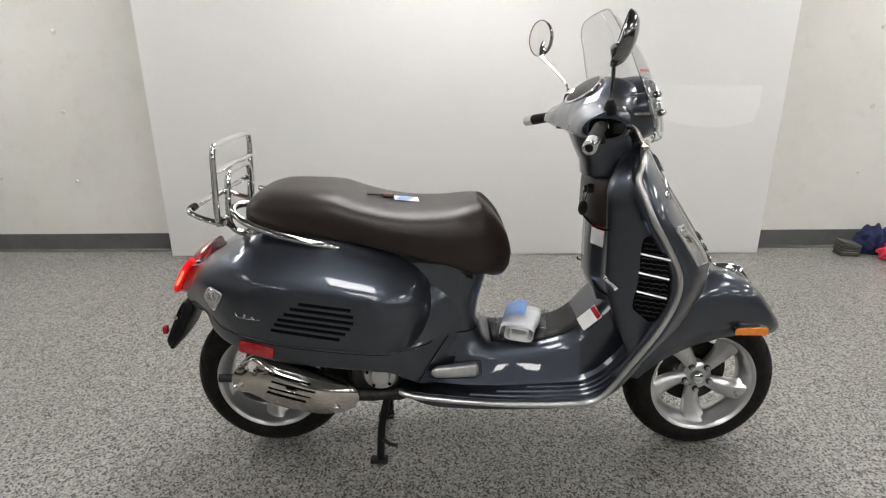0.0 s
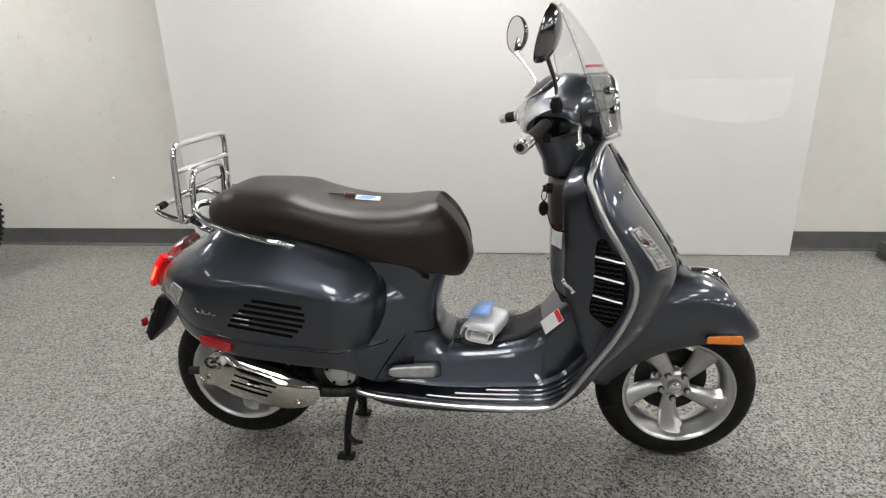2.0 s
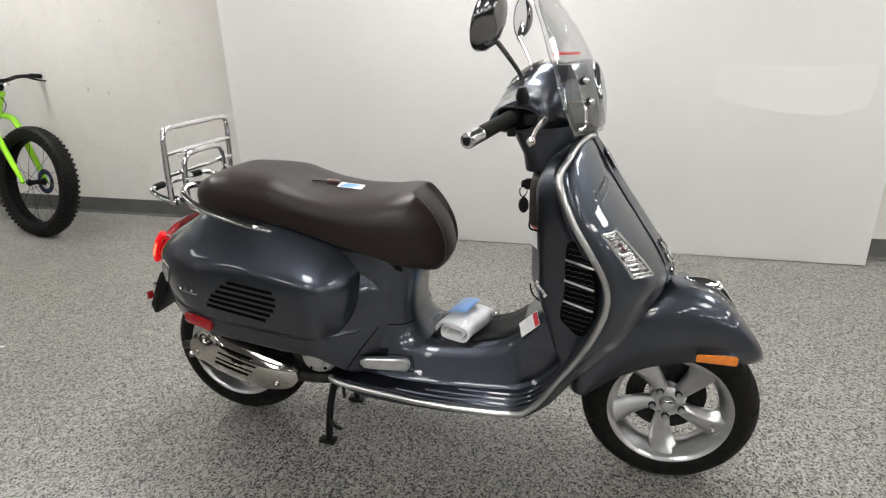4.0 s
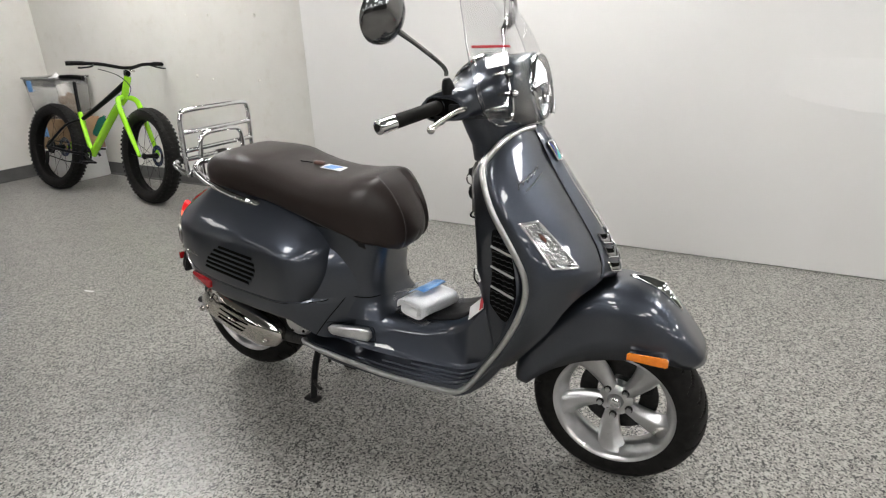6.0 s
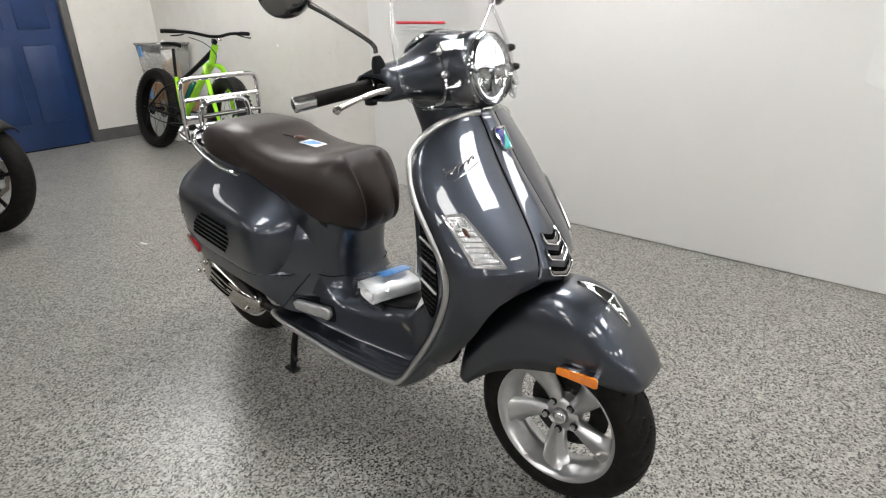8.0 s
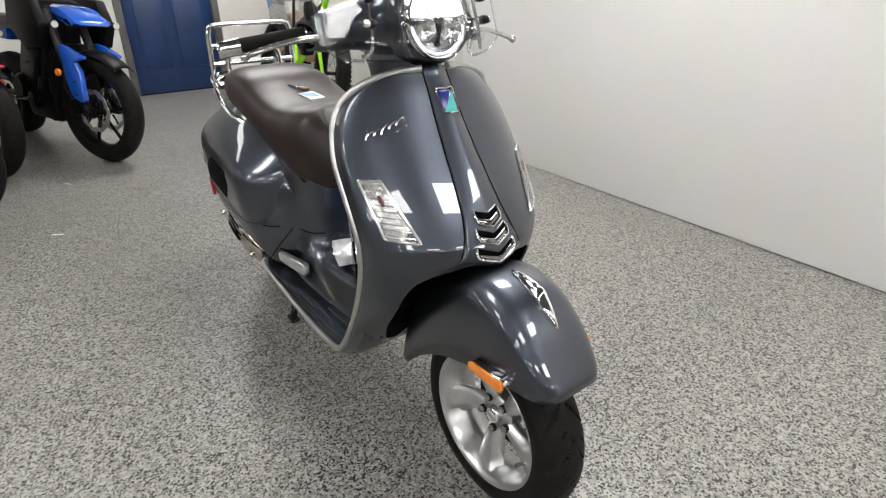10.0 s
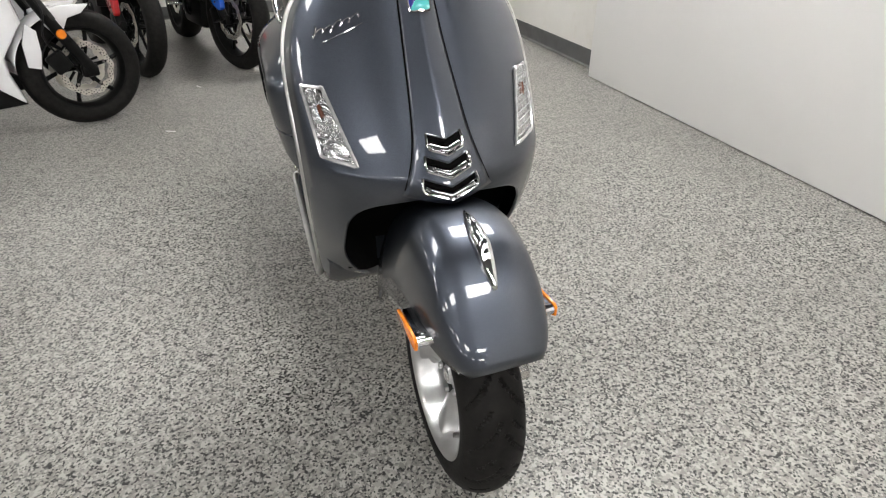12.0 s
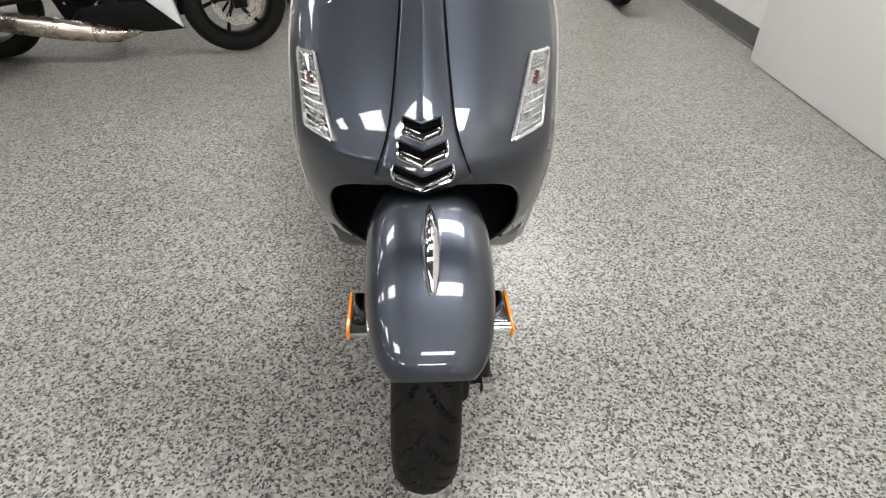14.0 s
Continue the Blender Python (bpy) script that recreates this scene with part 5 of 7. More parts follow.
# black sheet on each arm end gives the shade of an opening; nothing is hollowed
for s in (-1, 1):
    ring = [Vector((0.397 + 0.047 * math.copysign(abs(math.cos(a)) ** 0.7, math.cos(a)), s * 0.2065, 1.046 + (0.026 - 0.006 * math.cos(a)) * math.copysign(abs(math.sin(a)) ** 0.7, math.sin(a)))) for a in spread(0, 2 * math.pi * 27 / 28, 28)]
    mid = Vector((0.397, s * 0.2065, 1.046))
    part("recess_shade_cap", moved(sheet([[mid + (p - mid) * k - Vector((0, s * d, 0)) for p in ring] for k, d in ((1.0, 0.0), (0.93, -0.0012), (0.5, -0.0014), (0.01, -0.0014))], loop=True), STEER), SHADOWGAP, headset, "flat black cap as the shade in the grip and lever recess")
    part("recess_rim", moved(tube(ring[::2], 0.003, 6, 2, closed=True), STEER), PAINT, headset)
HL = Matrix.Translation((0.560, 0, 1.082)) @ Matrix.Rotation(radians(-9), 4, "Y")
part("headlamp_shell", moved(spin([(0.078, 0.016), (0.085, 0.006), (0.088, -0.02), (0.088, -0.06), (0.080, -0.10), (0.06, -0.13)], 48, "x"), STEER @ HL), PAINT, headset)
hl = st("headlamp", moved(spin([(0.0755, 0.020), (0.078, 0.0235), (0.0815, 0.019), (0.082, 0.008), (0.079, 0.004)], 56, "x"), HL), CHROME, "round headlamp with chrome rim, lit")
part("reflector", moved(spin([(0.0, -0.030), (0.02, -0.028), (0.045, -0.016), (0.068, 0.004), (0.0765, 0.018)], 48, "x"), STEER @ HL), REFLECTOR, hl)
part("lit_unit", moved(sheet([[Vector((0.009 + 0.004 * k, 0.066 * k * math.cos(a), 0.004 + 0.058 * k * math.sin(a))) for a in spread(0.03, math.pi - 0.03, 21)] for k in (0.05, 0.4, 0.7, 1.0)]), STEER @ HL), LAMPON, hl, "lit upper lamp unit", solid=0.002)
for y in (-0.046, -0.023, 0.0, 0.023, 0.046):
    part("lamp_fin", moved(tube([(0.013, y * 0.35, 0.006), (0.018, y * 0.8, 0.030), (0.017, y, 0.056 - 6 * y * y)], 0.0012, 6, 3), STEER @ HL), CHROME, hl)
for s in (-1, 1):
    part("lower_bowl", moved(spin([(0, -0.008), (0.012, -0.007), (0.022, 0.0), (0.027, 0.012)], 24, "x"), STEER @ HL @ Matrix.Translation((0.004, s * 0.034, -0.022))), REFLECTOR, hl)
part("lamp_brow", moved(sheet([[Vector((0.014 + o, y, 0.003 + d)) for y in spread(-0.068, 0.068, 13)] for d, o in ((0.005, 0.0), (0.0, 0.006), (-0.005, 0.0))]), STEER @ HL), CHROME, hl, "chrome bar across the lamp")
part("lamp_wedge", moved(plate([(-0.013, -0.008), (0.013, -0.008), (0.006, -0.052), (-0.006, -0.052)], 0.010, 0.003, "x"), STEER @ HL @ Matrix.Translation((0.004, 0, 0))), SHADOWGAP, hl, "dark wedge between the lower bowls")
part("lit_ring", moved(tube([(0.012, 0.067 * math.cos(a), 0.067 * math.sin(a)) for a in spread(math.pi * 1.06, math.pi * 1.94, 14)], 0.0022, 8, 2), STEER @ HL), LAMPON, hl, "lit lower ring")
part("glass", moved(spin([(0.0, 0.036), (0.03, 0.034), (0.055, 0.030), (0.070, 0.025), (0.0765, 0.020)], 48, "x"), STEER @ HL), LENS, hl)
# instrument cover with a bright rim, seen from behind
st("instrument_rim", moved(tube([(0.055 * math.cos(a), 0.075 * math.sin(a), 0) for a in spread(0, 2 * math.pi * 15 / 16, 16)], 0.004, 8, 3, closed=True), Matrix.Translation((0.395, 0, 1.132)) @ Matrix.Rotation(radians(-38), 4, "Y")), CHROME)
st("instrument_glass", moved(spin([(0, 0.012), (0.03, 0.010), (0.05, 0.002)], 32, "z"), Matrix.Translation((0.395, 0, 1.132)) @ Matrix.Rotation(radians(-38), 4, "Y") @ Matrix.Diagonal((1, 1.4, 1, 1))), BLACK, "dark instrument glass")
for s in (-1, 1):
    base = Vector((0.388, s * 0.19, 1.052))
    end = Vector((0.310, s * 0.361, 1.019))
    d = end - base
    g = st("handlebar_grip", tube([base, base + d * 0.3, base + d * 0.78], [0.0165, 0.016, 0.0165], 16, 4), RUBBER, "black rubber grip with chrome bar end")
    part("grip_collar", moved(tube([base - d * 0.10, base - d * 0.02, base + d * 0.06], [0.021, 0.022, 0.021], 16, 3), STEER), CHROME, g)
    part("bar_end", moved(tube([base + d * 0.76, base + d * 0.80, base + d * 0.97, base + d * 1.0], [0.017, 0.0168, 0.0168, 0.0150], 16, 3), STEER), CHROME, g, "chrome bar end")
    part("bar_end_plug", moved(tube([base + d * 0.99, base + d * 1.012], 0.009, 12, 2), STEER), BLACK, g)
    lv = st("brake_lever", tube([(0.435, s * 0.185, 1.045), (0.455, s * 0.215, 1.048), (0.452, s * 0.26, 1.045), (0.442, s * 0.31, 1.033), (0.438, s * 0.350, 1.022)], [0.007, 0.0075, 0.006, 0.0055, 0.006], 10, 5), STEEL, "bare metal brake lever with ball end")
    part("ball_end", moved(moved(spin([(0, -0.0095), (0.006, -0.0075), (0.0095, 0), (0.006, 0.0075), (0, 0.0095)], 14), Matrix.Translation((0.437, s * 0.357, 1.019))), STEER), STEEL, lv)
    st("switch_box", joined(block(0.412, 0.440, min(s * 0.19, s * 0.214), max(s * 0.19, s * 0.214), 1.034, 1.058, 0.006), block(0.375, 0.395, min(s * 0.19, s * 0.215), max(s * 0.19, s * 0.215), 1.008, 1.03, 0.004)), BLACK, "black switch and lever box")
    # mirror on its stalk
    mb = Vector((0.408, s * 0.194, 1.080))
    boot = st("mirror", tube([mb, mb + Vector((-0.002, s * 0.003, 0.018)), mb + Vector((-0.004, s * 0.006, 0.034))], [0.017, 0.015, 0.008], 14, 3), BLACK, "round dark chrome mirror on a long stalk")
    stalk = [mb + Vector((-0.004, s * 0.006, 0.04)), mb + Vector((-0.007, s * 0.018, 0.062)), mb + Vector((-0.035, s * 0.10, 0.112)), mb + Vector((-0.058, s * 0.160, 0.145))]
    part("stalk", moved(tube(stalk, [0.005, 0.005, 0.0052, 0.0085], 10, 5), STEER), CHROME if s > 0 else DARKCHROME, boot)
    mc = Vector((0.352, s * 0.388, 1.244 if s < 0 else 1.284))
    tilt = Matrix.Translation(mc) @ Matrix.Rotation(radians(16 * s if s < 0 else 26), 4, "Z") @ Matrix.Rotation(radians(16 if s < 0 else 2), 4, "Y")
    part("mirror_neck", moved(tube([stalk[-1], (stalk[-1] + mc) / 2 + Vector((0.004, 0, -0.006)), mc + Vector((0.01, -s * 0.012, -0.012))], [0.009, 0.010, 0.008], 10, 4), STEER), CHROME if s > 0 else DARKCHROME, boot)
    shell = [(0.0, 0.030), (0.022, 0.029), (0.042, 0.022), (0.054, 0.011), (0.058, 0.0), (0.057, -0.003), (0.054, -0.003)]
    part("mirror_shell", moved(spin(shell, 40, "x"), STEER @ tilt), DARKCHROME, boot, "dark chrome mirror shell")
    part("mirror_glass", moved(spin([(0, -0.001), (0.025, -0.0012), (0.054, -0.002)], 40, "x"), STEER @ tilt), MIRROR, boot)

# -- clear fly screen --
def screen_point(v, u):
    """v from the lower edge to the top, u across."""
    z = along([(0, 1.008), (0.3, 1.10), (0.6, 1.20), (0.85, 1.30), (1, 1.335)], v)
    w = along([(0, 0.185), (0.05, 0.215), (0.12, 0.233), (0.35, 0.230), (0.55, 0.213), (0.75, 0.175), (0.88, 0.130), (0.97, 0.06), (1, 0.015)], v)
    xc = along([(0, 0.606), (0.3, 0.584), (0.6, 0.540), (0.85, 0.468), (1, 0.435)], v)
    depth = along([(0, 0.085), (0.3, 0.098), (0.55, 0.090), (0.75, 0.066), (0.9, 0.036), (1, 0.0)], v)
    return Vector((xc - depth * u * u, u * w, z))


rows = []
for v in spread(0.0, 1.0, 34):
    rows.append([screen_point(v, u) for u in spread(-1, 1, 33)])
bm = sheet(rows)
gone = [f for f in bm.faces if (f.calc_center_median() - Vector((f.calc_center_median().x, 0, 1.075))).length < 0.088 or (abs(f.calc_center_median().y) < 0.080 and f.calc_center_median().z < 1.08)]
bmesh.ops.delete(bm, geom=gone, context="FACES")
screen = st("fly_screen", bm, SCREEN, "clear curved plastic fly screen", solid=0.003)
edge = [screen_point(v, -1) for v in spread(0.0, 0.12, 6) + spread(0.16, 0.99, 16)] + [screen_point(v, 1) for v in spread(0.97, 0.16, 16) + spread(0.12, 0.0, 6)]
part("screen_edge", moved(tube(edge, 0.0015, 6, 2), STEER), clear_sheet("clear_edge", (0.8, 0.82, 0.83)), screen)
clear_edge = bpy.data.materials["clear_edge"]
for s in (-1, 1):
    part("screen_edge", moved(tube([screen_point(0.01, s * u) for u in spread(1.0, 0.46, 6)] + [Vector((screen_point(0.12 + 0.02 * k, s * 0.45).x, s * 0.079, 1.02 + 0.03 * k)) for k in range(2)], 0.0024, 6, 2), STEER), clear_edge, screen)
arc = []
for k in spread(-35, 215, 26):
    yy, zz = 0.089 * math.cos(radians(k)), 1.075 + 0.089 * math.sin(radians(k))
    v = next(q for q in spread(0, 1, 400) if screen_point(q, 0).z >= zz)
    w = abs(screen_point(v, 1).y)
    arc.append(screen_point(v, yy / w))
part("screen_edge", moved(tube(arc, 0.0024, 6, 1), STEER), clear_edge, screen)
for s in (-1, 1):
    for v, u in ((0.372, 0.64), (0.230, 0.635)):
        p = screen_point(v, s * u)
        n = Vector((0.45, s * 0.89, 0.1)).normalized()
        b = part("screen_bolt", moved(tube([p - n * 0.012, p - n * 0.002, p + n * 0.006, p + n * 0.013], [0.009, 0.010, 0.009, 0.006], 12, 2), STEER), BLACK, screen, "black and chrome screen bolt")
        part("screen_bolt_cap", moved(tube([p + n * 0.010, p + n * 0.014, p + n * 0.017], [0.0075, 0.007, 0.003], 12, 2), STEER), CHROME, screen)
    pts = [screen_point(v, s * u) - Vector((0.010, s * 0.014, 0)) for v, u in ((0.42, 0.64), (0.30, 0.645), (0.16, 0.655), (0.05, 0.74), (0.03, 0.84))]
    part("screen_strut", moved(tube(pts, 0.0038, 8, 4), STEER), CHROME, screen, "thin chrome screen bracket")
    for v in (0.372, 0.230):
        q = screen_point(v, s * 0.64)
        part("bracket_arm", moved(tube([q - Vector((0.006, s * 0.010, 0)), q - Vector((0.028, s * 0.026, 0.002)), q - Vector((0.050, s * 0.036, 0.006))], 0.0045, 8, 2), STEER), STEEL, screen)
def on_screen(v0, v1, u0, u1, out):
    return sheet([[screen_point(v, u) + Vector((out, 0, 0.0)) for u in spread(u0, u1, 8)] for v in (v0, v1)])
part("screen_label", moved(on_screen(0.540, 0.556, -0.965, -0.53, 0.003), STEER), REDINK, screen, "red warning strip", solid=0.0006)
for k in range(3):
    part("label_line", moved(on_screen(0.522 - 0.020 * k, 0.526 - 0.020 * k, -0.94, -0.55, 0.003), STEER), GREYINK, screen, solid=0.0006)


# ---- things on the scooter ----
def roll(name, label, at):
    t = thing(name, label, "bag", at)
    fold = []
    for k in spread(0, 1, 60):
        a = 2 * math.pi * 2.1 * k + 2.6
        r = 0.34 + 0.52 * k
        fold.append(Vector((0.050 * r * math.copysign(abs(math.cos(a)) ** 0.45, math.cos(a)), 0, 0.026 + 0.024 * r * math.copysign(abs(math.sin(a)) ** 0.6, math.sin(a)))))
    part("paper_roll", sheet([[p + Vector((0.004 * math.sin(30 * y), y, 0)) for p in fold] for y in spread(-0.078, 0.070, 6)]), WHITEPAPER, t, "folded white paper booklet", solid=0.0015, angle=60)
    rows = []
    for y in spread(-0.094, 0.104, 22):
        k = 1 - 0.40 * max(0.0, abs(y) / 0.10 - 0.75) / 0.25
        ring = []
        for a in spread(0, 2 * math.pi * 35 / 36, 36):
            c, q = math.cos(a), math.sin(a)
            fx = 1 + 0.16 * noise.noise(Vector((3 * c, 22 * y, 3 * q)))
            ring.append(Vector((0.058 * k * fx * math.copysign(abs(c) ** 0.7, c), y + 0.010 * noise.noise(Vector((2 * c, 2 * q, 5))), max(0.001, 0.030 + 0.031 * k * fx * math.copysign(abs(q) ** 0.7, q)))))
        rows.append(ring)
    part("plastic_sleeve", sheet(rows, loop=True), clear_sheet("clear_bag_film", (0.95, 0.96, 0.975), 0.06), t, "crinkled clear plastic bag", angle=18)
    part("blue_print", sheet([[Vector((0.050 * math.cos(a), y, 0.030 + 0.0295 * math.sin(a))) for a in spread(1.45, 2.7, 8)] for y in (-0.03, 0.02, 0.066)]), BLUEINK, t, "blue printed patch", solid=0.0008)
    return t


roll("document_bag", "clear plastic bag with rolled white papers on the floor board", Matrix.Translation((0.246, 1.592, 0.407)) @ Matrix.Rotation(radians(-14), 4, "Z") @ Matrix.Rotation(radians(3), 4, "Y") @ Matrix.Diagonal((1.28, 1.05, 1.36, 1)))

card = thing("card", "small blue and white card lying on the brown seat", "card", Matrix.Translation((-0.100, 1.628, SEAT_Z(-0.100) + 0.002)) @ Matrix.Rotation(radians(8), 4, "Z") @ Matrix.Rotation(radians(7), 4, "Y"))
part("card_sheet", block(-0.036, 0.036, -0.026, 0.026, 0.0, 0.0012, 0.0004), WHITEPAPER, card)
part("blue_print", moved(plate([(-0.030, -0.020), (0.006, -0.020), (0.024, 0.018), (-0.018, 0.018)], 0.0006, 0, "z"), Matrix.Translation((0, 0, 0.0017))), BLUEINK, card, "blue printed area")
key = thing("key", "loose key with brown head lying on the seat", "key", Matrix.Translation((-0.168, 1.618, SEAT_Z(-0.168) + 0.006)) @ Matrix.Rotation(radians(24), 4, "Z") @ Matrix.Rotation(radians(9), 4, "Y"))
part("key_head", block(0.0, 0.032, -0.011, 0.011, -0.004, 0.006, 0.003), vary(material("brown_plastic", (0.1, 0.05, 0.035), 0.4), 30, (0.08, 0.035, 0.025), (0.12, 0.06, 0.045)), key, "brown plastic key head")
part("key_collar", block(-0.005, 0.001, -0.007, 0.007, -0.003, 0.004, 0.001), STEEL, key)
part("key_blade", block(-0.045, -0.004, -0.004, 0.004, -0.002, 0.001, 0.0006), BLACK, key)

# ---- fat-tyre bicycle leaning on the wall ----
GREEN = vary(material("lime_green_paint", (0.3, 0.7, 0.02), 0.25, 0, 1.0), 8, (0.26, 0.62, 0.015), (0.33, 0.74, 0.025))
BIKEBLACK = vary(material("satin_black_paint", (0.008, 0.008, 0.008), 0.42, 0, 0, 0.03, 0.12), 20, (0.003, 0.003, 0.003), (0.007, 0.007, 0.007))
WARMSTEEL = vary(material("heat_tinted_steel", (0.5, 0.44, 0.36), 0.3, 1.0), 9, (0.42, 0.36, 0.29), (0.60, 0.54, 0.46), (0.2, 0.36))


def knob_tyre(r, w, knobs, mat, name, parent, at):
    prof = [(r - w * 0.80, -w * 0.30), (r - w * 0.55, -w * 0.48), (r - w * 0.25, -w * 0.46), (r - w * 0.06, -w * 0.28), (r, 0), (r - w * 0.06, w * 0.28), (r - w * 0.25, w * 0.46), (r - w * 0.55, w * 0.48), (r - w * 0.80, w * 0.30)]
    bms = [spin(prof, 72)]
    for i in range(knobs):
        a = 2 * math.pi * i / knobs
        for j, (y, rr) in enumerate(((-0.40, 0.16), (-0.13, 0.01), (0.13, 0.01), (0.40, 0.16))):
            aa = a + (j % 2) * math.pi / knobs
            bms.append(moved(block(-0.008, 0.0005, -0.011, 0.011, -0.008, 0.008), Matrix.Translation((math.cos(aa) * (r - w * rr), w * y, math.sin(aa) * (r - w * rr))) @ Matrix.Rotation(-aa, 4, "Y")))
    t = part(name, joined(*bms), mat, parent, "wide knobbly black tyre", angle=40)
    t.matrix_basis = at
    return t


bike = thing("fat_bike", "lime green fat-tyre bicycle leaning against the white wall", "bicycle", Matrix.Translation((0.045, 3.04, 0)) @ Matrix.Rotation(radians(-12.4), 4, "X"))
ZW = 0.372


def bike_wheel(at):
    t = knob_tyre(0.374, 0.118, 60, RUBBER, "wheel", bike, at)
    part("rim", spin([(0.285, -0.034), (0.296, -0.034), (0.292, 0.0), (0.296, 0.034), (0.285, 0.034), (0.280, 0.0)], 48), BIKEBLACK, t)
    part("hub", spin([(0.0, -0.065), (0.012, -0.065), (0.026, -0.05), (0.016, -0.03), (0.016, 0.03), (0.026, 0.05), (0.012, 0.065), (0, 0.065)], 20), BIKEBLACK, t)
    for i in range(16):
        a = 2 * math.pi * i / 16
        s = 1 if i % 2 else -1
        part("spoke", tube([(0.022 * math.cos(a + 0.8), s * 0.045, 0.022 * math.sin(a + 0.8)), (0.285 * math.cos(a), s * 0.01, 0.285 * math.sin(a))], 0.0015, 5, 1), BIKEBLACK, t)
    part("brake_disc", spin([(0.05, 0.058), (0.085, 0.058), (0.085, 0.061), (0.05, 0.061)], 32), STEEL, t)
    return t


turn_f = Matrix.Translation((-3.34, 0, 0.60)) @ Matrix.Rotation(radians(-9), 4, Vector((-0.36, 0, 0.93))) @ Matrix.Translation((3.34, 0, -0.60))
level = turn_f @ Matrix.Translation((-3.42, 0, 1.0)) @ Matrix.Rotation(radians(5), 4, "X") @ Matrix.Translation((3.42, 0, -0.955))
bike_wheel(Matrix.Translation((-4.42, 0, ZW)))
bike_wheel(turn_f @ Matrix.Translation((-3.15, 0, ZW)))
part("frame_tube", tube([(-3.46, 0, 0.83), (-3.62, 0, 0.68), (-3.915, 0, 0.335)], [0.030, 0.031, 0.030], 14, 5), GREEN, bike, "lime green frame tube")
part("head_tube", tube([(-3.425, 0, 0.985), (-3.452, 0, 0.90), (-3.476, 0, 0.81)], 0.027, 14, 3), GREEN, bike)
part("top_tube", tube([(-3.47, 0, 0.92), (-3.75, 0, 0.77), (-4.03, 0, 0.63)], [0.025, 0.02, 0.017], 12, 4), BIKEBLACK, bike, "black top tube")
part("seat_tube", tube([(-4.075, 0, 0.68), (-4.0, 0, 0.50), (-3.915, 0, 0.33)], 0.019, 12, 3), GREEN, bike)
for s in (-1, 1):
    part("chain_stay", tube([(-3.93, s * 0.03, 0.33), (-4.10, s * 0.085, 0.345), (-4.42, s * 0.09, ZW)], 0.012, 10, 4), BIKEBLACK if s < 0 else GREEN, bike)
    part("seat_stay", tube([(-4.05, s * 0.018, 0.62), (-4.16, s * 0.08, 0.56), (-4.42, s * 0.09, ZW)], 0.010, 10, 4), BIKEBLACK if s < 0 else GREEN, bike)
    part("fork_blade", moved(tube([(-3.47, s * 0.02, 0.82), (-3.44, s * 0.075, 0.79), (-3.36, s * 0.082, 0.66), (-3.17, s * 0.075, ZW)], [0.020, 0.022, 0.021, 0.014], 12, 5), turn_f), GREEN, bike)
    part("crank_arm", tube([(-3.915, s * 0.06, 0.33), (-3.915 + s * -0.085, s * 0.085, 0.33 + s * 0.03), (-3.915 - s * 0.165, s * 0.09, 0.33 + s * 0.05)], 0.010, 8, 2), BIKEBLACK, bike)
    part("pedal", moved(block(-0.05, 0.05, -0.045, 0.045, -0.008, 0.008, 0.004), Matrix.Translation((-3.915 - s * 0.165, s * 0.145, 0.33 + s * 0.05))), BIKEBLACK, bike)
    part("grip", moved(tube([(-3.50, s * 0.27, 1.035), (-3.52, s * 0.33, 1.035), (-3.535, s * 0.385, 1.033)], 0.017, 10, 3), level), RUBBER, bike)
    part("brake_lever", moved(tube([(-3.47, s * 0.22, 1.025), (-3.43, s * 0.25, 1.01), (-3.44, s * 0.31, 1.0), (-3.45, s * 0.34, 1.0)], 0.006, 8, 3), level), BIKEBLACK, bike)
part("handlebar", moved(tube([(-3.52, -0.36, 1.034), (-3.48, -0.18, 1.030), (-3.415, -0.06, 1.005), (-3.405, 0, 1.0), (-3.415, 0.06, 1.005), (-3.48, 0.18, 1.030), (-3.52, 0.36, 1.034)], 0.0135, 12, 5), level), BIKEBLACK, bike)
part("stem", moved(joined(tube([(-3.435, 0, 1.0), (-3.42, 0, 1.004), (-3.40, 0, 1.002)], 0.021, 12, 2), tube([(-3.425, 0, 0.975), (-3.43, 0, 1.0), (-3.437, 0, 1.025)], 0.018, 12, 2)), turn_f), BIKEBLACK, bike)
part("brake_hose", moved(tube([(-3.45, -0.2, 1.02), (-3.36, -0.1, 0.98), (-3.34, -0.02, 0.90), (-3.42, 0.0, 0.83)], 0.003, 6, 5), turn_f), BIKEBLACK, bike)
part("bell", moved(spin([(0, 0.018), (0.014, 0.015), (0.022, 0.004), (0.022, 0)], 16, "z"), Matrix.Translation((-3.40, 0.02, 1.022))), STEEL, bike)
part("seat_post", tube([(-4.075, 0, 0.67), (-4.11, 0, 0.80), (-4.14, 0, 0.93)], 0.0145, 12, 3), BIKEBLACK, bike)
rows = []
for k in spread(0, 1, 14):
    w = along([(0, 0.05), (0.15, 0.07), (0.45, 0.055), (0.7, 0.025), (1, 0.014)], k)
    rows.append([Vector((-4.285 + 0.27 * k, w * math.cos(a), 0.965 + 0.012 * math.sin(3 * k) + (0.016 if math.sin(a) > 0 else 0.024) * math.sin(a))) for a in spread(0, 2 * math.pi * 15 / 16, 16)])
part("saddle", sheet(rows, loop=True, caps=True), BIKEBLACK, bike, "black slim saddle")
part("chain_ring", moved(spin([(0.05, -0.058), (0.075, -0.058), (0.075, -0.055), (0.05, -0.055)], 30), Matrix.Translation((-3.915, 0, 0.33))), BIKEBLACK, bike)
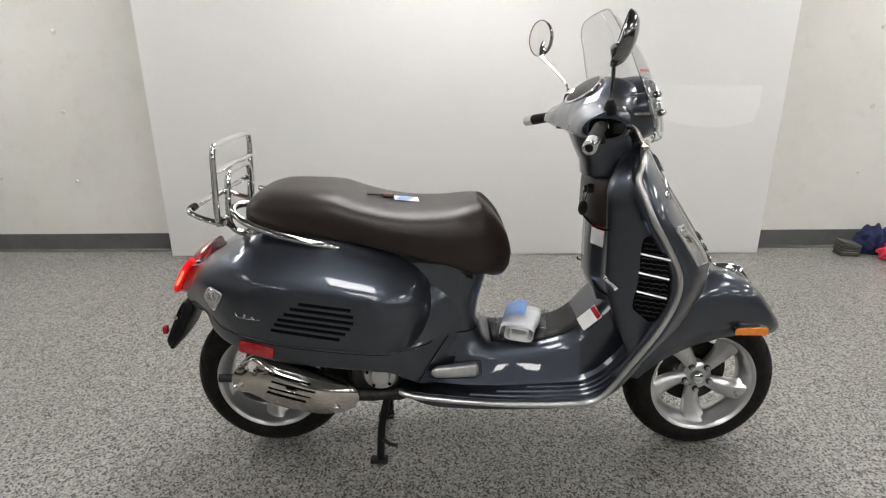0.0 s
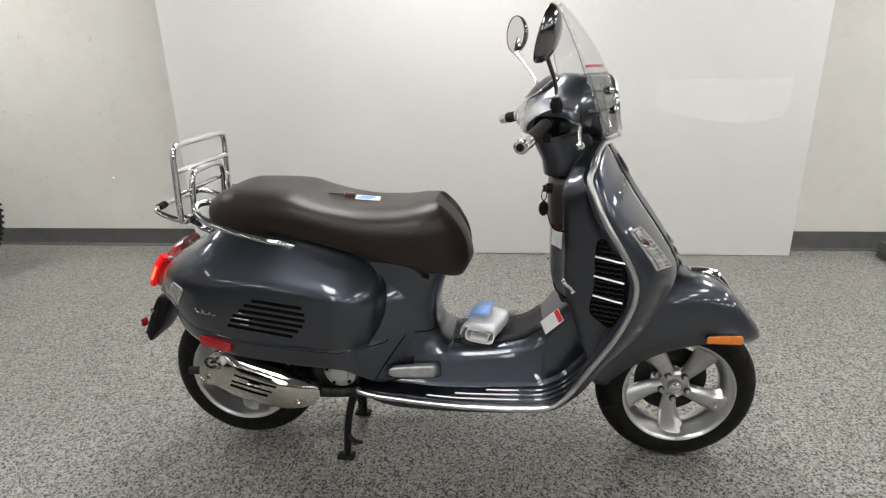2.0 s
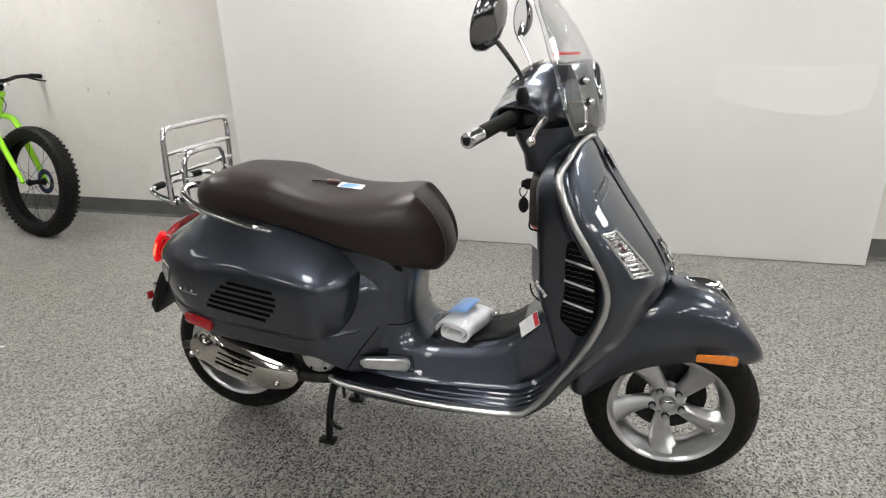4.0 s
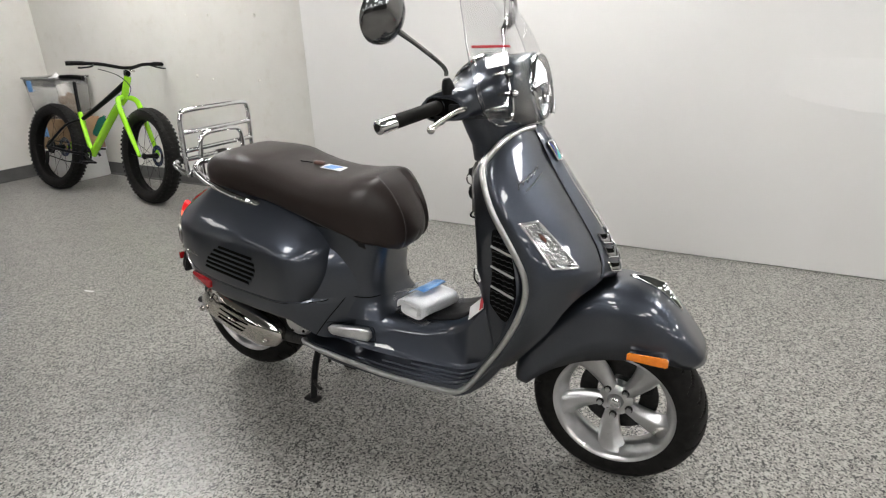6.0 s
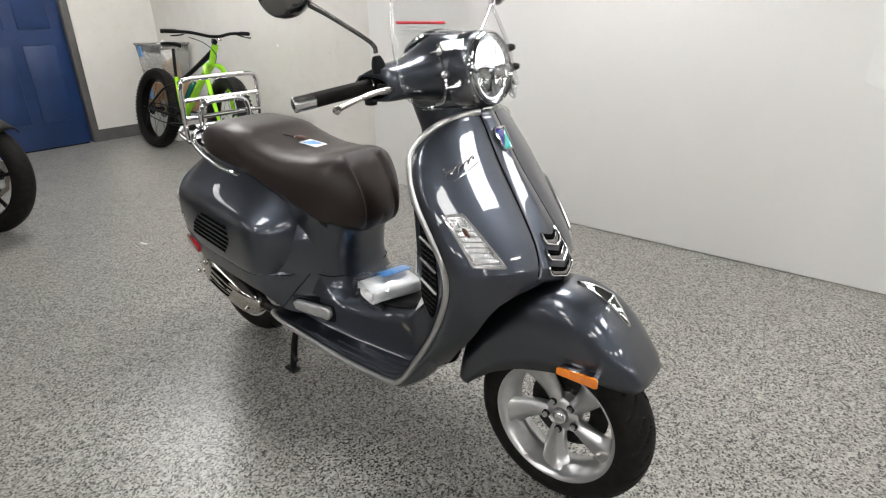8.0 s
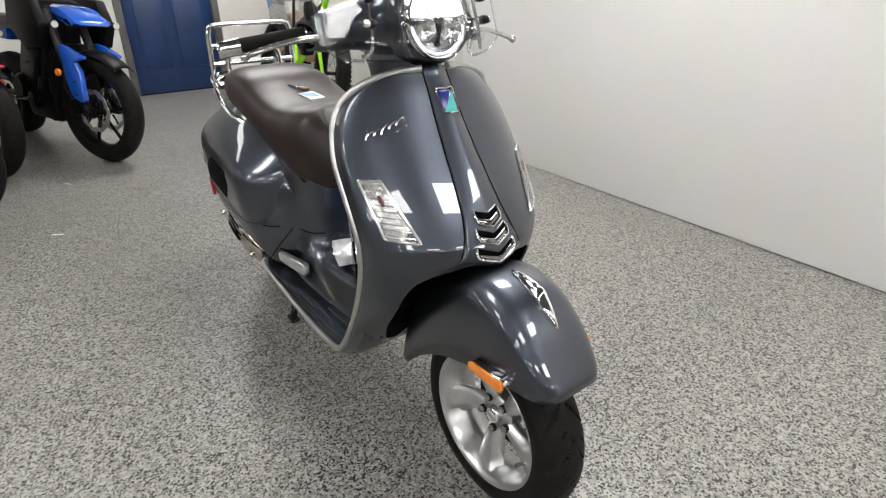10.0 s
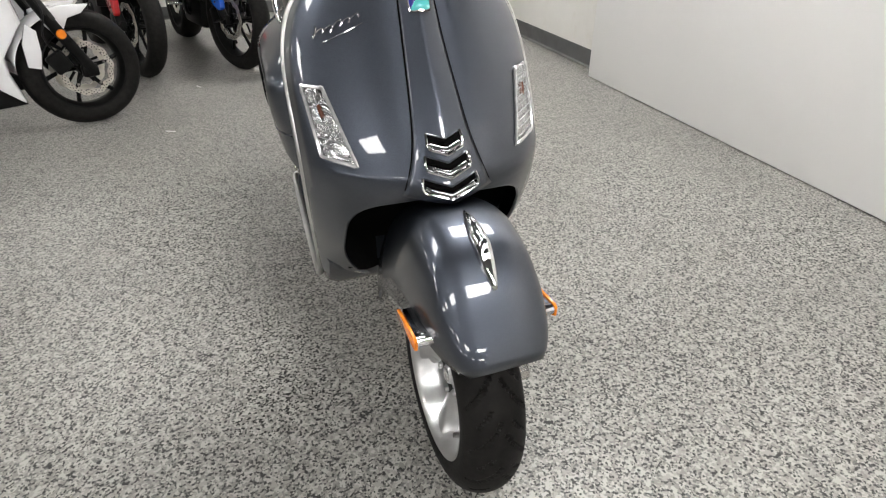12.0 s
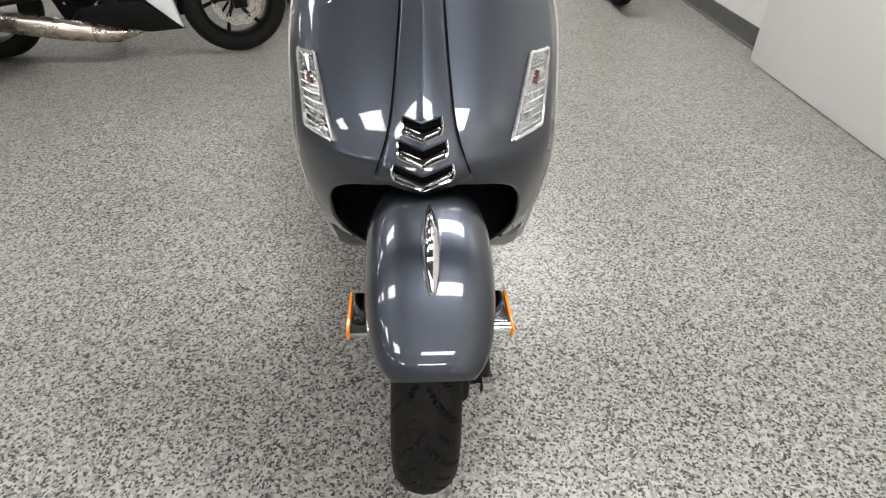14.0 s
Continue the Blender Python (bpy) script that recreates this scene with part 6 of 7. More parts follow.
part("chain", joined(tube([(-3.915, -0.06, 0.405), (-4.2, -0.06, 0.42), (-4.42, -0.06, 0.425)], 0.005, 6, 2), tube([(-3.915, -0.06, 0.255), (-4.2, -0.06, 0.26), (-4.43, -0.06, 0.29)], 0.005, 6, 2)), BIKEBLACK, bike)
part("sprocket", moved(spin([(0.02, -0.05), (0.055, -0.062), (0.06, -0.05), (0.05, -0.045)], 24), Matrix.Translation((-4.42, 0, ZW))), BIKEBLACK, bike)
part("derailleur", tube([(-4.43, -0.085, 0.33), (-4.42, -0.09, 0.27), (-4.45, -0.085, 0.21)], 0.014, 8, 3), BIKEBLACK, bike)
bottle = vary(material("dark_green_bottle", (0.01, 0.08, 0.06), 0.25), 20, (0.008, 0.06, 0.045), (0.012, 0.10, 0.075))
part("water_bottle", moved(spin([(0, -0.09), (0.033, -0.09), (0.036, -0.07), (0.036, 0.05), (0.025, 0.075), (0.012, 0.085), (0.012, 0.10), (0, 0.10)], 18, "z"), Matrix.Translation((-3.80, 0, 0.58)) @ Matrix.Rotation(radians(35), 4, "Y")), bottle, bike, "dark green water bottle")

# ---- stacked boxes in the corner ----
CARD = vary(material("brown_cardboard", (0.32, 0.2, 0.1), 0.8), 10, (0.28, 0.17, 0.085), (0.38, 0.25, 0.14))
WHITEBOX = vary(material("white_plastic_box", (0.7, 0.7, 0.68), 0.4), 6, (0.64, 0.64, 0.62), (0.74, 0.74, 0.72))
crate = thing("storage_box", "white plastic storage box on the floor in the corner", "storage box", Matrix.Translation((-4.68, 3.43, 0.002)))
part("box_body", block(-0.40, 0.24, -0.15, 0.155, 0, 0.25, 0.012), WHITEBOX, crate)
part("box_lid", block(-0.415, 0.255, -0.165, 0.165, 0.25, 0.275, 0.006), WHITEBOX, crate)
cb = thing("cardboard_box", "brown cardboard box on the white storage box", "box", Matrix.Translation((-4.66, 3.43, 0.278)))
part("box_body", block(-0.28, 0.26, -0.14, 0.14, 0, 0.29, 0.004), CARD, cb)
part("tape", block(-0.282, 0.262, -0.025, 0.025, 0.2905, 0.2915), vary(material("packing_tape", (0.45, 0.35, 0.2), 0.3), 20, (0.4, 0.3, 0.17), (0.5, 0.4, 0.24)), cb)
part("label", block(-0.24, -0.12, -0.1425, -0.141, 0.12, 0.24), BLUEINK, cb, "blue printed label")
MILKY = material("milky_clear_plastic", (0.93, 0.93, 0.91), 0.3)
bsdf(MILKY).inputs["Transmission Weight"].default_value = 0.9
bsdf(MILKY).inputs["Roughness"].default_value = 0.22
tub = thing("clear_tub", "milky clear plastic tub with white bags inside, on a box", "storage box", Matrix.Translation((-4.70, 3.43, 0.571)))
rows = [[Vector((sx * (0.22 + 0.03 * k), sy * (0.13 + 0.02 * k), 0.36 * k)) for sx, sy in ((-1, -1), (0, -1.02), (1, -1), (1.02, 0), (1, 1), (0, 1.02), (-1, 1), (-1.02, 0))] for k in spread(0, 1, 5)]
bm = sheet(rows, loop=True)
part("tub_body", bm, MILKY, tub, solid=0.004)
part("tub_bottom", block(-0.22, 0.22, -0.13, 0.13, 0.001, 0.006), MILKY, tub)
part("tub_rim", tube([(-0.255, -0.153, 0.36), (0.255, -0.153, 0.36), (0.255, 0.153, 0.36), (-0.255, 0.153, 0.36)], 0.010, 8, 1, closed=True), MILKY, tub)


def lump(sx, sy, sz, seed, rough=0.16):
    bm = bmesh.new()
    bmesh.ops.create_icosphere(bm, subdivisions=4, radius=1)
    for v in bm.verts:
        n = noise.noise(v.co * 1.7 + Vector((seed, 0, 0))) + 0.5 * noise.noise(v.co * 4 + Vector((0, seed, 0))) + 0.25 * abs(noise.noise(v.co * 9 + Vector((0, 0, seed))))
        v.co *= 1 + rough * 2 * n
        v.co = Vector((v.co.x * sx, v.co.y * sy, max(v.co.z, -0.72) * sz))
    lo = min(v.co.z for v in bm.verts)
    for v in bm.verts:
        v.co.z -= lo
    return bm


part("white_bag", moved(lump(0.17, 0.10, 0.20, 3.1), Matrix.Translation((-0.02, 0, 0.012))), WHITEBOX, tub, "crumpled white plastic bag")
part("brown_bag", moved(lump(0.10, 0.08, 0.12, 6.3), Matrix.Translation((0.11, 0, 0.012))), CARD, tub, "crumpled brown paper bag")
part("blue_sticker", moved(block(-0.035, 0.035, -0.002, 0.002, -0.05, 0.05), Matrix.Translation((-0.15, -0.158, 0.29))), BLUEINK, tub, "blue printed sticker")

# ---- cloth bags by the wall ----
def fabric(name, c):
    return vary(material(name, c, 0.85), 12, tuple(v * 0.8 for v in c), tuple(v * 1.15 for v in c), None, 0.4, 300)


def cloth(sx, sy, sz, seed, points=()):
    """A limp heap of cloth with sharp folds, pulled up into points."""
    bm = lump(sx, sy, sz, seed, 0.2)
    for v in bm.verts:
        v.co.z += 0.16 * sz * abs(noise.noise(Vector((v.co.x / sx * 2.2, v.co.y / sy * 2.2, seed)))) * min(1, v.co.z / sz)
        for px, py, h, r in points:
            d = math.hypot(v.co.x - px, v.co.y - py)
            if v.co.z > sz * 0.5 and d < r:
                v.co.z += h * (1 - d / r) ** 1.4
    return bm


bundle = thing("folded_cloth", "folded grey striped cloth bundle on the floor", "cloth bag", Matrix.Translation((2.572, 3.45, 0.002)) @ Matrix.Rotation(radians(-8), 4, "Z"), "cloth bags by the wall")
stripe = fabric("striped_cloth", (0.070, 0.068, 0.058))
for i in range(8):
    fold = block(-0.056, 0.056, -0.05, 0.05, 0, 0.0105, 0.0045)
    for v in fold.verts:
        v.co.z += 0.010 * (i / 7) * (1 - (v.co.x / 0.056)) + 0.003 * math.sin(v.co.x * 60 + i)
    part("fold", moved(fold, Matrix.Translation((0.005 * math.sin(i * 2.1), 0.004 * math.cos(i * 1.7), 0.0095 * i)) @ Matrix.Rotation(radians(2.5 * math.cos(i * 2)), 4, "Z")), stripe, bundle, angle=50)
for lab, c, x, y, s, seed, pts in (("crumpled dark navy cloth bag on the floor by the wall", (0.0045, 0.011, 0.058), 2.725, 3.48, (0.080, 0.062, 0.088), 2.0, ((0.035, 0.0, 0.075, 0.04), (-0.02, 0.01, 0.04, 0.045))),
                                   ("crumpled blue cloth bag behind the red one", (0.006, 0.015, 0.085), 2.89, 3.50, (0.11, 0.055, 0.082), 5.0, ()),
                                   ("crumpled bright red cloth bag on the floor", (0.60, 0.02, 0.05), 2.825, 3.355, (0.10, 0.065, 0.060), 4.0, ((-0.01, 0.0, 0.02, 0.05),))):
    ob = part("cloth_bag", cloth(*s, seed, pts), fabric("cloth_bag_fabric", c), at=Matrix.Translation((x, y, 0.002)), angle=70)
    tagged(ob, lab, "cloth bag", "cloth bags by the wall")

# small paper scraps on the floor
for x, y, a in ((-2.46, 0.98, 0.5), (-1.62, 0.86, 1.1), (-1.9, 1.75, 0.2)):
    ob = part("paper_scrap", block(-0.028, 0.028, -0.006, 0.006, 0.0005, 0.002), WHITEPAPER, at=Matrix.Translation((x, y, 0.001)) @ Matrix.Rotation(a, 4, "Z"))
    tagged(ob, "small white paper scrap on the speckled floor", "paper scrap", "paper scraps")


# ---- motorcycles parked along the room ----
DISCSTEEL = vary(material("brushed_disc_steel", (0.7, 0.68, 0.62), 0.38, 0.9), 40, (0.66, 0.63, 0.56), (0.82, 0.79, 0.72), (0.3, 0.46))


def moto_wheel(bike_, x, r, w, front, name, turn=Matrix.Identity(4)):
    prof = [(r - 0.095, -w * 0.36), (r - 0.06, -w * 0.50), (r - 0.028, -w * 0.45), (r - 0.008, -w * 0.24), (r, 0), (r - 0.008, w * 0.24), (r - 0.028, w * 0.45), (r - 0.06, w * 0.50), (r - 0.095, w * 0.36)]
    t = part(name, spin(prof, 64), RUBBER, bike_, "wheel with black tyre and black rim", angle=50)
    t.matrix_basis = turn @ Matrix.Translation((x, 0, r))
    part("rim", spin([(r - 0.090, -w * 0.36), (r - 0.086, -w * 0.40), (r - 0.096, -w * 0.40), (r - 0.112, -w * 0.2), (r - 0.112, w * 0.2), (r - 0.096, w * 0.40), (r - 0.086, w * 0.40), (r - 0.090, w * 0.36)], 56), BIKEBLACK, t)
    part("hub", spin([(0, -0.055), (0.012, -0.055), (0.014, -0.05), (0.034, -0.045), (0.034, 0.045), (0.012, 0.055), (0, 0.055)], 24), BIKEBLACK, t)
    for k in range(6):
        a = 2 * math.pi * k / 6
        part("spoke", tube([(0.03 * math.cos(a), 0, 0.03 * math.sin(a)), (0.11 * math.cos(a + 0.05), 0, 0.11 * math.sin(a + 0.05)), ((r - 0.11) * math.cos(a + 0.15), 0, (r - 0.11) * math.sin(a + 0.15))], [0.012, 0.010, 0.012], 8, 3), BIKEBLACK, t)
    for s in ((-1, 1) if front else (-1,)):
        rows = []
        for i in range(72):
            a = 2 * math.pi * i / 72
            ro = (0.138 if front else 0.11) + 0.004 * math.cos(10 * a)
            ri = (0.109 if front else 0.075) + 0.006 * math.cos(10 * a)
            c, sn = math.cos(a), math.sin(a)
            rows.append([Vector((ri * c, s * 0.058, ri * sn)), Vector((ro * c, s * 0.058, ro * sn)), Vector((ro * c, s * 0.063, ro * sn)), Vector((ri * c, s * 0.063, ri * sn))])
        d = part("brake_disc", sheet(rows, loop=True, ring=True), DISCSTEEL, t, "drilled steel brake disc")
        if front:
            holes = []
            for i in range(30):
                for rr2, off in ((0.117, 0.0), (0.124, 0.5), (0.131, 0.0)):
                    a = 2 * math.pi * (i + off) / 30
                    holes.append(moved(spin([(0, -0.0003), (0.0032, -0.0003), (0.0032, 0.0003)], 6), Matrix.Translation((rr2 * math.cos(a), s * 0.0636, rr2 * math.sin(a)))))
            tagged(part("disc_holes", joined(*holes), SHADOWGAP, d), kind="stuff")
            for i in range(5):
                a = 2 * math.pi * i / 5 + 0.2
                part("disc_bolt", moved(spin([(0, -0.006), (0.007, -0.005), (0.008, 0.0), (0, 0.002)], 8), Matrix.Translation((0.095 * math.cos(a), s * 0.062, 0.095 * math.sin(a)))), STEEL, t)
                part("disc_carrier", tube([(0.04 * math.cos(a), s * 0.055, 0.04 * math.sin(a)), (0.075 * math.cos(a), s * 0.058, 0.075 * math.sin(a)), (0.112 * math.cos(a), s * 0.059, 0.112 * math.sin(a))], 0.007, 6, 1), BIKEBLACK, t)
            part("axle_end", moved(spin([(0.006, -0.012), (0.013, -0.012), (0.015, 0), (0.006, 0)], 14), Matrix.Translation((0, s * 0.085, 0))), STEEL, t)
    return t


def motorcycle(label, color, style, m, steer=0.0):
    paint = vary(material("motorcycle_paint", color, 0.25, 0.0, 1.0), 6, tuple(v * 0.92 for v in color), tuple(min(1, v * 1.05) for v in color))
    b = thing("motorcycle", label, "motorcycle", m, "parked motorcycles")
    up = style != "sport"
    r = 0.343 if up else 0.30
    lift = 0.02 if up else 0.0
    F = Matrix.Rotation(radians(steer), 4, "Z")
    moto_wheel(b, 0.0, r, 0.12, True, "front_wheel", F)
    moto_wheel(b, -1.38, 0.312, 0.17, False, "rear_wheel")
    for s in (-1, 1):
        leg = part("fork_leg", moved(tube([(0.02, s * 0.105, r - 0.01), (-0.06, s * 0.105, 0.46), (-0.13, s * 0.105, 0.62), (-0.26, s * 0.105, 0.95 + lift)], [0.030, 0.028, 0.026, 0.024], 12, 4), F), BIKEBLACK, b)
        part("stanchion", moved(tube([(-0.16, s * 0.105, 0.70), (-0.245, s * 0.105, 0.95)] if up else [(-0.10, s * 0.105, 0.56), (-0.18, s * 0.105, 0.76)], 0.0265, 12, 1), F), DARKMETAL, leg)
        part("axle_clamp", moved(moved(block(-0.035, 0.045, -0.02, 0.02, -0.035, 0.03, 0.012), Matrix.Translation((0.0, s * 0.10, r))), F), BIKEBLACK, leg)
        part("caliper", moved(moved(block(-0.045, 0.045, -0.022, 0.022, -0.05, 0.05, 0.012), Matrix.Translation((-0.12, s * 0.088, 0.36)) @ Matrix.Rotation(radians(-25), 4, "Y")), F), BIKEBLACK, b, "black brake caliper")
        part("brake_hose", moved(tube([(-0.12, s * 0.10, 0.40), (-0.16, s * 0.12, 0.50), (-0.13, s * 0.13, 0.62), (-0.20, s * 0.12, 0.80)], 0.005, 6, 4), F), BLACK, b)
        guard_pts = [(-0.130, 0.755), (-0.05, 0.740), (0.07, 0.690), (0.075, 0.672), (-0.005, 0.650), (0.030, 0.600), (0.040, 0.420), (0.020, 0.398), (-0.055, 0.425), (-0.080, 0.46), (-0.100, 0.54), (-0.115, 0.65)] if style != "sport" else [(-0.14, 0.60), (-0.05, 0.625), (0.10, 0.615), (0.05, 0.575), (-0.02, 0.56), (-0.06, 0.50), (-0.09, 0.48), (-0.13, 0.54)]
        part("fork_guard", moved(moved(plate(guard_pts, 0.040 if style != "sport" else 0.034, 0.010), Matrix.Translation((0, s * 0.128 if style != "sport" else s * 0.09, 0))), F), paint, b, "painted fork guard")
        if style != "sport":
            for z in (0.45, 0.53):
                part("guard_bolt", moved(moved(spin([(0, -0.004), (0.008, -0.003), (0.008, 0.003), (0, 0.004)], 8), Matrix.Translation((-0.02, s * 0.149, z))), F), BIKEBLACK, b)
        part("indicator", moved(moved(spin([(0, -0.012), (0.020, -0.010), (0.024, 0.0), (0.020, 0.010), (0, 0.012)], 18), Matrix.Translation((-0.085 if not up else -0.155, s * 0.15, 0.50 if not up else 0.58))), F), AMBER, b, "round amber reflector")
    R2 = r + (0.034 if up else 0.022)
    arc = (radians(48), radians(125)) if style != "sport" else (radians(100), radians(168))
    fd = [[Vector((R2 * math.cos(a) + 0.0, -0.070 * math.cos(t), r + (R2 - 0.03) * math.sin(a) + 0.03 * math.sin(t) * 1.0)) for t in spread(0.0, math.pi, 13)] for a in spread(*arc, 18)]
    part("front_mudguard", moved(sheet(fd), F), paint if style == "sport" else BIKEBLACK, b, solid=0.004, angle=60)
    if style == "sport":
        flank = [(-0.26, 0.36), (-0.205, 0.34), (-0.18, 0.42), (-0.17, 0.52), (-0.21, 0.56), (-0.25, 0.47)]
        for s in (-1, 1):
            part("mudguard_side", moved(moved(plate(flank, 0.012, 0.004), Matrix.Translation((0, s * 0.078, 0))), F), paint, b)
        part("inner_body", plate([(-0.34, 0.80), (-0.46, 0.50), (-0.48, 0.26), (-0.62, 0.17), (-0.90, 0.2), (-1.0, 0.5), (-0.74, 0.78)], 0.30, 0.03), BIKEBLACK, b, "black frame and radiator mass")
        side = [(-0.27, 0.95), (-0.18, 0.72), (-0.165, 0.57), (-0.285, 0.42), (-0.292, 0.34), (-0.262, 0.19), (-0.40, 0.315), (-0.545, 0.455), (-0.46, 0.462), (-0.62, 0.52), (-0.60, 0.70), (-0.50, 0.86), (-0.38, 0.98)]
        belly = [(-0.262, 0.183), (-0.36, 0.275), (-0.46, 0.335), (-0.58, 0.335), (-0.80, 0.30), (-0.86, 0.235), (-0.66, 0.20), (-0.45, 0.168)]
        for s in (-1, 1):
            fr = part("side_fairing", moved(plate(side, 0.05, 0.012), Matrix.Translation((0, s * 0.185, 0))), paint, b, "painted side fairing")
            part("fairing_slot", moved(plate([(-0.352, 0.508), (-0.46, 0.522), (-0.565, 0.497), (-0.545, 0.470), (-0.46, 0.464), (-0.378, 0.470)], 0.012, 0.003), Matrix.Translation((0, s * 0.2105, 0))), BIKEBLACK, fr)
            part("fairing_lamp", moved(plate([(-0.378, 0.498), (-0.445, 0.506), (-0.480, 0.492), (-0.455, 0.480), (-0.395, 0.482)], 0.014, 0.003), Matrix.Translation((0, s * 0.216, 0))), WHITEBOX, fr)
            part("belly_pan", moved(plate(belly, 0.04, 0.012), Matrix.Translation((0, s * 0.168, 0))), BIKEBLACK, b, "black lower belly pan")
        cover = part("clutch_cover", moved(spin([(0, -0.034), (0.055, -0.033), (0.072, -0.026), (0.076, -0.016), (0.092, -0.012), (0.098, 0.0), (0.098, 0.03)], 36), Matrix.Translation((-0.66, -0.160, 0.43))), BIKEBLACK, b, "round black clutch cover")
        for k in range(9):
            a = 2 * math.pi * k / 9 + 0.2
            part("cover_bolt", moved(spin([(0, -0.007), (0.006, -0.006), (0.007, 0), (0, 0.002)], 8), Matrix.Translation((-0.66 + 0.106 * math.cos(a), -0.158, 0.43 + 0.106 * math.sin(a)))), STEEL, b)
        part("cover_rib", moved(joined(*[block(-0.05, 0.05, -0.196, -0.190, z, z + 0.006, 0.001) for z in (0.40, 0.425, 0.45)]), Matrix.Translation((-0.66, 0, 0))), BIKEBLACK, b)
        part("nose", moved(joined(block(-0.42, -0.10, -0.17, 0.17, 0.78, 1.02, 0.06)), Matrix.Identity(4)), paint, b)
    else:
        part("beak", moved(plate([(0.10, 0.845), (0.06, 0.875), (-0.12, 0.95), (-0.30, 0.97), (-0.28, 0.88), (-0.05, 0.84)], 0.24, 0.04), Matrix.Translation((0, 0, lift))), paint, b, "painted beak")
        for s in (-1, 1):
            part("tank_flank", moved(plate([(-0.22, 0.72), (-0.14, 0.86), (-0.25, 1.02), (-0.60, 1.04), (-0.66, 0.84), (-0.42, 0.70)], 0.07, 0.02), Matrix.Translation((0, s * 0.20, 0))), BIKEBLACK, b)
            part("auxiliary_lamp", moved(spin([(0, -0.02), (0.018, -0.02), (0.024, 0.02), (0.020, 0.026), (0, 0.024)], 20, "x"), Matrix.Translation((-0.06, s * 0.185, 0.87))), CHROME, b)
            part("cowl", moved(plate([(-0.30, 0.52), (-0.20, 0.78), (-0.26, 1.0), (-0.52, 1.02), (-0.46, 0.56)], 0.05, 0.015), Matrix.Translation((0, s * 0.19, 0))), BIKEBLACK, b)
            part("foot_peg", joined(tube([(-0.68, s * 0.16, 0.36), (-0.69, s * 0.24, 0.36), (-0.69, s * 0.29, 0.36)], 0.012, 8, 2)), STEEL, b)
    if style != "sport":
        part("engine_cowl", plate([(-0.36, 0.94), (-0.34, 0.72), (-0.42, 0.58), (-0.46, 0.34), (-0.60, 0.24), (-0.95, 0.26), (-1.0, 0.55), (-0.85, 0.80), (-0.6, 0.95)], 0.20, 0.04), BIKEBLACK, b, "black engine cowl")
        for s in (-1, 1):
            part("crash_bar", tube([(-0.40, s * 0.10, 0.86), (-0.30, s * 0.20, 0.72), (-0.36, s * 0.23, 0.52), (-0.52, s * 0.20, 0.34), (-0.66, s * 0.12, 0.28)], 0.012, 8, 4), BIKEBLACK, b)
            part("header_pipe", tube([(-0.40, s * 0.05, 0.56), (-0.36, s * 0.06, 0.44), (-0.44, s * 0.06, 0.28), (-0.62, s * 0.06, 0.21)], 0.02, 10, 4), DARKMETAL, b)
        for k in range(7):
            part("radiator_fin", block(-0.352, -0.334, -0.15, 0.15, 0.46 + 0.038 * k, 0.464 + 0.038 * k), DARKMETAL, b)
    part("radiator", block(-0.33, -0.29, -0.17, 0.17, 0.42, 0.74, 0.006), BIKEBLACK, b)
    part("engine", joined(block(-0.80, -0.36, -0.15, 0.15, 0.22, 0.60, 0.04), moved(spin([(0, -0.03), (0.075, -0.03), (0.095, -0.01), (0.10, 0.03), (0, 0.03)], 30), Matrix.Translation((-0.80, -0.16, 0.42))), moved(spin([(0, -0.02), (0.05, -0.02), (0.06, 0.02)], 24), Matrix.Translation((-0.62, -0.165, 0.36)))), BIKEBLACK, b, "black engine")
    for x, z in ((-0.90, 0.50), (-0.72, 0.52), (-0.70, 0.32), (-0.86, 0.33), (-0.64, 0.30), (-0.56, 0.40)):
        part("engine_bolt", moved(spin([(0, -0.008), (0.008, -0.008), (0.010, 0), (0, 0.002)], 8), Matrix.Translation((x, -0.168, z))), STEEL, b)
    part("fuel_tank", block(-0.82, -0.38, -0.16, 0.16, 0.78, 1.02, 0.07), paint if style == "sport" else BIKEBLACK, b)
    part("seat", block(-1.45, -0.80, -0.13, 0.13, 0.80, 0.90, 0.04), VINYL, b)
    part("tail", block(-1.70, -1.10, -0.10, 0.10, 0.72, 0.82, 0.03), paint, b)
    part("swing_arm", joined(tube([(-0.85, -0.10, 0.38), (-1.10, -0.115, 0.35), (-1.38, -0.115, 0.31)], 0.026, 10, 3), tube([(-0.85, 0.10, 0.38), (-1.10, 0.115, 0.35), (-1.38, 0.115, 0.31)], 0.026, 10, 3)), DARKMETAL, b)
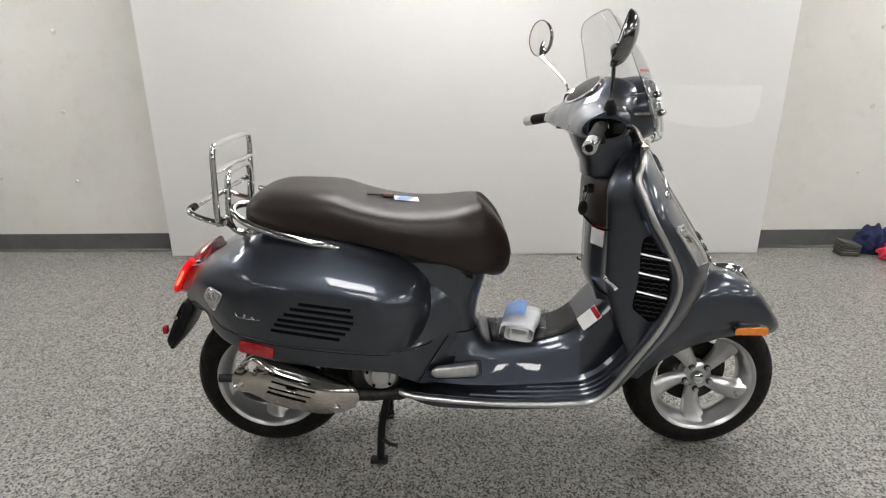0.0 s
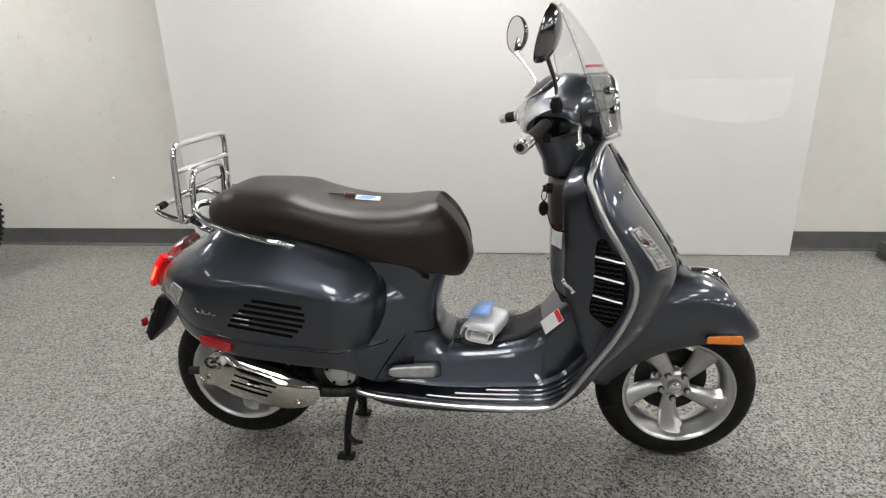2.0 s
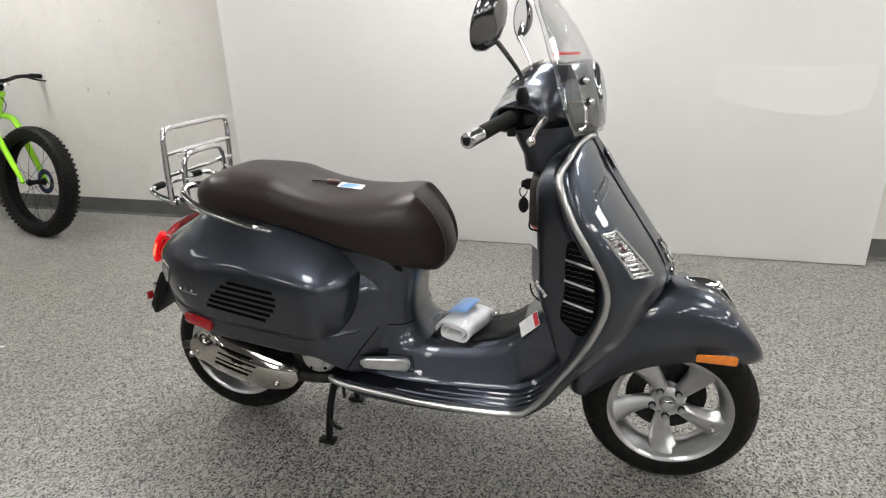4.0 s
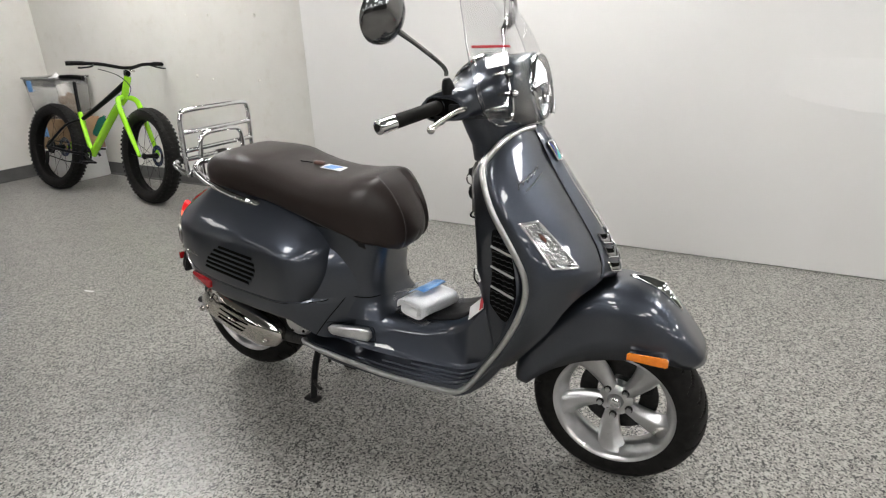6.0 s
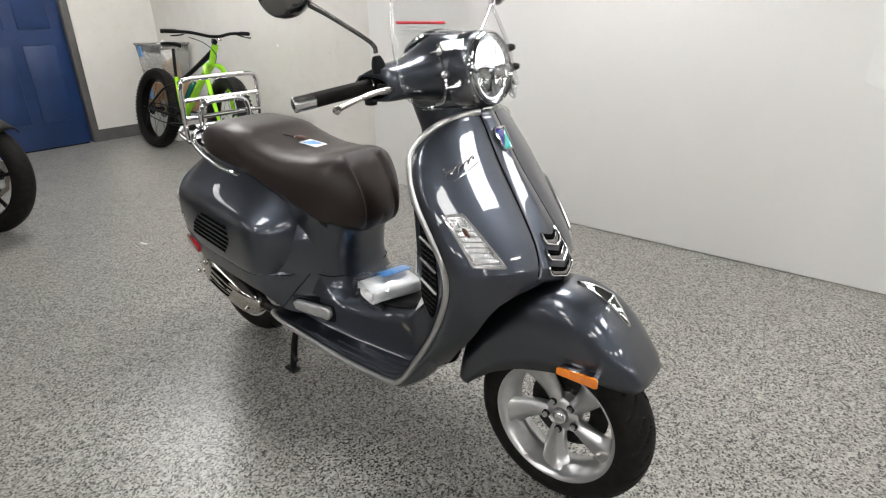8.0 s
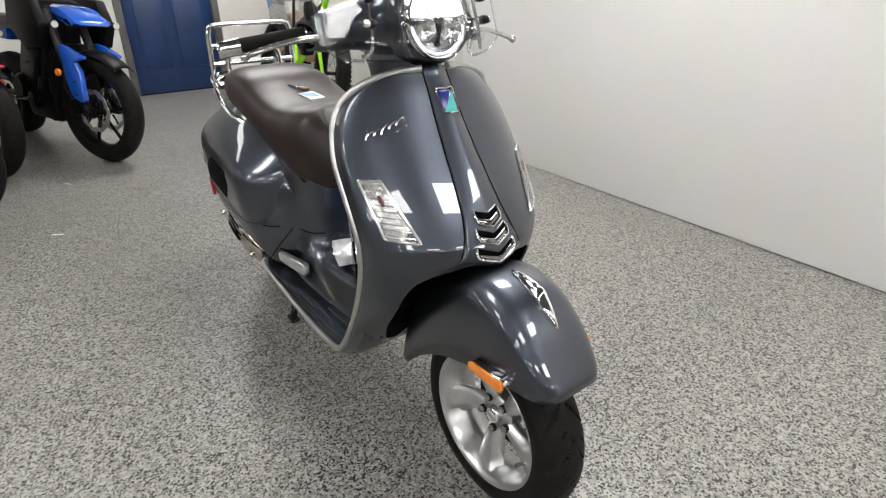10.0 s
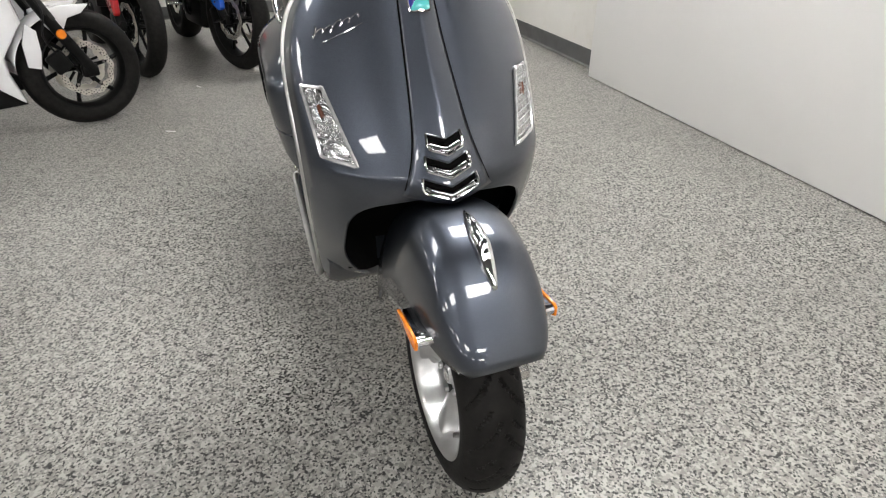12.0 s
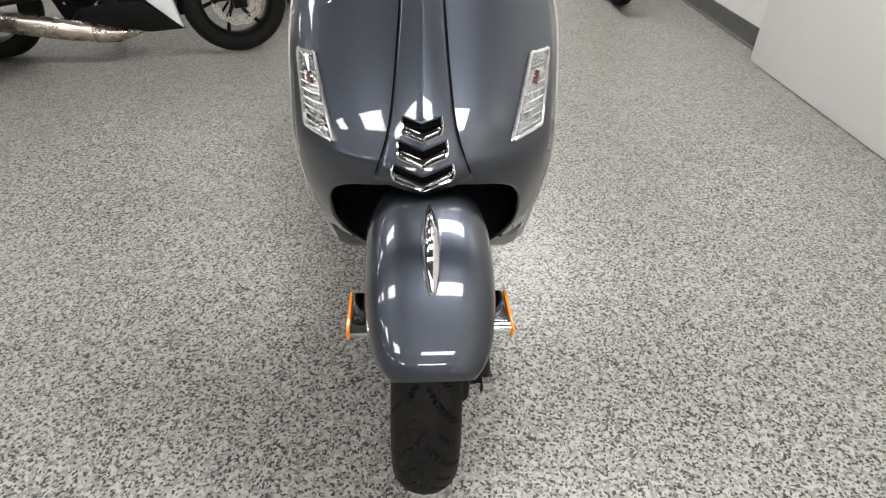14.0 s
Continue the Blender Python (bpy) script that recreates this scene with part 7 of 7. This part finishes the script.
    if style == "sport":
        ex = part("exhaust", tube([(-0.42, -0.08, 0.20), (-0.55, -0.13, 0.165), (-0.64, -0.17, 0.160), (-0.76, -0.195, 0.180), (-0.95, -0.215, 0.215), (-1.25, -0.225, 0.265)], [0.020, 0.026, 0.036, 0.050, 0.056, 0.052], 20, 5, flat=1.0), WARMSTEEL, b, "heat-tinted steel exhaust silencer")
        part("heat_shield", moved(plate([(-0.78, 0.222), (-0.93, 0.252), (-0.90, 0.275), (-0.77, 0.245)], 0.012, 0.004), Matrix.Translation((0, -0.235, 0.0))), STEEL, ex)
        part("clamp_band", moved(spin([(0.060, -0.008), (0.063, -0.006), (0.063, 0.006), (0.060, 0.008)], 20, "x"), Matrix.Translation((-0.74, -0.190, 0.176)) @ Matrix.Diagonal((1, 0.82, 0.82, 1))), STEEL, ex)
    part("side_stand", joined(tube([(-0.78, 0.14, 0.24), (-0.82, 0.22, 0.10), (-0.84, 0.26, 0.012)], 0.012, 8, 3), block(-0.875, -0.805, 0.245, 0.285, 0.002, 0.014, 0.004)), BIKEBLACK, b)
    part("handlebar", tube([(-0.42, -0.36, 1.06 + lift), (-0.32, -0.18, 1.05 + lift), (-0.27, 0, 1.03 + lift), (-0.32, 0.18, 1.05 + lift), (-0.42, 0.36, 1.06 + lift)], 0.013, 10, 4), BIKEBLACK, b)
    part("headlamp", block(-0.14, -0.06, -0.10, 0.10, 0.86, 0.93, 0.025) if style != "sport" else block(-0.13, -0.06, -0.12, 0.12, 0.84, 0.92, 0.02), BLACK, b)
    return b


def parked(front, heading_deg, lean=0.0):
    return Matrix.Translation((*front, 0)) @ Matrix.Rotation(radians(heading_deg), 4, "Z") @ Matrix.Rotation(radians(-lean), 4, "X")


motorcycle("white faired sport motorcycle with black belly pan and steel exhaust", (0.75, 0.75, 0.76), "sport", parked((-1.96, 0.465), 96), 24)
motorcycle("red upright motorcycle with black front wheel and red fork guards", (0.45, 0.012, 0.018), "upright", parked((-2.86, 0.62), 20, 7), 8)
motorcycle("blue upright motorcycle with black front wheel and blue fork guards", (0.01, 0.10, 0.55), "upright", parked((-2.84, 1.27), 18, 6), 13)
motorcycle("black upright motorcycle parked beside the white one", (0.015, 0.015, 0.016), "upright", parked((-1.42, -0.95), 80))
